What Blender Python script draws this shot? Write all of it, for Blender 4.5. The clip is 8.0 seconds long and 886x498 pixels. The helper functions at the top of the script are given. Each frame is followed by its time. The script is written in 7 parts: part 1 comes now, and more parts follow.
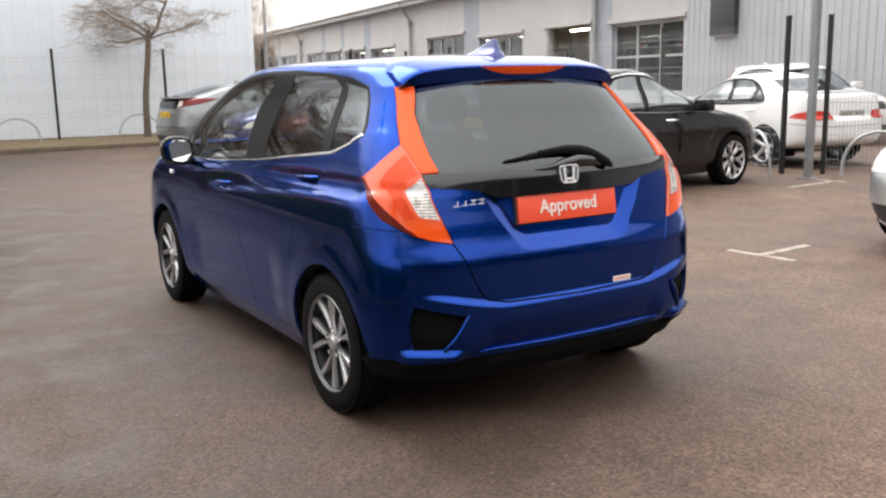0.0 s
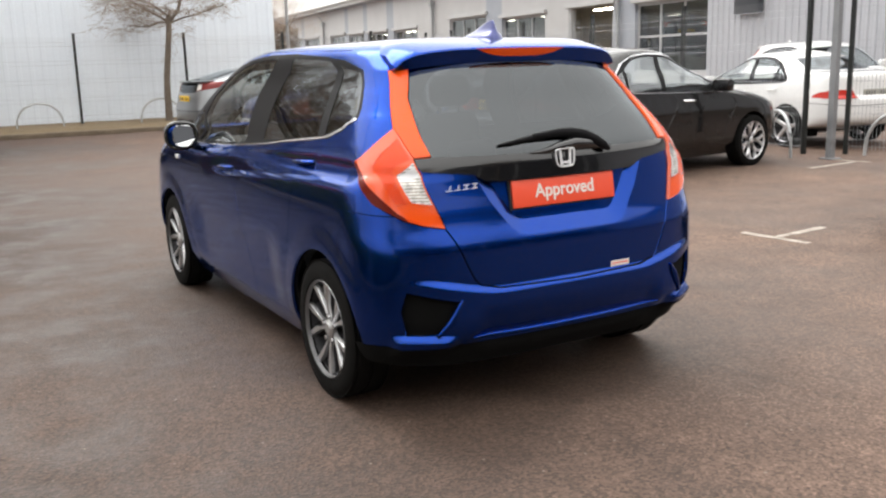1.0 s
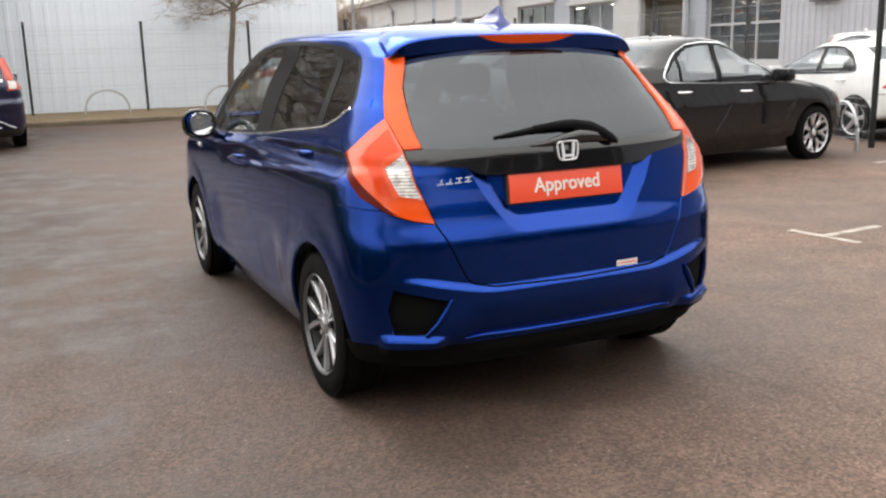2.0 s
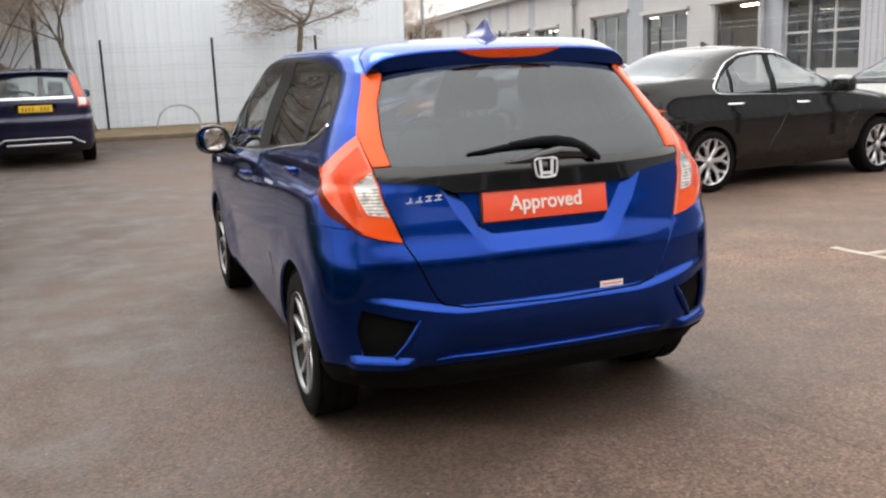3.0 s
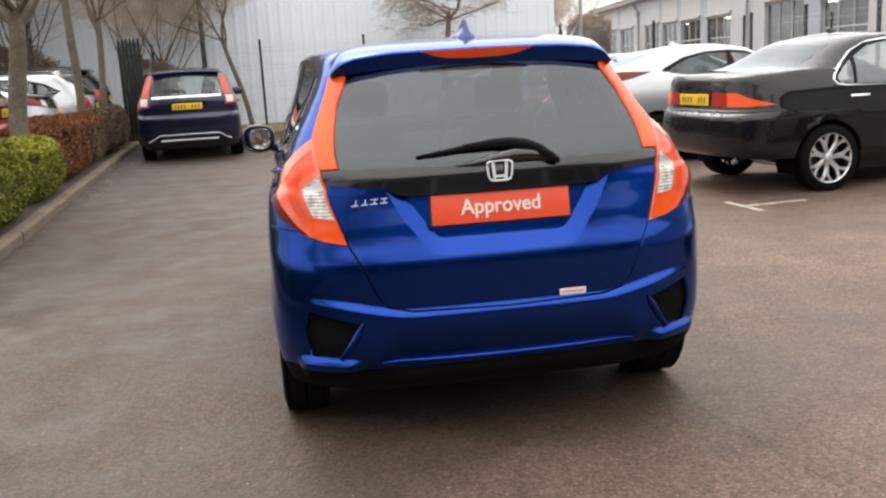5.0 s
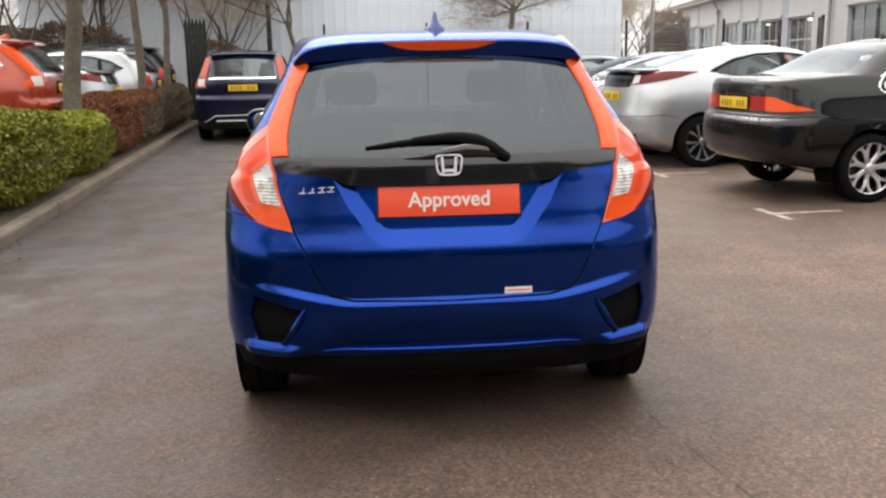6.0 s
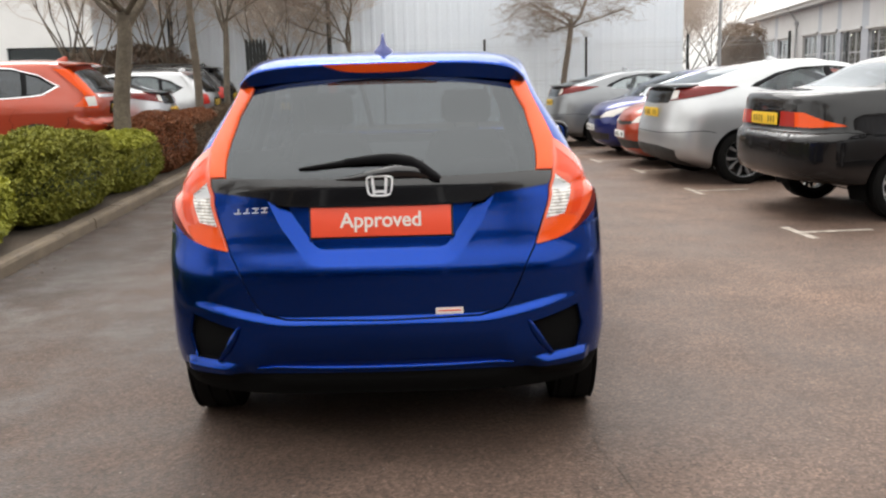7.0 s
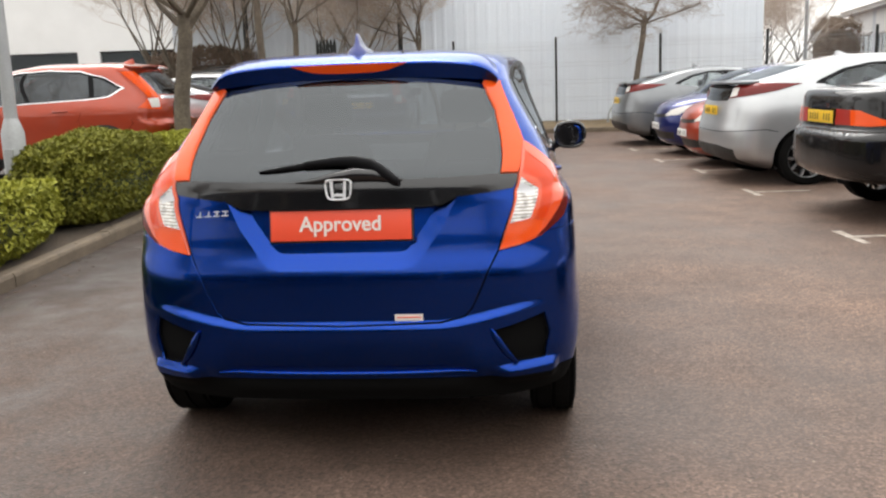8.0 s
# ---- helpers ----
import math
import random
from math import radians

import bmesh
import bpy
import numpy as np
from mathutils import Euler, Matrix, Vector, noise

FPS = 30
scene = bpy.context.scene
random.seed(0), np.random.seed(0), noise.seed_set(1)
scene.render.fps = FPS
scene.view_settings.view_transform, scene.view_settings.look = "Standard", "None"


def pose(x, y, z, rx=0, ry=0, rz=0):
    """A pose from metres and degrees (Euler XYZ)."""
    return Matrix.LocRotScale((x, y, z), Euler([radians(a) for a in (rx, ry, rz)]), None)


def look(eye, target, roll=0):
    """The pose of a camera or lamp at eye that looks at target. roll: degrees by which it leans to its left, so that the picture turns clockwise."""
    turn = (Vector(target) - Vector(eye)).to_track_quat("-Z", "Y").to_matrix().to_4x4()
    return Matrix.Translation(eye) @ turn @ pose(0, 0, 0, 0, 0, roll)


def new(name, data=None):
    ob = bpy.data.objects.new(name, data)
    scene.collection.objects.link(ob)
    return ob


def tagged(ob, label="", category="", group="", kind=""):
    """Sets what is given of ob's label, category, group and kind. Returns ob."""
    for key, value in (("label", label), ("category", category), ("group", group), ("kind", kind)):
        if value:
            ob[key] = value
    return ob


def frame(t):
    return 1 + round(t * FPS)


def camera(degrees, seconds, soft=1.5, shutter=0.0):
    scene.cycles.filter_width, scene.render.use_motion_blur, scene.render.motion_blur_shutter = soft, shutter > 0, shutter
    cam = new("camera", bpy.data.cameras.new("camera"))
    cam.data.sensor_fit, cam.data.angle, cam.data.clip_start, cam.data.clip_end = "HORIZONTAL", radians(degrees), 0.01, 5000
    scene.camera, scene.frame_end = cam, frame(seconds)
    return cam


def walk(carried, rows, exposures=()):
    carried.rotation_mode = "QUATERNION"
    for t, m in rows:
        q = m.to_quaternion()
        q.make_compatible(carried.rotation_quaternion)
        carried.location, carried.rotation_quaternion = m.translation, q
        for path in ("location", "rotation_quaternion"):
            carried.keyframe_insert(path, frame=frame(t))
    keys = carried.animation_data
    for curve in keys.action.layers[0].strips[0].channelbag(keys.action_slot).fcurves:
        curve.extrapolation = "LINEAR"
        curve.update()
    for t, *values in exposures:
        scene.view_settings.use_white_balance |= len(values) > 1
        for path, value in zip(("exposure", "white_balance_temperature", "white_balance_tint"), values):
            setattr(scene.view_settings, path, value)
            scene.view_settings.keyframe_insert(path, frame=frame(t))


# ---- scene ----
cam = camera(52.1, 8.0, soft=2.3)
PATH = [
    (0, (-2.413, -2.808, 1.42), (-1.383, -1.133, 1.054), -1.1),
    (0.5, (-2.397, -2.827, 1.422), (-1.374, -1.149, 1.05), -1.0),
    (1, (-2.287, -2.846, 1.424), (-1.31, -1.148, 1.02), -1.6),
    (2.5, (-1.759, -2.851, 1.408), (-0.993, -1.051, 0.992), -1.7),
    (3, (-1.554, -2.932, 1.413), (-0.871, -1.094, 1.019), -2.1),
    (3.5, (-1.339, -3.05, 1.43), (-0.763, -1.175, 1.042), -0.0),
    (4, (-1.142, -3.045, 1.409), (-0.625, -1.152, 1.026), -0.5),
    (4.5, (-0.956, -3.063, 1.425), (-0.506, -1.156, 1.02), -1.2),
    (4.7, (-0.87, -3.081, 1.421), (-0.478, -1.158, 1.035), -2.3),
    (5.8, (-0.397, -3.188, 1.403), (-0.227, -1.24, 0.981), -1.7),
    (6, (-0.296, -3.168, 1.405), (-0.136, -1.217, 0.996), -1.0),
    (6.5, (-0.067, -3.145, 1.403), (0.092, -1.19, 1.013), -1.5),
    (7, (0.24, -3.206, 1.417), (0.232, -1.241, 1.044), -1.6),
    (7.5, (0.475, -3.171, 1.402), (0.33, -1.215, 1.011), -2.2),
    (8, (0.693, -3.09, 1.41), (0.496, -1.134, 1.04), -2.1),
]
walk(cam, [(t, look(eye, target, roll)) for t, eye, target, roll in PATH], [(0, 0.1), (4.4, 0.1), (6, 0.0), (8, 0.0)])

# ---- overcast daylight ----
world = bpy.data.worlds.new("overcast_sky")
scene.world = world
world.use_nodes = True
wn = world.node_tree.nodes
wl = world.node_tree.links
sky = wn.new("ShaderNodeTexSky")
sky.sky_type = "NISHITA"
sky.sun_disc = False
sky.sun_elevation = radians(53)
sky.sun_rotation = radians(-13)
sky.dust_density = 4.0
sky.air_density = 1.0
grey = wn.new("ShaderNodeHueSaturation")
grey.inputs["Saturation"].default_value = 0.1
grey.inputs["Value"].default_value = 0.3
wl.new(sky.outputs[0], grey.inputs["Color"])
cloud = wn.new("ShaderNodeMix")
cloud.data_type = "RGBA"
cloud.inputs[0].default_value = 0.85
# overcast: the zenith is brighter than the horizon
where = wn.new("ShaderNodeTexCoord")
split = wn.new("ShaderNodeSeparateXYZ")
wl.new(where.outputs["Generated"], split.inputs[0])
rise = wn.new("ShaderNodeMapRange")
rise.inputs["From Min"].default_value = 0.0
rise.inputs["From Max"].default_value = 1.0
rise.inputs["To Min"].default_value = 0.55
rise.inputs["To Max"].default_value = 1.45
wl.new(split.outputs["Z"], rise.inputs["Value"])
veil = wn.new("ShaderNodeMix")
veil.data_type = "RGBA"
veil.blend_type = "MULTIPLY"
veil.inputs[0].default_value = 1.0
veil.inputs[6].default_value = (1.0, 0.98, 0.945, 1)
wl.new(rise.outputs[0], veil.inputs[7])
wl.new(veil.outputs[2], cloud.inputs[7])
wl.new(grey.outputs[0], cloud.inputs[6])
wl.new(cloud.outputs[2], wn["Background"].inputs[0])
wn["Background"].inputs[1].default_value = 2.1
sun_data = bpy.data.lights.new("sun", "SUN")
sun_data.energy = 1.5
sun_data.angle = radians(36)
sun_data.color = (1.0, 0.97, 0.93)
sun = new("sun", sun_data)
sun.matrix_world = look((0, 0, 30), (5, -22, 0))

# ---- materials ----
def material(name, color, rough=0.5, metal=0.0, coat=0.0, coat_rough=0.03, spec=0.5):
    m = bpy.data.materials.new(name)
    m.use_nodes = True
    b = m.node_tree.nodes["Principled BSDF"]
    b.inputs["Base Color"].default_value = (*color, 1)
    b.inputs["Roughness"].default_value = rough
    b.inputs["Metallic"].default_value = metal
    b.inputs["Coat Weight"].default_value = coat
    b.inputs["Coat Roughness"].default_value = coat_rough
    b.inputs["Specular IOR Level"].default_value = spec
    return m


def node(m, kind, **values):
    n = m.node_tree.nodes.new(kind)
    for key, v in values.items():
        n.inputs[key.replace("_", " ")].default_value = v
    return n


def link(m, a, b):
    m.node_tree.links.new(a, b)


def bsdf(m):
    return m.node_tree.nodes["Principled BSDF"]


def place(m, scale=(1, 1, 1)):
    """Object-space coordinates, scaled."""
    tc = node(m, "ShaderNodeTexCoord")
    mp = node(m, "ShaderNodeMapping")
    mp.inputs["Scale"].default_value = scale
    link(m, tc.outputs["Object"], mp.inputs["Vector"])
    return mp.outputs[0]


def noise_of(m, vec, scale, detail=4.0, rough=0.55):
    n = node(m, "ShaderNodeTexNoise", Scale=scale, Detail=detail, Roughness=rough)
    link(m, vec, n.inputs["Vector"])
    return n.outputs["Fac"]


def ramp_of(m, fac, stops):
    r = node(m, "ShaderNodeValToRGB")
    e = r.color_ramp.elements
    while len(e) < len(stops):
        e.new(0.5)
    for k, (p, c) in enumerate(stops):
        e[k].position = p
        e[k].color = (*c, 1) if len(c) == 3 else c
    link(m, fac, r.inputs[0])
    return r.outputs[0]


def g(v):
    return (v, v, v)


def mix_of(m, fac, a, b, mode="MIX"):
    x = node(m, "ShaderNodeMix")
    x.data_type = "RGBA"
    x.blend_type = mode
    for val, sock in ((fac, x.inputs[0]), (a, x.inputs[6]), (b, x.inputs[7])):
        if isinstance(val, bpy.types.NodeSocket):
            link(m, val, sock)
        elif isinstance(val, (int, float)):
            sock.default_value = val
        else:
            sock.default_value = (*val, 1)
    return x.outputs[2]


def bump_of(m, height, strength=0.3, distance=0.01):
    b = node(m, "ShaderNodeBump", Strength=strength, Distance=distance)
    link(m, height, b.inputs["Height"])
    link(m, b.outputs[0], bsdf(m).inputs["Normal"])
    return b


def mottled(name, c1, c2, scale=6.0, rough=0.7, bump=0.2, dist=0.004, fine=60.0, metal=0.0, coat=0.0, grit=(0.72, 1.12)):
    """A surface with a broad stain and a fine grain."""
    m = material(name, c1, rough, metal, coat)
    v = place(m)
    broad = noise_of(m, v, scale, 6.0)
    grain = noise_of(m, v, fine, 3.0)
    col = ramp_of(m, broad, [(0.32, c1), (0.68, c2)])
    dark = ramp_of(m, grain, [(0.3, g(grit[0])), (0.7, g(grit[1]))])
    out = mix_of(m, 1.0, col, dark, "MULTIPLY")
    link(m, out, bsdf(m).inputs["Base Color"])
    r = ramp_of(m, broad, [(0.3, g(max(rough - 0.12, 0.02))), (0.7, g(min(rough + 0.1, 1.0)))])
    link(m, r, bsdf(m).inputs["Roughness"])
    bump_of(m, grain, bump, dist)
    return m


def paint(name, color, metal=0.35, rough=0.34, flake=0.0, dirt=(0.11, 0.1, 0.09), dirty=0.12, coat=1.0, spec=0.5):
    """Clear-coated car paint, thinly dirtied by road film."""
    m = material(name, color, rough, metal, coat, 0.03, spec)
    v = place(m)
    film = noise_of(m, v, 3.1, 7.0)
    fine = noise_of(m, v, 240.0, 1.0)
    amount = ramp_of(m, film, [(0.42, g(0.0)), (0.8, g(dirty))])
    tint = ramp_of(m, fine, [(0.25, g(1.0 - flake)), (0.75, g(1.0 + flake))])
    base = mix_of(m, 1.0, color, tint, "MULTIPLY")
    link(m, mix_of(m, amount, base, dirt), bsdf(m).inputs["Base Color"])
    cr = ramp_of(m, film, [(0.4, g(0.02)), (0.8, g(0.08))])
    link(m, cr, bsdf(m).inputs["Coat Roughness"])
    return m


def glass(name, tint, gloss_ior=1.5):
    """A thin pane: tinted light straight through, and a mirror gloss that grows to the edge."""
    m = bpy.data.materials.new(name)
    m.use_nodes = True
    nt = m.node_tree
    nt.nodes.clear()
    out = nt.nodes.new("ShaderNodeOutputMaterial")
    mixer = nt.nodes.new("ShaderNodeMixShader")
    clear = nt.nodes.new("ShaderNodeBsdfTransparent")
    clear.inputs[0].default_value = (*tint, 1)
    shine = nt.nodes.new("ShaderNodeBsdfGlossy")
    shine.inputs["Roughness"].default_value = 0.015
    shine.inputs["Color"].default_value = (0.86, 0.91, 0.95, 1)
    # Schlick's curve, the same from both sides of the pane
    f0 = ((gloss_ior - 1) / (gloss_ior + 1)) ** 2
    edge = nt.nodes.new("ShaderNodeLayerWeight")
    edge.inputs[0].default_value = 0.5
    power = nt.nodes.new("ShaderNodeMath")
    power.operation = "POWER"
    power.inputs[1].default_value = 5.0
    span = nt.nodes.new("ShaderNodeMath")
    span.operation = "MULTIPLY_ADD"
    span.inputs[1].default_value = 1 - f0
    span.inputs[2].default_value = f0
    nt.links.new(edge.outputs["Facing"], power.inputs[0])
    nt.links.new(power.outputs[0], span.inputs[0])
    nt.links.new(span.outputs[0], mixer.inputs[0])
    nt.links.new(clear.outputs[0], mixer.inputs[1])
    nt.links.new(shine.outputs[0], mixer.inputs[2])
    nt.links.new(mixer.outputs[0], out.inputs[0])
    return m


def lens(name, color, rough=0.12):
    """Moulded lamp plastic with fine ribs under a gloss."""
    m = material(name, color, rough, 0.0, 0.1, 0.05, 0.3)
    v = place(m)
    w = node(m, "ShaderNodeTexWave", Scale=38.0, Distortion=0.6)
    w.bands_direction = "Z"
    link(m, v, w.inputs["Vector"])
    col = ramp_of(m, w.outputs["Fac"], [(0.2, tuple(c * 0.93 for c in color)), (0.8, color)])
    link(m, col, bsdf(m).inputs["Base Color"])
    return m


M_BLUE = paint("blue_metallic_paint", (0.0006, 0.031, 0.225), 0.98, 0.21, 0.05, dirty=0.008, coat=1.0)
M_BLACKPAINT = paint("black_paint", (0.003, 0.0028, 0.0032), 0.0, 0.45, dirty=0.012, coat=1.0, spec=0.1)
M_SILVER = paint("silver_paint", (0.47, 0.48, 0.49), 0.7, 0.34, 0.08)
M_GREYPAINT = paint("grey_paint", (0.2, 0.21, 0.22), 0.6, 0.34, 0.08)
M_DARKBLUE = paint("dark_blue_paint", (0.005, 0.008, 0.045), 0.5, 0.28, 0.08)
M_MIDBLUE = paint("mid_blue_paint", (0.006, 0.016, 0.14), 0.5, 0.3, 0.08)
M_ORANGE = paint("orange_red_paint", (0.4, 0.046, 0.013), 0.4, 0.3, 0.08)
M_WHITEPAINT = paint("white_paint", (0.78, 0.78, 0.77), 0.0, 0.3)
M_CHARCOAL = paint("charcoal_paint", (0.05, 0.053, 0.058), 0.5, 0.32, 0.08)
M_COOLGREY = paint("cool_grey_paint", (0.36, 0.37, 0.39), 0.6, 0.34, 0.08)
M_GLOSSBLACK = material("gloss_black_plastic", (0.006, 0.006, 0.007), 0.12, 0, 0.6)
M_BLACKPLASTIC = mottled("grained_black_plastic", (0.018, 0.018, 0.018), (0.028, 0.027, 0.026), 9, 0.55, 0.25, 0.002, 300)
# near-black for panel gaps and for shade painted under the blue car
M_GAPSHADE = material("gap_shade_black", (0.004, 0.004, 0.004), 0.95, spec=0.1)
M_TYRE = mottled("tyre_rubber", (0.004, 0.004, 0.004), (0.009, 0.0085, 0.008), 12, 0.9, 0.3, 0.003, 90)
bsdf(M_TYRE).inputs["Specular IOR Level"].default_value = 0.1
bsdf(M_BLUE).inputs["Specular Tint"].default_value = (0.52, 0.64, 1.0, 1)
bsdf(M_BLUE).inputs["Coat IOR"].default_value = 1.27
bsdf(M_BLACKPAINT).inputs["Coat IOR"].default_value = 1.48
M_RIM = material("machined_alloy", (0.52, 0.52, 0.53), 0.36, 0.9)
M_LIP = material("dark_silver_lip", (0.16, 0.16, 0.165), 0.4, 0.8)
M_RIMBRIGHT = material("bright_alloy", (0.72, 0.72, 0.73), 0.32, 0.85)
M_RIMDARK = material("dark_alloy_pocket", (0.014, 0.014, 0.016), 0.45, 0.4)
M_CHROME = material("chrome", (0.8, 0.81, 0.83), 0.22, 0.9)
M_MARK = material("satin_silver_mark", (0.72, 0.73, 0.75), 0.4, 0.3)
M_TINT = glass("privacy_glass", (0.095, 0.108, 0.122), 1.82)
M_PRIVACY = glass("dark_side_glass", (0.09, 0.093, 0.095), 2.15)
M_DOORGLASS = glass("door_glass", (0.9, 0.92, 0.91), 2.3)
M_GLASS = glass("car_glass", (0.82, 0.86, 0.85), 1.7)
M_REDLENS = lens("orange_red_lamp_lens", (0.8, 0.085, 0.006))
M_GLOSSLENS = lens("glossy_red_lamp_lens", (0.72, 0.07, 0.006))
bsdf(M_GLOSSLENS).inputs["Coat Weight"].default_value = 1.0
M_CORERED = lens("red_orange_lamp_core", (0.66, 0.05, 0.004))
M_DEEPRED = lens("deep_red_lamp_lens", (0.11, 0.008, 0.004))
bsdf(M_DEEPRED).inputs["Coat Weight"].default_value = 0.0
bsdf(M_DEEPRED).inputs["Specular IOR Level"].default_value = 0.12
M_DARKRED = lens("dark_red_lamp_lens", (0.15, 0.012, 0.01))
M_INNERRED = lens("inner_red_lamp_lens", (0.34, 0.022, 0.014))
M_PALERED = lens("pale_red_lamp_lens", (0.45, 0.07, 0.04))
M_RED = lens("red_lamp_lens", (0.5, 0.03, 0.02))
M_SURROUND = material("satin_black_frame", (0.006, 0.006, 0.007), 0.45, spec=0.12)
M_CLEARLENS = lens("clear_lamp_lens", (0.72, 0.7, 0.66), 0.2)


def faceted(name):
    """A clear ribbed lens over a bright reflector."""
    m = material(name, (0.7, 0.69, 0.66), 0.2, 0.3, 0.3)
    v = place(m)
    w = node(m, "ShaderNodeTexWave", Scale=26.0, Distortion=1.2)
    w.bands_direction = "Z"
    link(m, v, w.inputs["Vector"])
    blotch = noise_of(m, v, 34.0, 2.0)
    col = ramp_of(m, w.outputs["Fac"], [(0.15, (0.42, 0.38, 0.34)), (0.55, (0.86, 0.84, 0.8))])
    link(m, mix_of(m, 1.0, col, ramp_of(m, blotch, [(0.35, g(0.55)), (0.55, g(1.05))]), "MULTIPLY"), bsdf(m).inputs["Base Color"])
    return m


M_FACETED = faceted("faceted_reflector")
M_PLATE_Y = material("yellow_plate", (0.75, 0.47, 0.025), 0.4)
M_PLATE_G = material("grey_plate", (0.34, 0.33, 0.29), 0.4)
M_PLATE_W = material("white_plate", (0.75, 0.75, 0.73), 0.35)
M_PLATE_R = material("red_plate", (0.78, 0.08, 0.033), 0.38)
M_INK = material("black_ink", (0.01, 0.01, 0.01), 0.5)
M_WHITEINK = material("white_lettering", (0.74, 0.69, 0.64), 0.5)
M_TRIM = mottled("dark_grey_upholstery", (0.012, 0.012, 0.013), (0.022, 0.022, 0.023), 20, 0.85, 0.3, 0.003, 200)
M_MIRROR = material("mirror_glass", (0.85, 0.86, 0.88), 0.02, 1.0)

# ---- mesh helpers ----
def mesh_of(name, verts, faces, mat=None, smooth=True, normals=None):
    me = bpy.data.meshes.new(name)
    me.from_pydata([tuple(map(float, v)) for v in verts], [], [tuple(map(int, f)) for f in faces])
    me.update()
    if mat is not None:
        me.materials.append(mat)
    if smooth:
        me.polygons.foreach_set("use_smooth", [True] * len(me.polygons))
        if normals is not None:
            me.normals_split_custom_set_from_vertices([tuple(map(float, n)) for n in normals])
    return me


def bm_mesh(name, bm, mat, smooth=False, sharp=35):
    me = bpy.data.meshes.new(name)
    bmesh.ops.recalc_face_normals(bm, faces=bm.faces)
    bm.to_mesh(me)
    bm.free()
    if mat is not None:
        me.materials.append(mat)
    if smooth:
        me.polygons.foreach_set("use_smooth", [True] * len(me.polygons))
        me.set_sharp_from_angle(angle=radians(sharp))
    return me


def part(name, data, parent, label="", m=None):
    """Link a mesh as one part under a thing or a part."""
    ob = new(name, data)
    ob.parent = parent
    if m is not None:
        ob.matrix_basis = m
    if label:
        ob["label"] = label
    return ob


def thing(name, label, category, m=None, group="", kind=""):
    ob = tagged(new(name), label, category, group, kind)
    ob.empty_display_size = 0.2
    if m is not None:
        ob.matrix_basis = m
    return ob


def thing_mesh(name, me, label, category, m=None, group="", kind=""):
    ob = tagged(new(name, me), label, category, group, kind)
    if m is not None:
        ob.matrix_basis = m
    return ob


def box(bm, sx, sy, sz, m=None, bevel=0.0):
    """A box of that size with its base centre at the origin of m, its edges rounded."""
    made = bmesh.ops.create_cube(bm, size=1.0)["verts"]
    for v in made:
        v.co = Vector((v.co.x * sx, v.co.y * sy, (v.co.z + 0.5) * sz))
    if bevel > 0:
        edges = list({e for v in made for e in v.link_edges})
        out = bmesh.ops.bevel(bm, geom=edges, offset=bevel, segments=2, affect="EDGES", profile=0.6)
        made = list({v for f in out["faces"] for v in f.verts} | {v for v in made if v.is_valid})
    if m is not None:
        bmesh.ops.transform(bm, matrix=m, verts=made)
    return made


def box_mesh(name, sx, sy, sz, mat, m=None, bevel=0.0):
    bm = bmesh.new()
    box(bm, sx, sy, sz, m, bevel)
    return bm_mesh(name, bm, mat)


def tube(bm, pts, radii, seg=8, caps=True):
    """A tapered tube along points."""
    rings = []
    pts = [Vector(p) for p in pts]
    up = Vector((0.013, 0.021, 1.0))
    for k, p in enumerate(pts):
        d = (pts[min(k + 1, len(pts) - 1)] - pts[max(k - 1, 0)])
        d = d.normalized() if d.length > 1e-9 else Vector((0, 0, 1))
        ref = up if abs(d.dot(up.normalized())) < 0.93 else Vector((1, 0.02, 0))
        a = d.cross(ref).normalized()
        b = d.cross(a)
        r = radii[k] if isinstance(radii, (list, tuple)) else radii
        rings.append([bm.verts.new(p + (a * math.cos(2 * math.pi * j / seg) + b * math.sin(2 * math.pi * j / seg)) * r) for j in range(seg)])
    for k in range(len(rings) - 1):
        for j in range(seg):
            bm.faces.new((rings[k][j], rings[k][(j + 1) % seg], rings[k + 1][(j + 1) % seg], rings[k + 1][j]))
    if caps:
        bm.faces.new(rings[0])
        bm.faces.new(rings[-1])
    return rings


def tube_mesh(name, pts, radii, mat, seg=8):
    bm = bmesh.new()
    tube(bm, pts, radii, seg)
    return bm_mesh(name, bm, mat, True, 50)


def lathe(name, profile, mat, seg=40, axis="x", sharp=30):
    """Turn (along, radius) points about an axis."""
    bm = bmesh.new()
    rings = []
    for h, r in profile:
        ring = []
        for j in range(seg):
            a = 2 * math.pi * j / seg
            c = (h, r * math.cos(a), r * math.sin(a)) if axis == "x" else (r * math.cos(a), r * math.sin(a), h)
            ring.append(bm.verts.new(c))
        rings.append(ring)
    for k in range(len(rings) - 1):
        for j in range(seg):
            bm.faces.new((rings[k][j], rings[k][(j + 1) % seg], rings[k + 1][(j + 1) % seg], rings[k + 1][j]))
    return bm_mesh(name, bm, mat, True, sharp)


def prism(bm, outline, depth, m=None):
    """A flat outline in x, z extruded along y."""
    a = [bm.verts.new((x, 0, z)) for x, z in outline]
    b = [bm.verts.new((x, depth, z)) for x, z in outline]
    bm.faces.new(a)
    bm.faces.new(b[::-1])
    n = len(outline)
    for k in range(n):
        bm.faces.new((a[k], b[k], b[(k + 1) % n], a[(k + 1) % n]))
    if m is not None:
        bmesh.ops.transform(bm, matrix=m, verts=a + b)
    return a + b


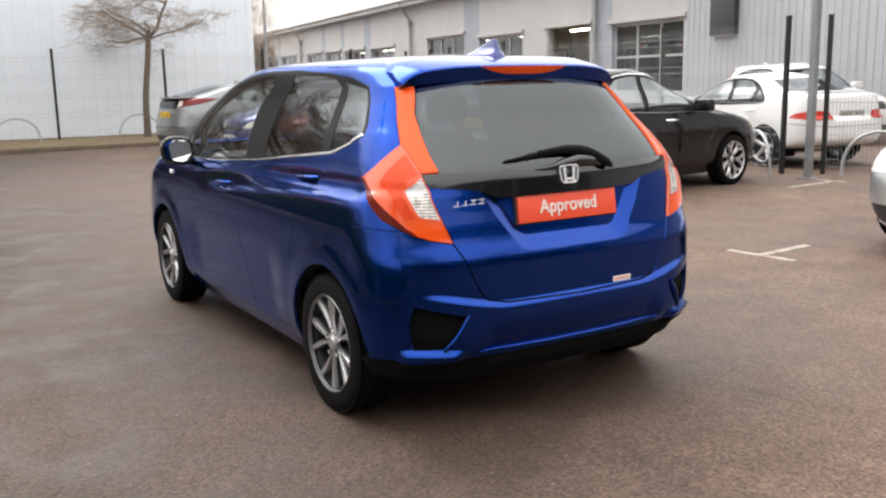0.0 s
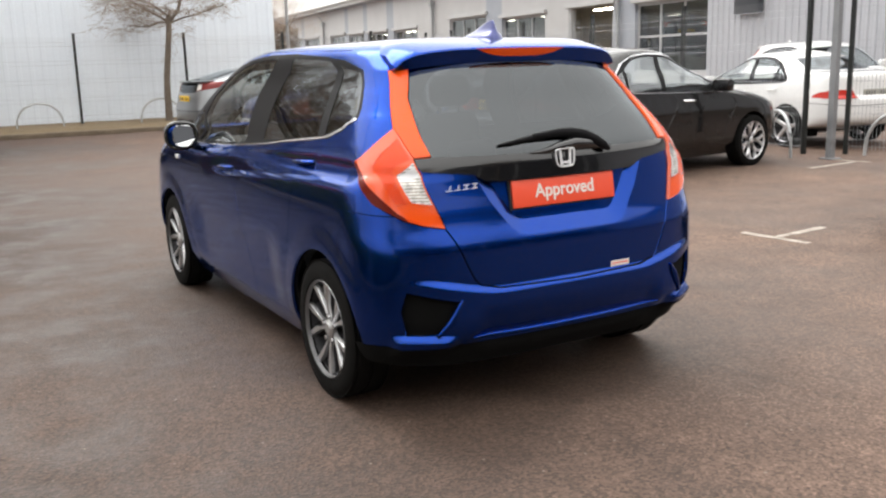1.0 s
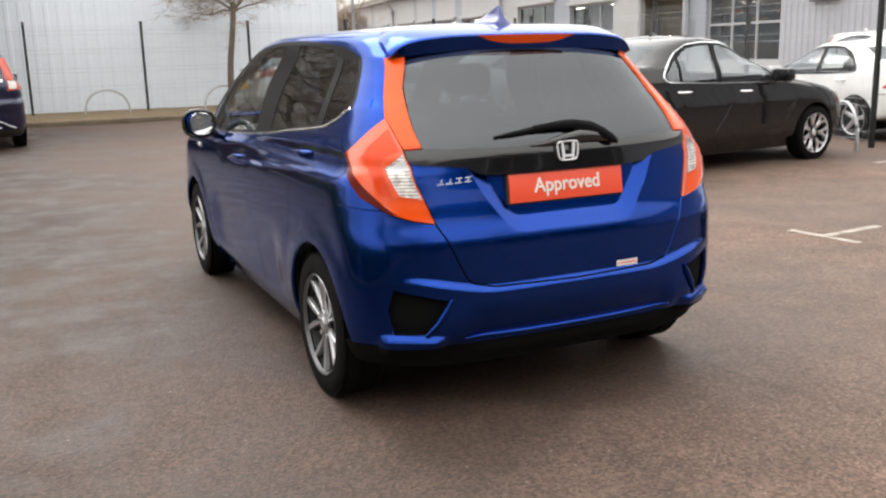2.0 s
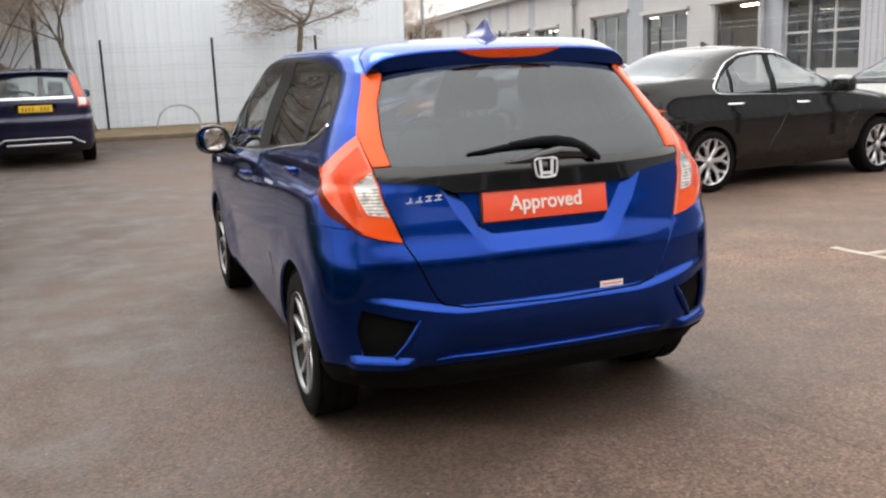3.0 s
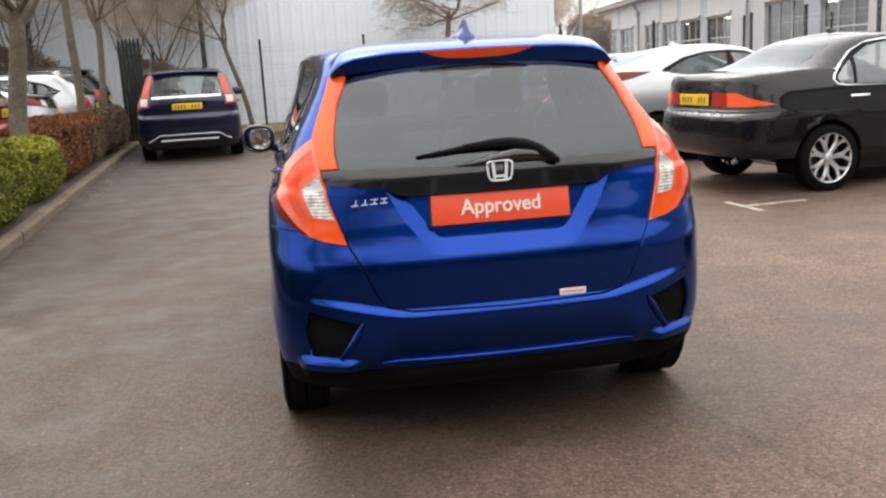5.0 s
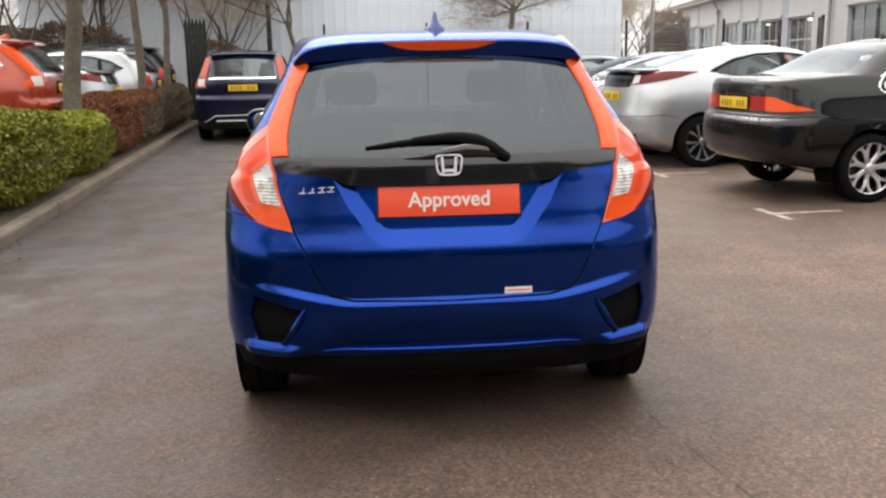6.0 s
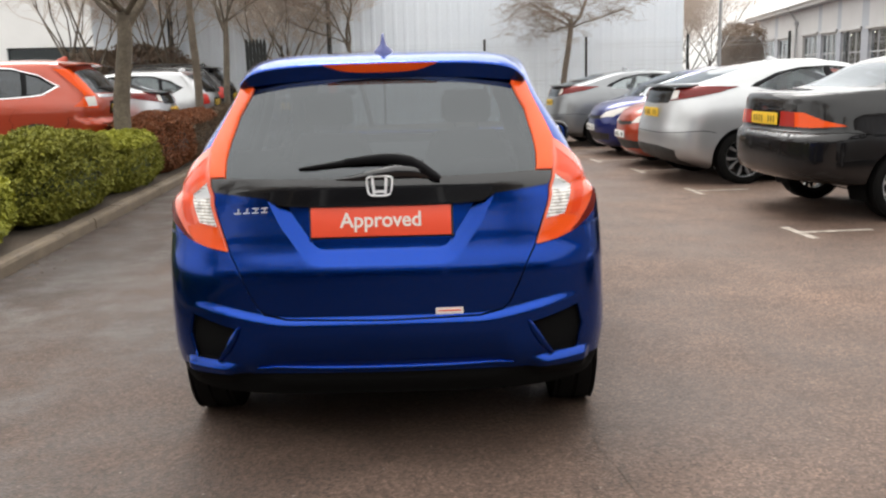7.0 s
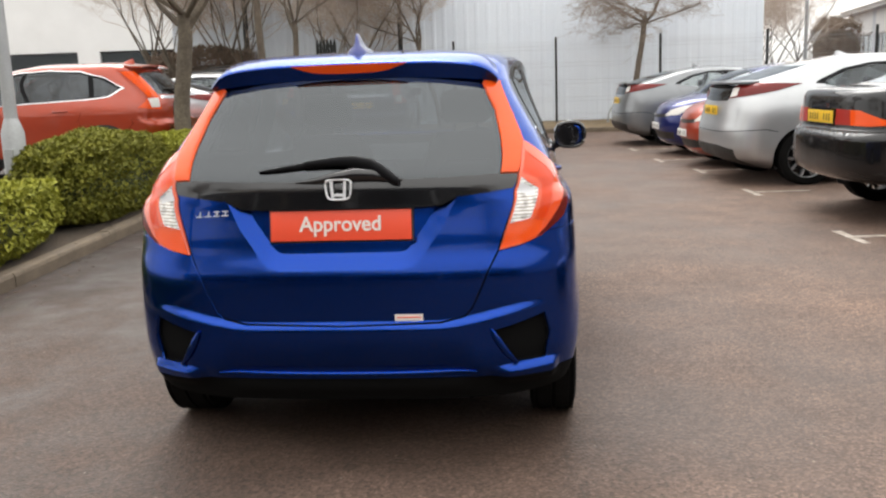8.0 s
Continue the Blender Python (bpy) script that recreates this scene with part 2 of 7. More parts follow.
def loft(bm, rings, closed=True, caps=True):
    rows = [[bm.verts.new(p) for p in ring] for ring in rings]
    n = len(rows[0])
    for k in range(len(rows) - 1):
        for j in range(n if closed else n - 1):
            bm.faces.new((rows[k][j], rows[k][(j + 1) % n], rows[k + 1][(j + 1) % n], rows[k + 1][j]))
    if caps and closed:
        bm.faces.new(rows[0][::-1])
        bm.faces.new(rows[-1])
    return rows


def rounded_box(name, sx, sy, sz, mat, bevel, m=None):
    bm = bmesh.new()
    box(bm, sx, sy, sz, m, bevel)
    return bm_mesh(name, bm, mat, True, 50)

# ---- car bodies: a shell in height slices, cut into panels, panes and lamps ----
from mathutils.geometry import delaunay_2d_cdt


class Smooth:
    """Monotone cubic through knots."""

    def __init__(self, x, y):
        x, y = np.asarray(x, float), np.asarray(y, float)
        h, d = np.diff(x), np.diff(y) / np.diff(x)
        m = np.zeros_like(y)
        m[0], m[-1] = d[0], d[-1]
        for k in range(1, len(y) - 1):
            if d[k - 1] * d[k] > 0:
                w1, w2 = 2 * h[k] + h[k - 1], h[k] + 2 * h[k - 1]
                m[k] = (w1 + w2) / (w1 / d[k - 1] + w2 / d[k])
        self.x, self.y, self.m, self.h = x, y, m, h

    def __call__(self, q):
        q = np.clip(np.asarray(q, float), self.x[0], self.x[-1])
        k = np.clip(np.searchsorted(self.x, q) - 1, 0, len(self.h) - 1)
        t = (q - self.x[k]) / self.h[k]
        a, b = 2 * t ** 3 - 3 * t ** 2 + 1, t ** 3 - 2 * t ** 2 + t
        c, d = -2 * t ** 3 + 3 * t ** 2, t ** 3 - t ** 2
        return a * self.y[k] + b * self.h[k] * self.m[k] + c * self.y[k + 1] + d * self.h[k] * self.m[k + 1]


def quarter_table(n, w, depth):
    j = np.linspace(0, 1, 1201)
    phi = np.pi / 2 * j * j * (3 - 2 * j)
    x, y = w * np.sin(phi) ** (2 / n), depth * (1 - np.clip(np.cos(phi), 0, 1) ** (2 / n))
    s = np.concatenate([[0], np.cumsum(np.hypot(np.diff(x), np.diff(y)))])
    return phi, s / s[-1], s[-1]


class Shell:
    """rows: height, half width, rear y, front y. lr, lf: depth of the rear and front corners by height."""

    def __init__(self, rows, lr, nr, lf, nf, crown, spine, disp=None, taper=None):
        a = np.array(rows, float)
        step = np.hypot(np.diff(a[:, 0]), 0.5 * np.maximum(np.abs(np.diff(a[:, 2])), np.abs(np.diff(a[:, 3]))))
        self.V = np.concatenate([[0], np.cumsum(step)])
        self.ve, self.roof = self.V[-1], 0.62
        self.fz, self.fw, self.fr, self.ff = (Smooth(self.V, a[:, k]) for k in range(4))
        self.zt = self.fz(np.linspace(0, self.ve, 3000))
        self.lr, self.lf, self.nr, self.nf = lr, lf, nr, nf
        self.crown, self.spine = crown, spine
        wm, zm = a[:, 1].max(), 0.6
        self.pr, self.sr, self.qa = quarter_table(nr, wm, float(np.interp(zm, *lr)))
        self.pf, self.sf, qf = quarter_table(nf, wm, float(np.interp(zm, *lf)))
        k = int(np.argmin(np.abs(a[:, 0] - zm)))
        self.qb = self.qa + a[k, 3] - a[k, 2] - float(np.interp(zm, *lr)) - float(np.interp(zm, *lf))
        self.qc = self.qb + qf
        self.disp = disp
        self.taper = taper

    def v_of(self, z):
        return np.interp(z, self.zt, np.linspace(0, self.ve, 3000))

    def at(self, v):
        v = np.minimum(v, self.ve)
        z = self.fz(v)
        yr, yf, lr, lf = self.fr(v), self.ff(v), np.interp(z, *self.lr), np.interp(z, *self.lf)
        fit_ = np.minimum(1.0, 0.92 * (yf - yr) / (lr + lf))
        return z, self.fw(v), yr, yf, lr * fit_, lf * fit_

    def base(self, u, v):
        u, v = np.asarray(u, float), np.asarray(v, float)
        a, sgn = np.abs(u), np.where(u < 0, -1.0, 1.0)
        z, w, yr, yf, lr, lf = self.at(v)
        t1 = np.clip(a / self.qa, 0, 1)
        p1 = np.interp(t1, self.sr, self.pr)
        x1, y1 = w * np.sin(p1) ** (2 / self.nr), yr + lr * (1 - np.clip(np.cos(p1), 0, 1) ** (2 / self.nr))
        t2 = np.clip((a - self.qa) / (self.qb - self.qa), 0, 1)
        y2 = yr + lr + t2 * (yf - lf - yr - lr)
        t3 = np.clip((self.qc - a) / (self.qc - self.qb), 0, 1)
        p3 = np.interp(t3, self.sf, self.pf)
        x3, y3 = w * np.sin(p3) ** (2 / self.nf), yf - lf * (1 - np.clip(np.cos(p3), 0, 1) ** (2 / self.nf))
        x = np.where(a <= self.qa, x1, np.where(a <= self.qb, w, x3))
        y = np.where(a <= self.qa, y1, np.where(a <= self.qb, y2, y3))
        k = np.clip(1 - (v - self.ve) / self.roof, 0, 1)
        ylo, yhi = self.fr(self.ve), self.ff(self.ve)
        ys = self.spine[0] + np.clip((y - ylo) / (yhi - ylo), 0, 1) * (self.spine[1] - self.spine[0])
        over = v > self.ve
        x = np.where(over, x * k, x)
        y = np.where(over, y * k + ys * (1 - k), y)
        z = np.where(over, z + self.crown * (1 - k ** 2), z)
        if self.taper is not None:
            x = x * self.taper(y, z)
        return np.stack([x * sgn, y, z], -1)

    def normal(self, f, u, v, e=0.004):
        p = f(u + e, v) - f(u - e, v)
        q = f(u, np.minimum(v + e, self.ve + self.roof)) - f(u, np.maximum(v - e, 0))
        n = np.cross(p, q)
        return n / np.maximum(np.linalg.norm(n, axis=-1, keepdims=True), 1e-9)

    def point(self, u, v):
        p = self.base(u, v)
        if self.disp is None:
            return p
        return p + self.normal(self.base, u, v) * self.disp(p)[..., None]

    # places on the shell, as u, v
    def R(self, x, z):
        v = float(self.v_of(z))
        w = float(self.at(v)[1])
        r = min(abs(x) / w, 1.0)
        if self.taper is not None:
            _, _, yr, _, lr, _ = (float(q) for q in self.at(v))
            for _ in range(5):
                y = yr + lr * (1 - (1 - r ** self.nr) ** (1 / self.nr))
                r = min(abs(x) / (w * float(self.taper(y, z))), 1.0)
        t = np.interp(math.asin(min(1.0, r ** (self.nr / 2))), self.pr, self.sr)
        return (math.copysign(t * self.qa, x), v)

    def F(self, x, z):
        v = float(self.v_of(z))
        w = float(self.at(v)[1])
        r = min(abs(x) / w, 1.0)
        t = np.interp(math.asin(min(1.0, r ** (self.nf / 2))), self.pf, self.sf)
        return (math.copysign(self.qc - t * (self.qc - self.qb), x), v)

    def S(self, y, z, side=1):
        v = float(self.v_of(z))
        _, w, yr, yf, lr, lf = (float(q) for q in self.at(v))
        if y < yr + lr:
            c = max(0.0, 1 - max(y - yr, 0) / lr) ** (self.nr / 2)
            a = np.interp(math.acos(min(1.0, c)), self.pr, self.sr) * self.qa
        elif y > yf - lf:
            c = max(0.0, 1 - max(yf - y, 0) / lf) ** (self.nf / 2)
            a = self.qc - np.interp(math.acos(min(1.0, c)), self.pf, self.sf) * (self.qc - self.qb)
        else:
            a = self.qa + (y - yr - lr) / (yf - lf - yr - lr) * (self.qb - self.qa)
        return (side * float(a), v)


def dense(poly, step, closed=True):
    out = []
    n = len(poly)
    for k in range(n if closed else n - 1):
        a, b = np.array(poly[k]), np.array(poly[(k + 1) % n])
        m = max(1, int(np.ceil(np.linalg.norm(b - a) / step)))
        out += [tuple(a + (b - a) * j / m) for j in range(m)]
    if not closed:
        out.append(tuple(poly[-1]))
    return out


def mirrored(poly):
    return [(-u, v) for u, v in poly][::-1]


def both_halves(half):
    """A closed outline from its right half, from the middle line and back to it."""
    return list(half) + [(-u, v) for u, v in half[::-1] if abs(u) > 1e-6]


def ribbon(line, width, step=0.05):
    """A thin strip along a line."""
    p = np.array(dense(line, step, False))
    t = np.gradient(p, axis=0)
    t /= np.maximum(np.linalg.norm(t, axis=1, keepdims=True), 1e-9)
    n = np.stack([-t[:, 1], t[:, 0]], 1) * width / 2
    return [tuple(q) for q in p + n] + [tuple(q) for q in (p - n)[::-1]]


def inside(poly, q):
    p = np.array(poly)
    x, y = q[:, 0][:, None], q[:, 1][:, None]
    x1, y1 = p[:, 0][None], p[:, 1][None]
    x2, y2 = np.roll(p[:, 0], -1)[None], np.roll(p[:, 1], -1)[None]
    with np.errstate(divide="ignore", invalid="ignore"):
        cross = ((y1 > y) != (y2 > y)) & (x < (x2 - x1) * (y - y1) / (y2 - y1) + x1)
    return cross.sum(1) % 2 == 1


def cut_shell(sh, regions, step, creases=(), fine=()):
    """Triangles of the shell, sorted by the last region that holds them. regions: (key, outline)."""
    pts, edges = [], []
    for line in creases:
        d = dense(line, step * 0.6, False)
        i0 = len(pts)
        pts += d
        edges += [(i0 + k, i0 + k + 1) for k in range(len(d) - 1)]
    for u0, u1, v0, v1, h in fine:
        pts += [(float(u), float(v)) for v in np.arange(v0, v1, h) for u in np.arange(u0, u1, h)]
    for key, poly in regions:
        d = dense(poly, step) if len(poly) < 60 else list(poly)
        i0 = len(pts)
        pts += d
        edges += [(i0 + k, i0 + (k + 1) % len(d)) for k in range(len(d))]
    top = sh.ve + sh.roof * 0.985
    nu, nv = int(2 * sh.qc / step), int(top / step)
    us, vs = np.linspace(-sh.qc, sh.qc, nu + 1), np.linspace(0, top, nv + 1)
    pts += [(float(u), float(v)) for v in vs for u in us]
    vo, _, fo, *_ = delaunay_2d_cdt([Vector((float(a), float(b))) for a, b in pts], edges, [], 0, 1e-5)
    uv = np.array([(v.x, v.y) for v in vo])
    uv[:, 0] = np.clip(uv[:, 0], -sh.qc, sh.qc)
    uv[:, 1] = np.clip(uv[:, 1], 0, top)
    tri = np.array([f for f in fo if len(f) == 3])
    mid = uv[tri].mean(1)
    owner = np.full(len(tri), -1)
    for k, (key, poly) in enumerate(regions):
        owner[inside(poly, mid)] = k
    keys = [key for key, _ in regions]
    pos = sh.point(uv[:, 0], uv[:, 1])
    nor = sh.normal(sh.point, uv[:, 0], uv[:, 1])
    flat = np.cross(pos[tri[:, 1]] - pos[tri[:, 0]], pos[tri[:, 2]] - pos[tri[:, 0]])
    area = np.linalg.norm(flat, axis=1)
    wrong = (flat * nor[tri].mean(1)).sum(1) < 0
    tri[wrong] = tri[wrong][:, ::-1]
    good = area > 1e-9
    tri, owner = tri[good], owner[good]
    groups = {}
    for o in range(-1, len(keys)):
        key = "body" if o < 0 else keys[o]
        sel = tri[owner == o]
        if len(sel):
            groups[key] = np.concatenate([groups[key], sel]) if key in groups else sel
    return pos, nor, groups


def patch_mesh(name, pos, nor, tri, mat, lift=0.0, skirt=0.012):
    """Triangles of the shell as a plate, with edges that turn inwards."""
    used, inv = np.unique(tri, return_inverse=True)
    t = inv.reshape(-1, 3)
    p, n = pos[used] + nor[used] * lift, nor[used]
    verts, normals, faces = [*p], [*n], [*t]
    if skirt > 0:
        seen = {}
        for f in t:
            for a, b in ((f[0], f[1]), (f[1], f[2]), (f[2], f[0])):
                seen[(int(a), int(b))] = True
        rim = [(a, b) for a, b in seen if (b, a) not in seen]
        for a, b in rim:
            d = np.cross(p[b] - p[a], -n[a])
            d = -d / max(np.linalg.norm(d), 1e-9)
            i0 = len(verts)
            verts += [p[b] - n[b] * skirt, p[a] - n[a] * skirt]
            normals += [d] * 2
            faces.append((a, i0 + 1, i0, b))
    return mesh_of(name, verts, faces, mat, True, normals)


# ---- wheels ----
RIMS = {}


def wheel_meshes(radius, rim, width, style):
    key = (radius, rim, width, style)
    if key in RIMS:
        return RIMS[key]
    h, r = width / 2, radius
    prof = [(-h * 0.8, rim * 0.97), (-h, rim + 0.012), (-h * 1.02, (rim + r) / 2), (-h * 0.93, r - 0.018), (-h * 0.78, r - 0.004)]
    groove = [(-0.45, r), (-0.42, r - 0.008), (-0.36, r - 0.008), (-0.33, r), (-0.05, r), (-0.03, r - 0.008), (0.03, r - 0.008), (0.05, r),
              (0.33, r), (0.36, r - 0.008), (0.42, r - 0.008), (0.45, r)]
    prof += [(a * width, b) for a, b in groove] + [(-a, b) for a, b in prof[::-1]]
    alloy = M_RIM if style == "twin" else M_RIMBRIGHT
    tyre = lathe("tyre", prof, M_TYRE, 44)
    # barrel with its lip, and a brake disc behind the spokes
    barrel = lathe("rim", [(h * 0.82, rim * 0.972), (h * 0.96, rim * 0.985), (h * 1.0, rim + 0.002), (h * 0.92, rim + 0.006)], M_LIP if style == "twin" else alloy, 44)
    drum = lathe("rim_barrel", [(h * 0.74, rim * 0.955), (h * 0.3, rim * 0.9), (-h * 0.9, rim * 0.88), (-h * 0.95, rim)], M_RIMDARK, 36)
    disc = lathe("brake_disc", [(0.0, 0.06), (0.012, 0.06), (0.012, rim * 0.72), (0.0, rim * 0.72), (-0.03, rim * 0.3)], M_RIMDARK, 32)
    spoke_bm, dark_bm = bmesh.new(), bmesh.new()
    if style == "twin":
        count, pair = 5, 0.29
    elif style == "y":
        count, pair = 7, 0.25
    else:
        count, pair = 5, 0.0
    for k in range(count):
        for s in ((-1, 1) if pair else (0,)):
            a0 = 2 * math.pi * k / count + 0.3
            for bmx, wi, wo, dx in ((spoke_bm, 0.017 if style == "twin" else 0.036, 0.036 if style == "twin" else 0.04, 0.0), (dark_bm, 0.03, 0.05, -0.014)):
                wi2, wo2 = (wi * 1.5, wo * 1.5) if not pair else (wi, wo)
                ring = []
                stations = ((0.10, wi2), (0.45, wi2 * 1.1), (0.78, wo2), (0.985, wo2 * 0.85))
                if style == "y":
                    stations = ((0.12, 0.056), (0.42, 0.046), (0.62, 0.044), (0.8, 0.03), (0.99, 0.05))
                for t, wd in stations:
                    rr = rim * t
                    a = a0 + s * pair * (0.35 + 0.75 * t)
                    if style == "y":
                        a = a0 + s * pair * max(0.0, (t - 0.58) / 0.41) ** 0.85
                    c, sn = math.cos(a), math.sin(a)
                    bulge = h * (0.78 - 0.16 * (1 - t) + 0.06 * t) + dx
                    pts = [(-wd / 2, bulge - 0.012), (-wd / 2 * 0.6, bulge), (wd / 2 * 0.6, bulge), (wd / 2, bulge - 0.012), (wd / 2, bulge - 0.035), (-wd / 2, bulge - 0.035)]
                    ring.append([(b, rr * c - q * sn, rr * sn + q * c) for q, b in pts])
                if bmx is spoke_bm or style != "twin" or k == 0:
                    loft(bmx, ring)
    spokes = bm_mesh("spokes", spoke_bm, alloy, True, 30)
    pockets = bm_mesh("spoke_flank", dark_bm, M_RIMDARK, True, 30)
    hub = lathe("hub_cap", [(h * 0.55, rim * 0.2), (h * 0.74, rim * 0.19), (h * 0.79, rim * 0.15), (h * 0.80, 0.028), (h * 0.83, 0.026), (h * 0.83, 0.001)], alloy, 24)
    bm = bmesh.new()
    tube(bm, [(h * 0.7, 0.057, 0), (h * 0.8, 0.057, 0)], 0.011, 6)
    nuts = bm_mesh("wheel_nut", bm, M_CHROME)
    RIMS[key] = (tyre, barrel, drum, disc, spokes, pockets, hub, nuts)
    return RIMS[key]


def add_wheel(car, x, y, radius, rim, width, style, turn):
    side = 1 if x > 0 else -1
    tyre, barrel, drum, disc, spokes, pockets, hub, nuts = wheel_meshes(radius, rim, width, style)
    m = pose(x, y, radius, 0, 0, 0 if side > 0 else 180) @ pose(0, 0, 0, turn, 0, 0)
    w = part("wheel", tyre, car, "black tyre on an alloy rim", m)
    for name, me in (("rim", barrel), ("rim_barrel", drum), ("brake_disc", disc), ("spokes", spokes), ("hub_cap", hub)):
        part(name, me, w)
    for k in range(5 if style == "twin" else 1):
        part("spoke_flank", pockets, w, "", pose(0, 0, 0, 72 * k, 0, 0))
    if style == "twin":
        for k in range(5):
            part("wheel_nut", nuts, w, "", pose(0, 0, 0, 72 * k, 0, 0))
    return w


def seat_mesh(name, w, h, mat):
    """A car seat's back with its wings, a head restraint on two stems, and a cushion."""
    bm = bmesh.new()
    rings = []
    for z, wd, d, y in ((0.0, w * 0.9, 0.14, 0.0), (h * 0.3, w, 0.16, -0.02), (h * 0.65, w * 0.98, 0.13, -0.07), (h * 0.9, w * 0.8, 0.1, -0.12), (h, w * 0.62, 0.07, -0.14)):
        ring = []
        for k in range(16):
            a = 2 * math.pi * k / 16
            c, s = math.cos(a), math.sin(a)
            ring.append((wd / 2 * math.copysign(abs(c) ** 0.5, c), y + d / 2 * math.copysign(abs(s) ** 0.7, s), z))
        rings.append(ring)
    loft(bm, rings)
    rings = []
    for z, wd, d in ((h + 0.04, 0.2, 0.07), (h + 0.07, 0.26, 0.1), (h + 0.17, 0.26, 0.1), (h + 0.21, 0.2, 0.06)):
        rings.append([(wd / 2 * math.copysign(abs(math.cos(a)) ** 0.5, math.cos(a)), -0.15 + d / 2 * math.sin(a), z) for a in (2 * math.pi * k / 14 for k in range(14))])
    loft(bm, rings)
    for s in (-0.06, 0.06):
        tube(bm, [(s, -0.14, h - 0.03), (s, -0.15, h + 0.07)], 0.007, 6)
    box(bm, w, 0.5, 0.16, pose(0, 0.27, -0.06), 0.05)
    return bm_mesh(name, bm, mat, True, 60)


SEATS = {}


def seat(w, h):
    if (w, h) not in SEATS:
        SEATS[(w, h)] = seat_mesh("seat", w, h, M_TRIM)
    return SEATS[(w, h)]


def plate_bars(parent, width, height, mat, ink, m, groups=((-0.2, 0.035, 4), (0.09, 0.035, 3))):
    """A number plate whose characters are plain bars."""
    p = part("number_plate", rounded_box("number_plate", width, 0.008, height, mat, 0.003), parent, "", m)
    bar = box_mesh("plate_mark", groups[0][1] * 0.5, 0.003, height * 0.56, ink)
    for x0, w, n in groups:
        for k in range(n):
            part("plate_mark", bar, p, "", pose(x0 + k * (w + 0.017), -0.0045, height * 0.19))
    return p

# ---- the blue hatchback ----
def soft(a, b, x):
    t = np.clip((x - a) / (b - a), 0, 1)
    return t * t * (3 - 2 * t)


def ramp01(a, b, x):
    return np.clip((x - a) / (b - a), 0, 1)


HATCH_ROWS = [
    (0.17, 0.78, 0.17, 3.72), (0.22, 0.805, 0.12, 3.85), (0.32, 0.843, 0.075, 3.93), (0.45, 0.86, 0.045, 3.98), (0.56, 0.864, 0.045, 3.99),
    (0.70, 0.861, 0.047, 3.97), (0.735, 0.861, 0.053, 3.96), (0.77, 0.861, 0.066, 3.945), (0.80, 0.860, 0.077, 3.93), (0.85, 0.858, 0.088, 3.9), (0.93, 0.851, 0.106, 3.78),
    (0.97, 0.838, 0.113, 3.68), (1.0, 0.812, 0.116, 3.55), (1.03, 0.80, 0.12, 3.42), (1.06, 0.788, 0.13, 3.32), (1.15, 0.757, 0.20, 3.2),
    (1.25, 0.72, 0.29, 3.03), (1.35, 0.688, 0.37, 2.78), (1.42, 0.674, 0.432, 2.55), (1.465, 0.66, 0.475, 2.38), (1.49, 0.643, 0.52, 2.24), (1.505, 0.618, 0.57, 2.12), (1.513, 0.585, 0.62, 2.02)]


def hatch_taper(y, z):
    """The cabin draws in towards the tail."""
    return 1 - np.interp(z, [1.04, 1.2, 1.3, 1.4, 1.52], [0, 0.03, 0.062, 0.1, 0.1]) * (1 - soft(0.6, 1.9, np.asarray(y, float)))


def hatch_relief(p):
    x, y, z = np.abs(p[..., 0]), p[..., 1], p[..., 2]
    rear = 1 - soft(0.3, 0.5, y)
    out = np.zeros_like(x)
    # the bumper's upper ledge, which climbs and dies away at the corners
    zl = 0.527 + 0.058 * soft(0.33, 0.74, x)
    out += 0.024 * soft(0.03, 0.0, z - zl) * (1 - soft(0.55, 0.76, x)) * (1 - soft(0.4, 0.3, z)) * rear
    # the lower lip in the middle and the lips under the corner vents
    low = (1 - soft(0.40, 0.5, x))
    out -= 0.022 * soft(0.50, 0.375, z) * soft(0.30, 0.35, z) * low * rear
    out += 0.012 * soft(0.38, 0.35, z) * soft(0.24, 0.30, z) * low * rear
    corner = soft(0.52, 0.6, x) * (1 - soft(0.74, 0.79, x))
    out += 0.028 * ramp01(0.385, 0.372, z) * soft(0.27, 0.33, z) * corner * rear
    # the flank's crease: a shoulder scooped above, full below
    zc = np.interp(y, [0.3, 0.69, 1.14, 1.96, 2.4], [0.945, 0.945, 0.915, 0.855, 0.83])
    side = soft(0.28, 0.5, y) * (1 - soft(1.9, 2.5, y))
    out -= 0.02 * soft(0.0, 0.035, z - zc) * (1 - soft(0.06, 0.16, z - zc)) * side
    # lower door hollow and the flared arches
    out -= 0.02 * soft(0.7, 0.5, z) * soft(0.24, 0.36, z) * soft(1.15, 1.4, y) * (1 - soft(2.5, 2.8, y))
    for yc in (0.69, 3.22):
        d = np.hypot(y - yc, z - 0.305)
        out += 0.008 * (1 - soft(0.36, 0.48, d)) * (z > 0.2)
    return out


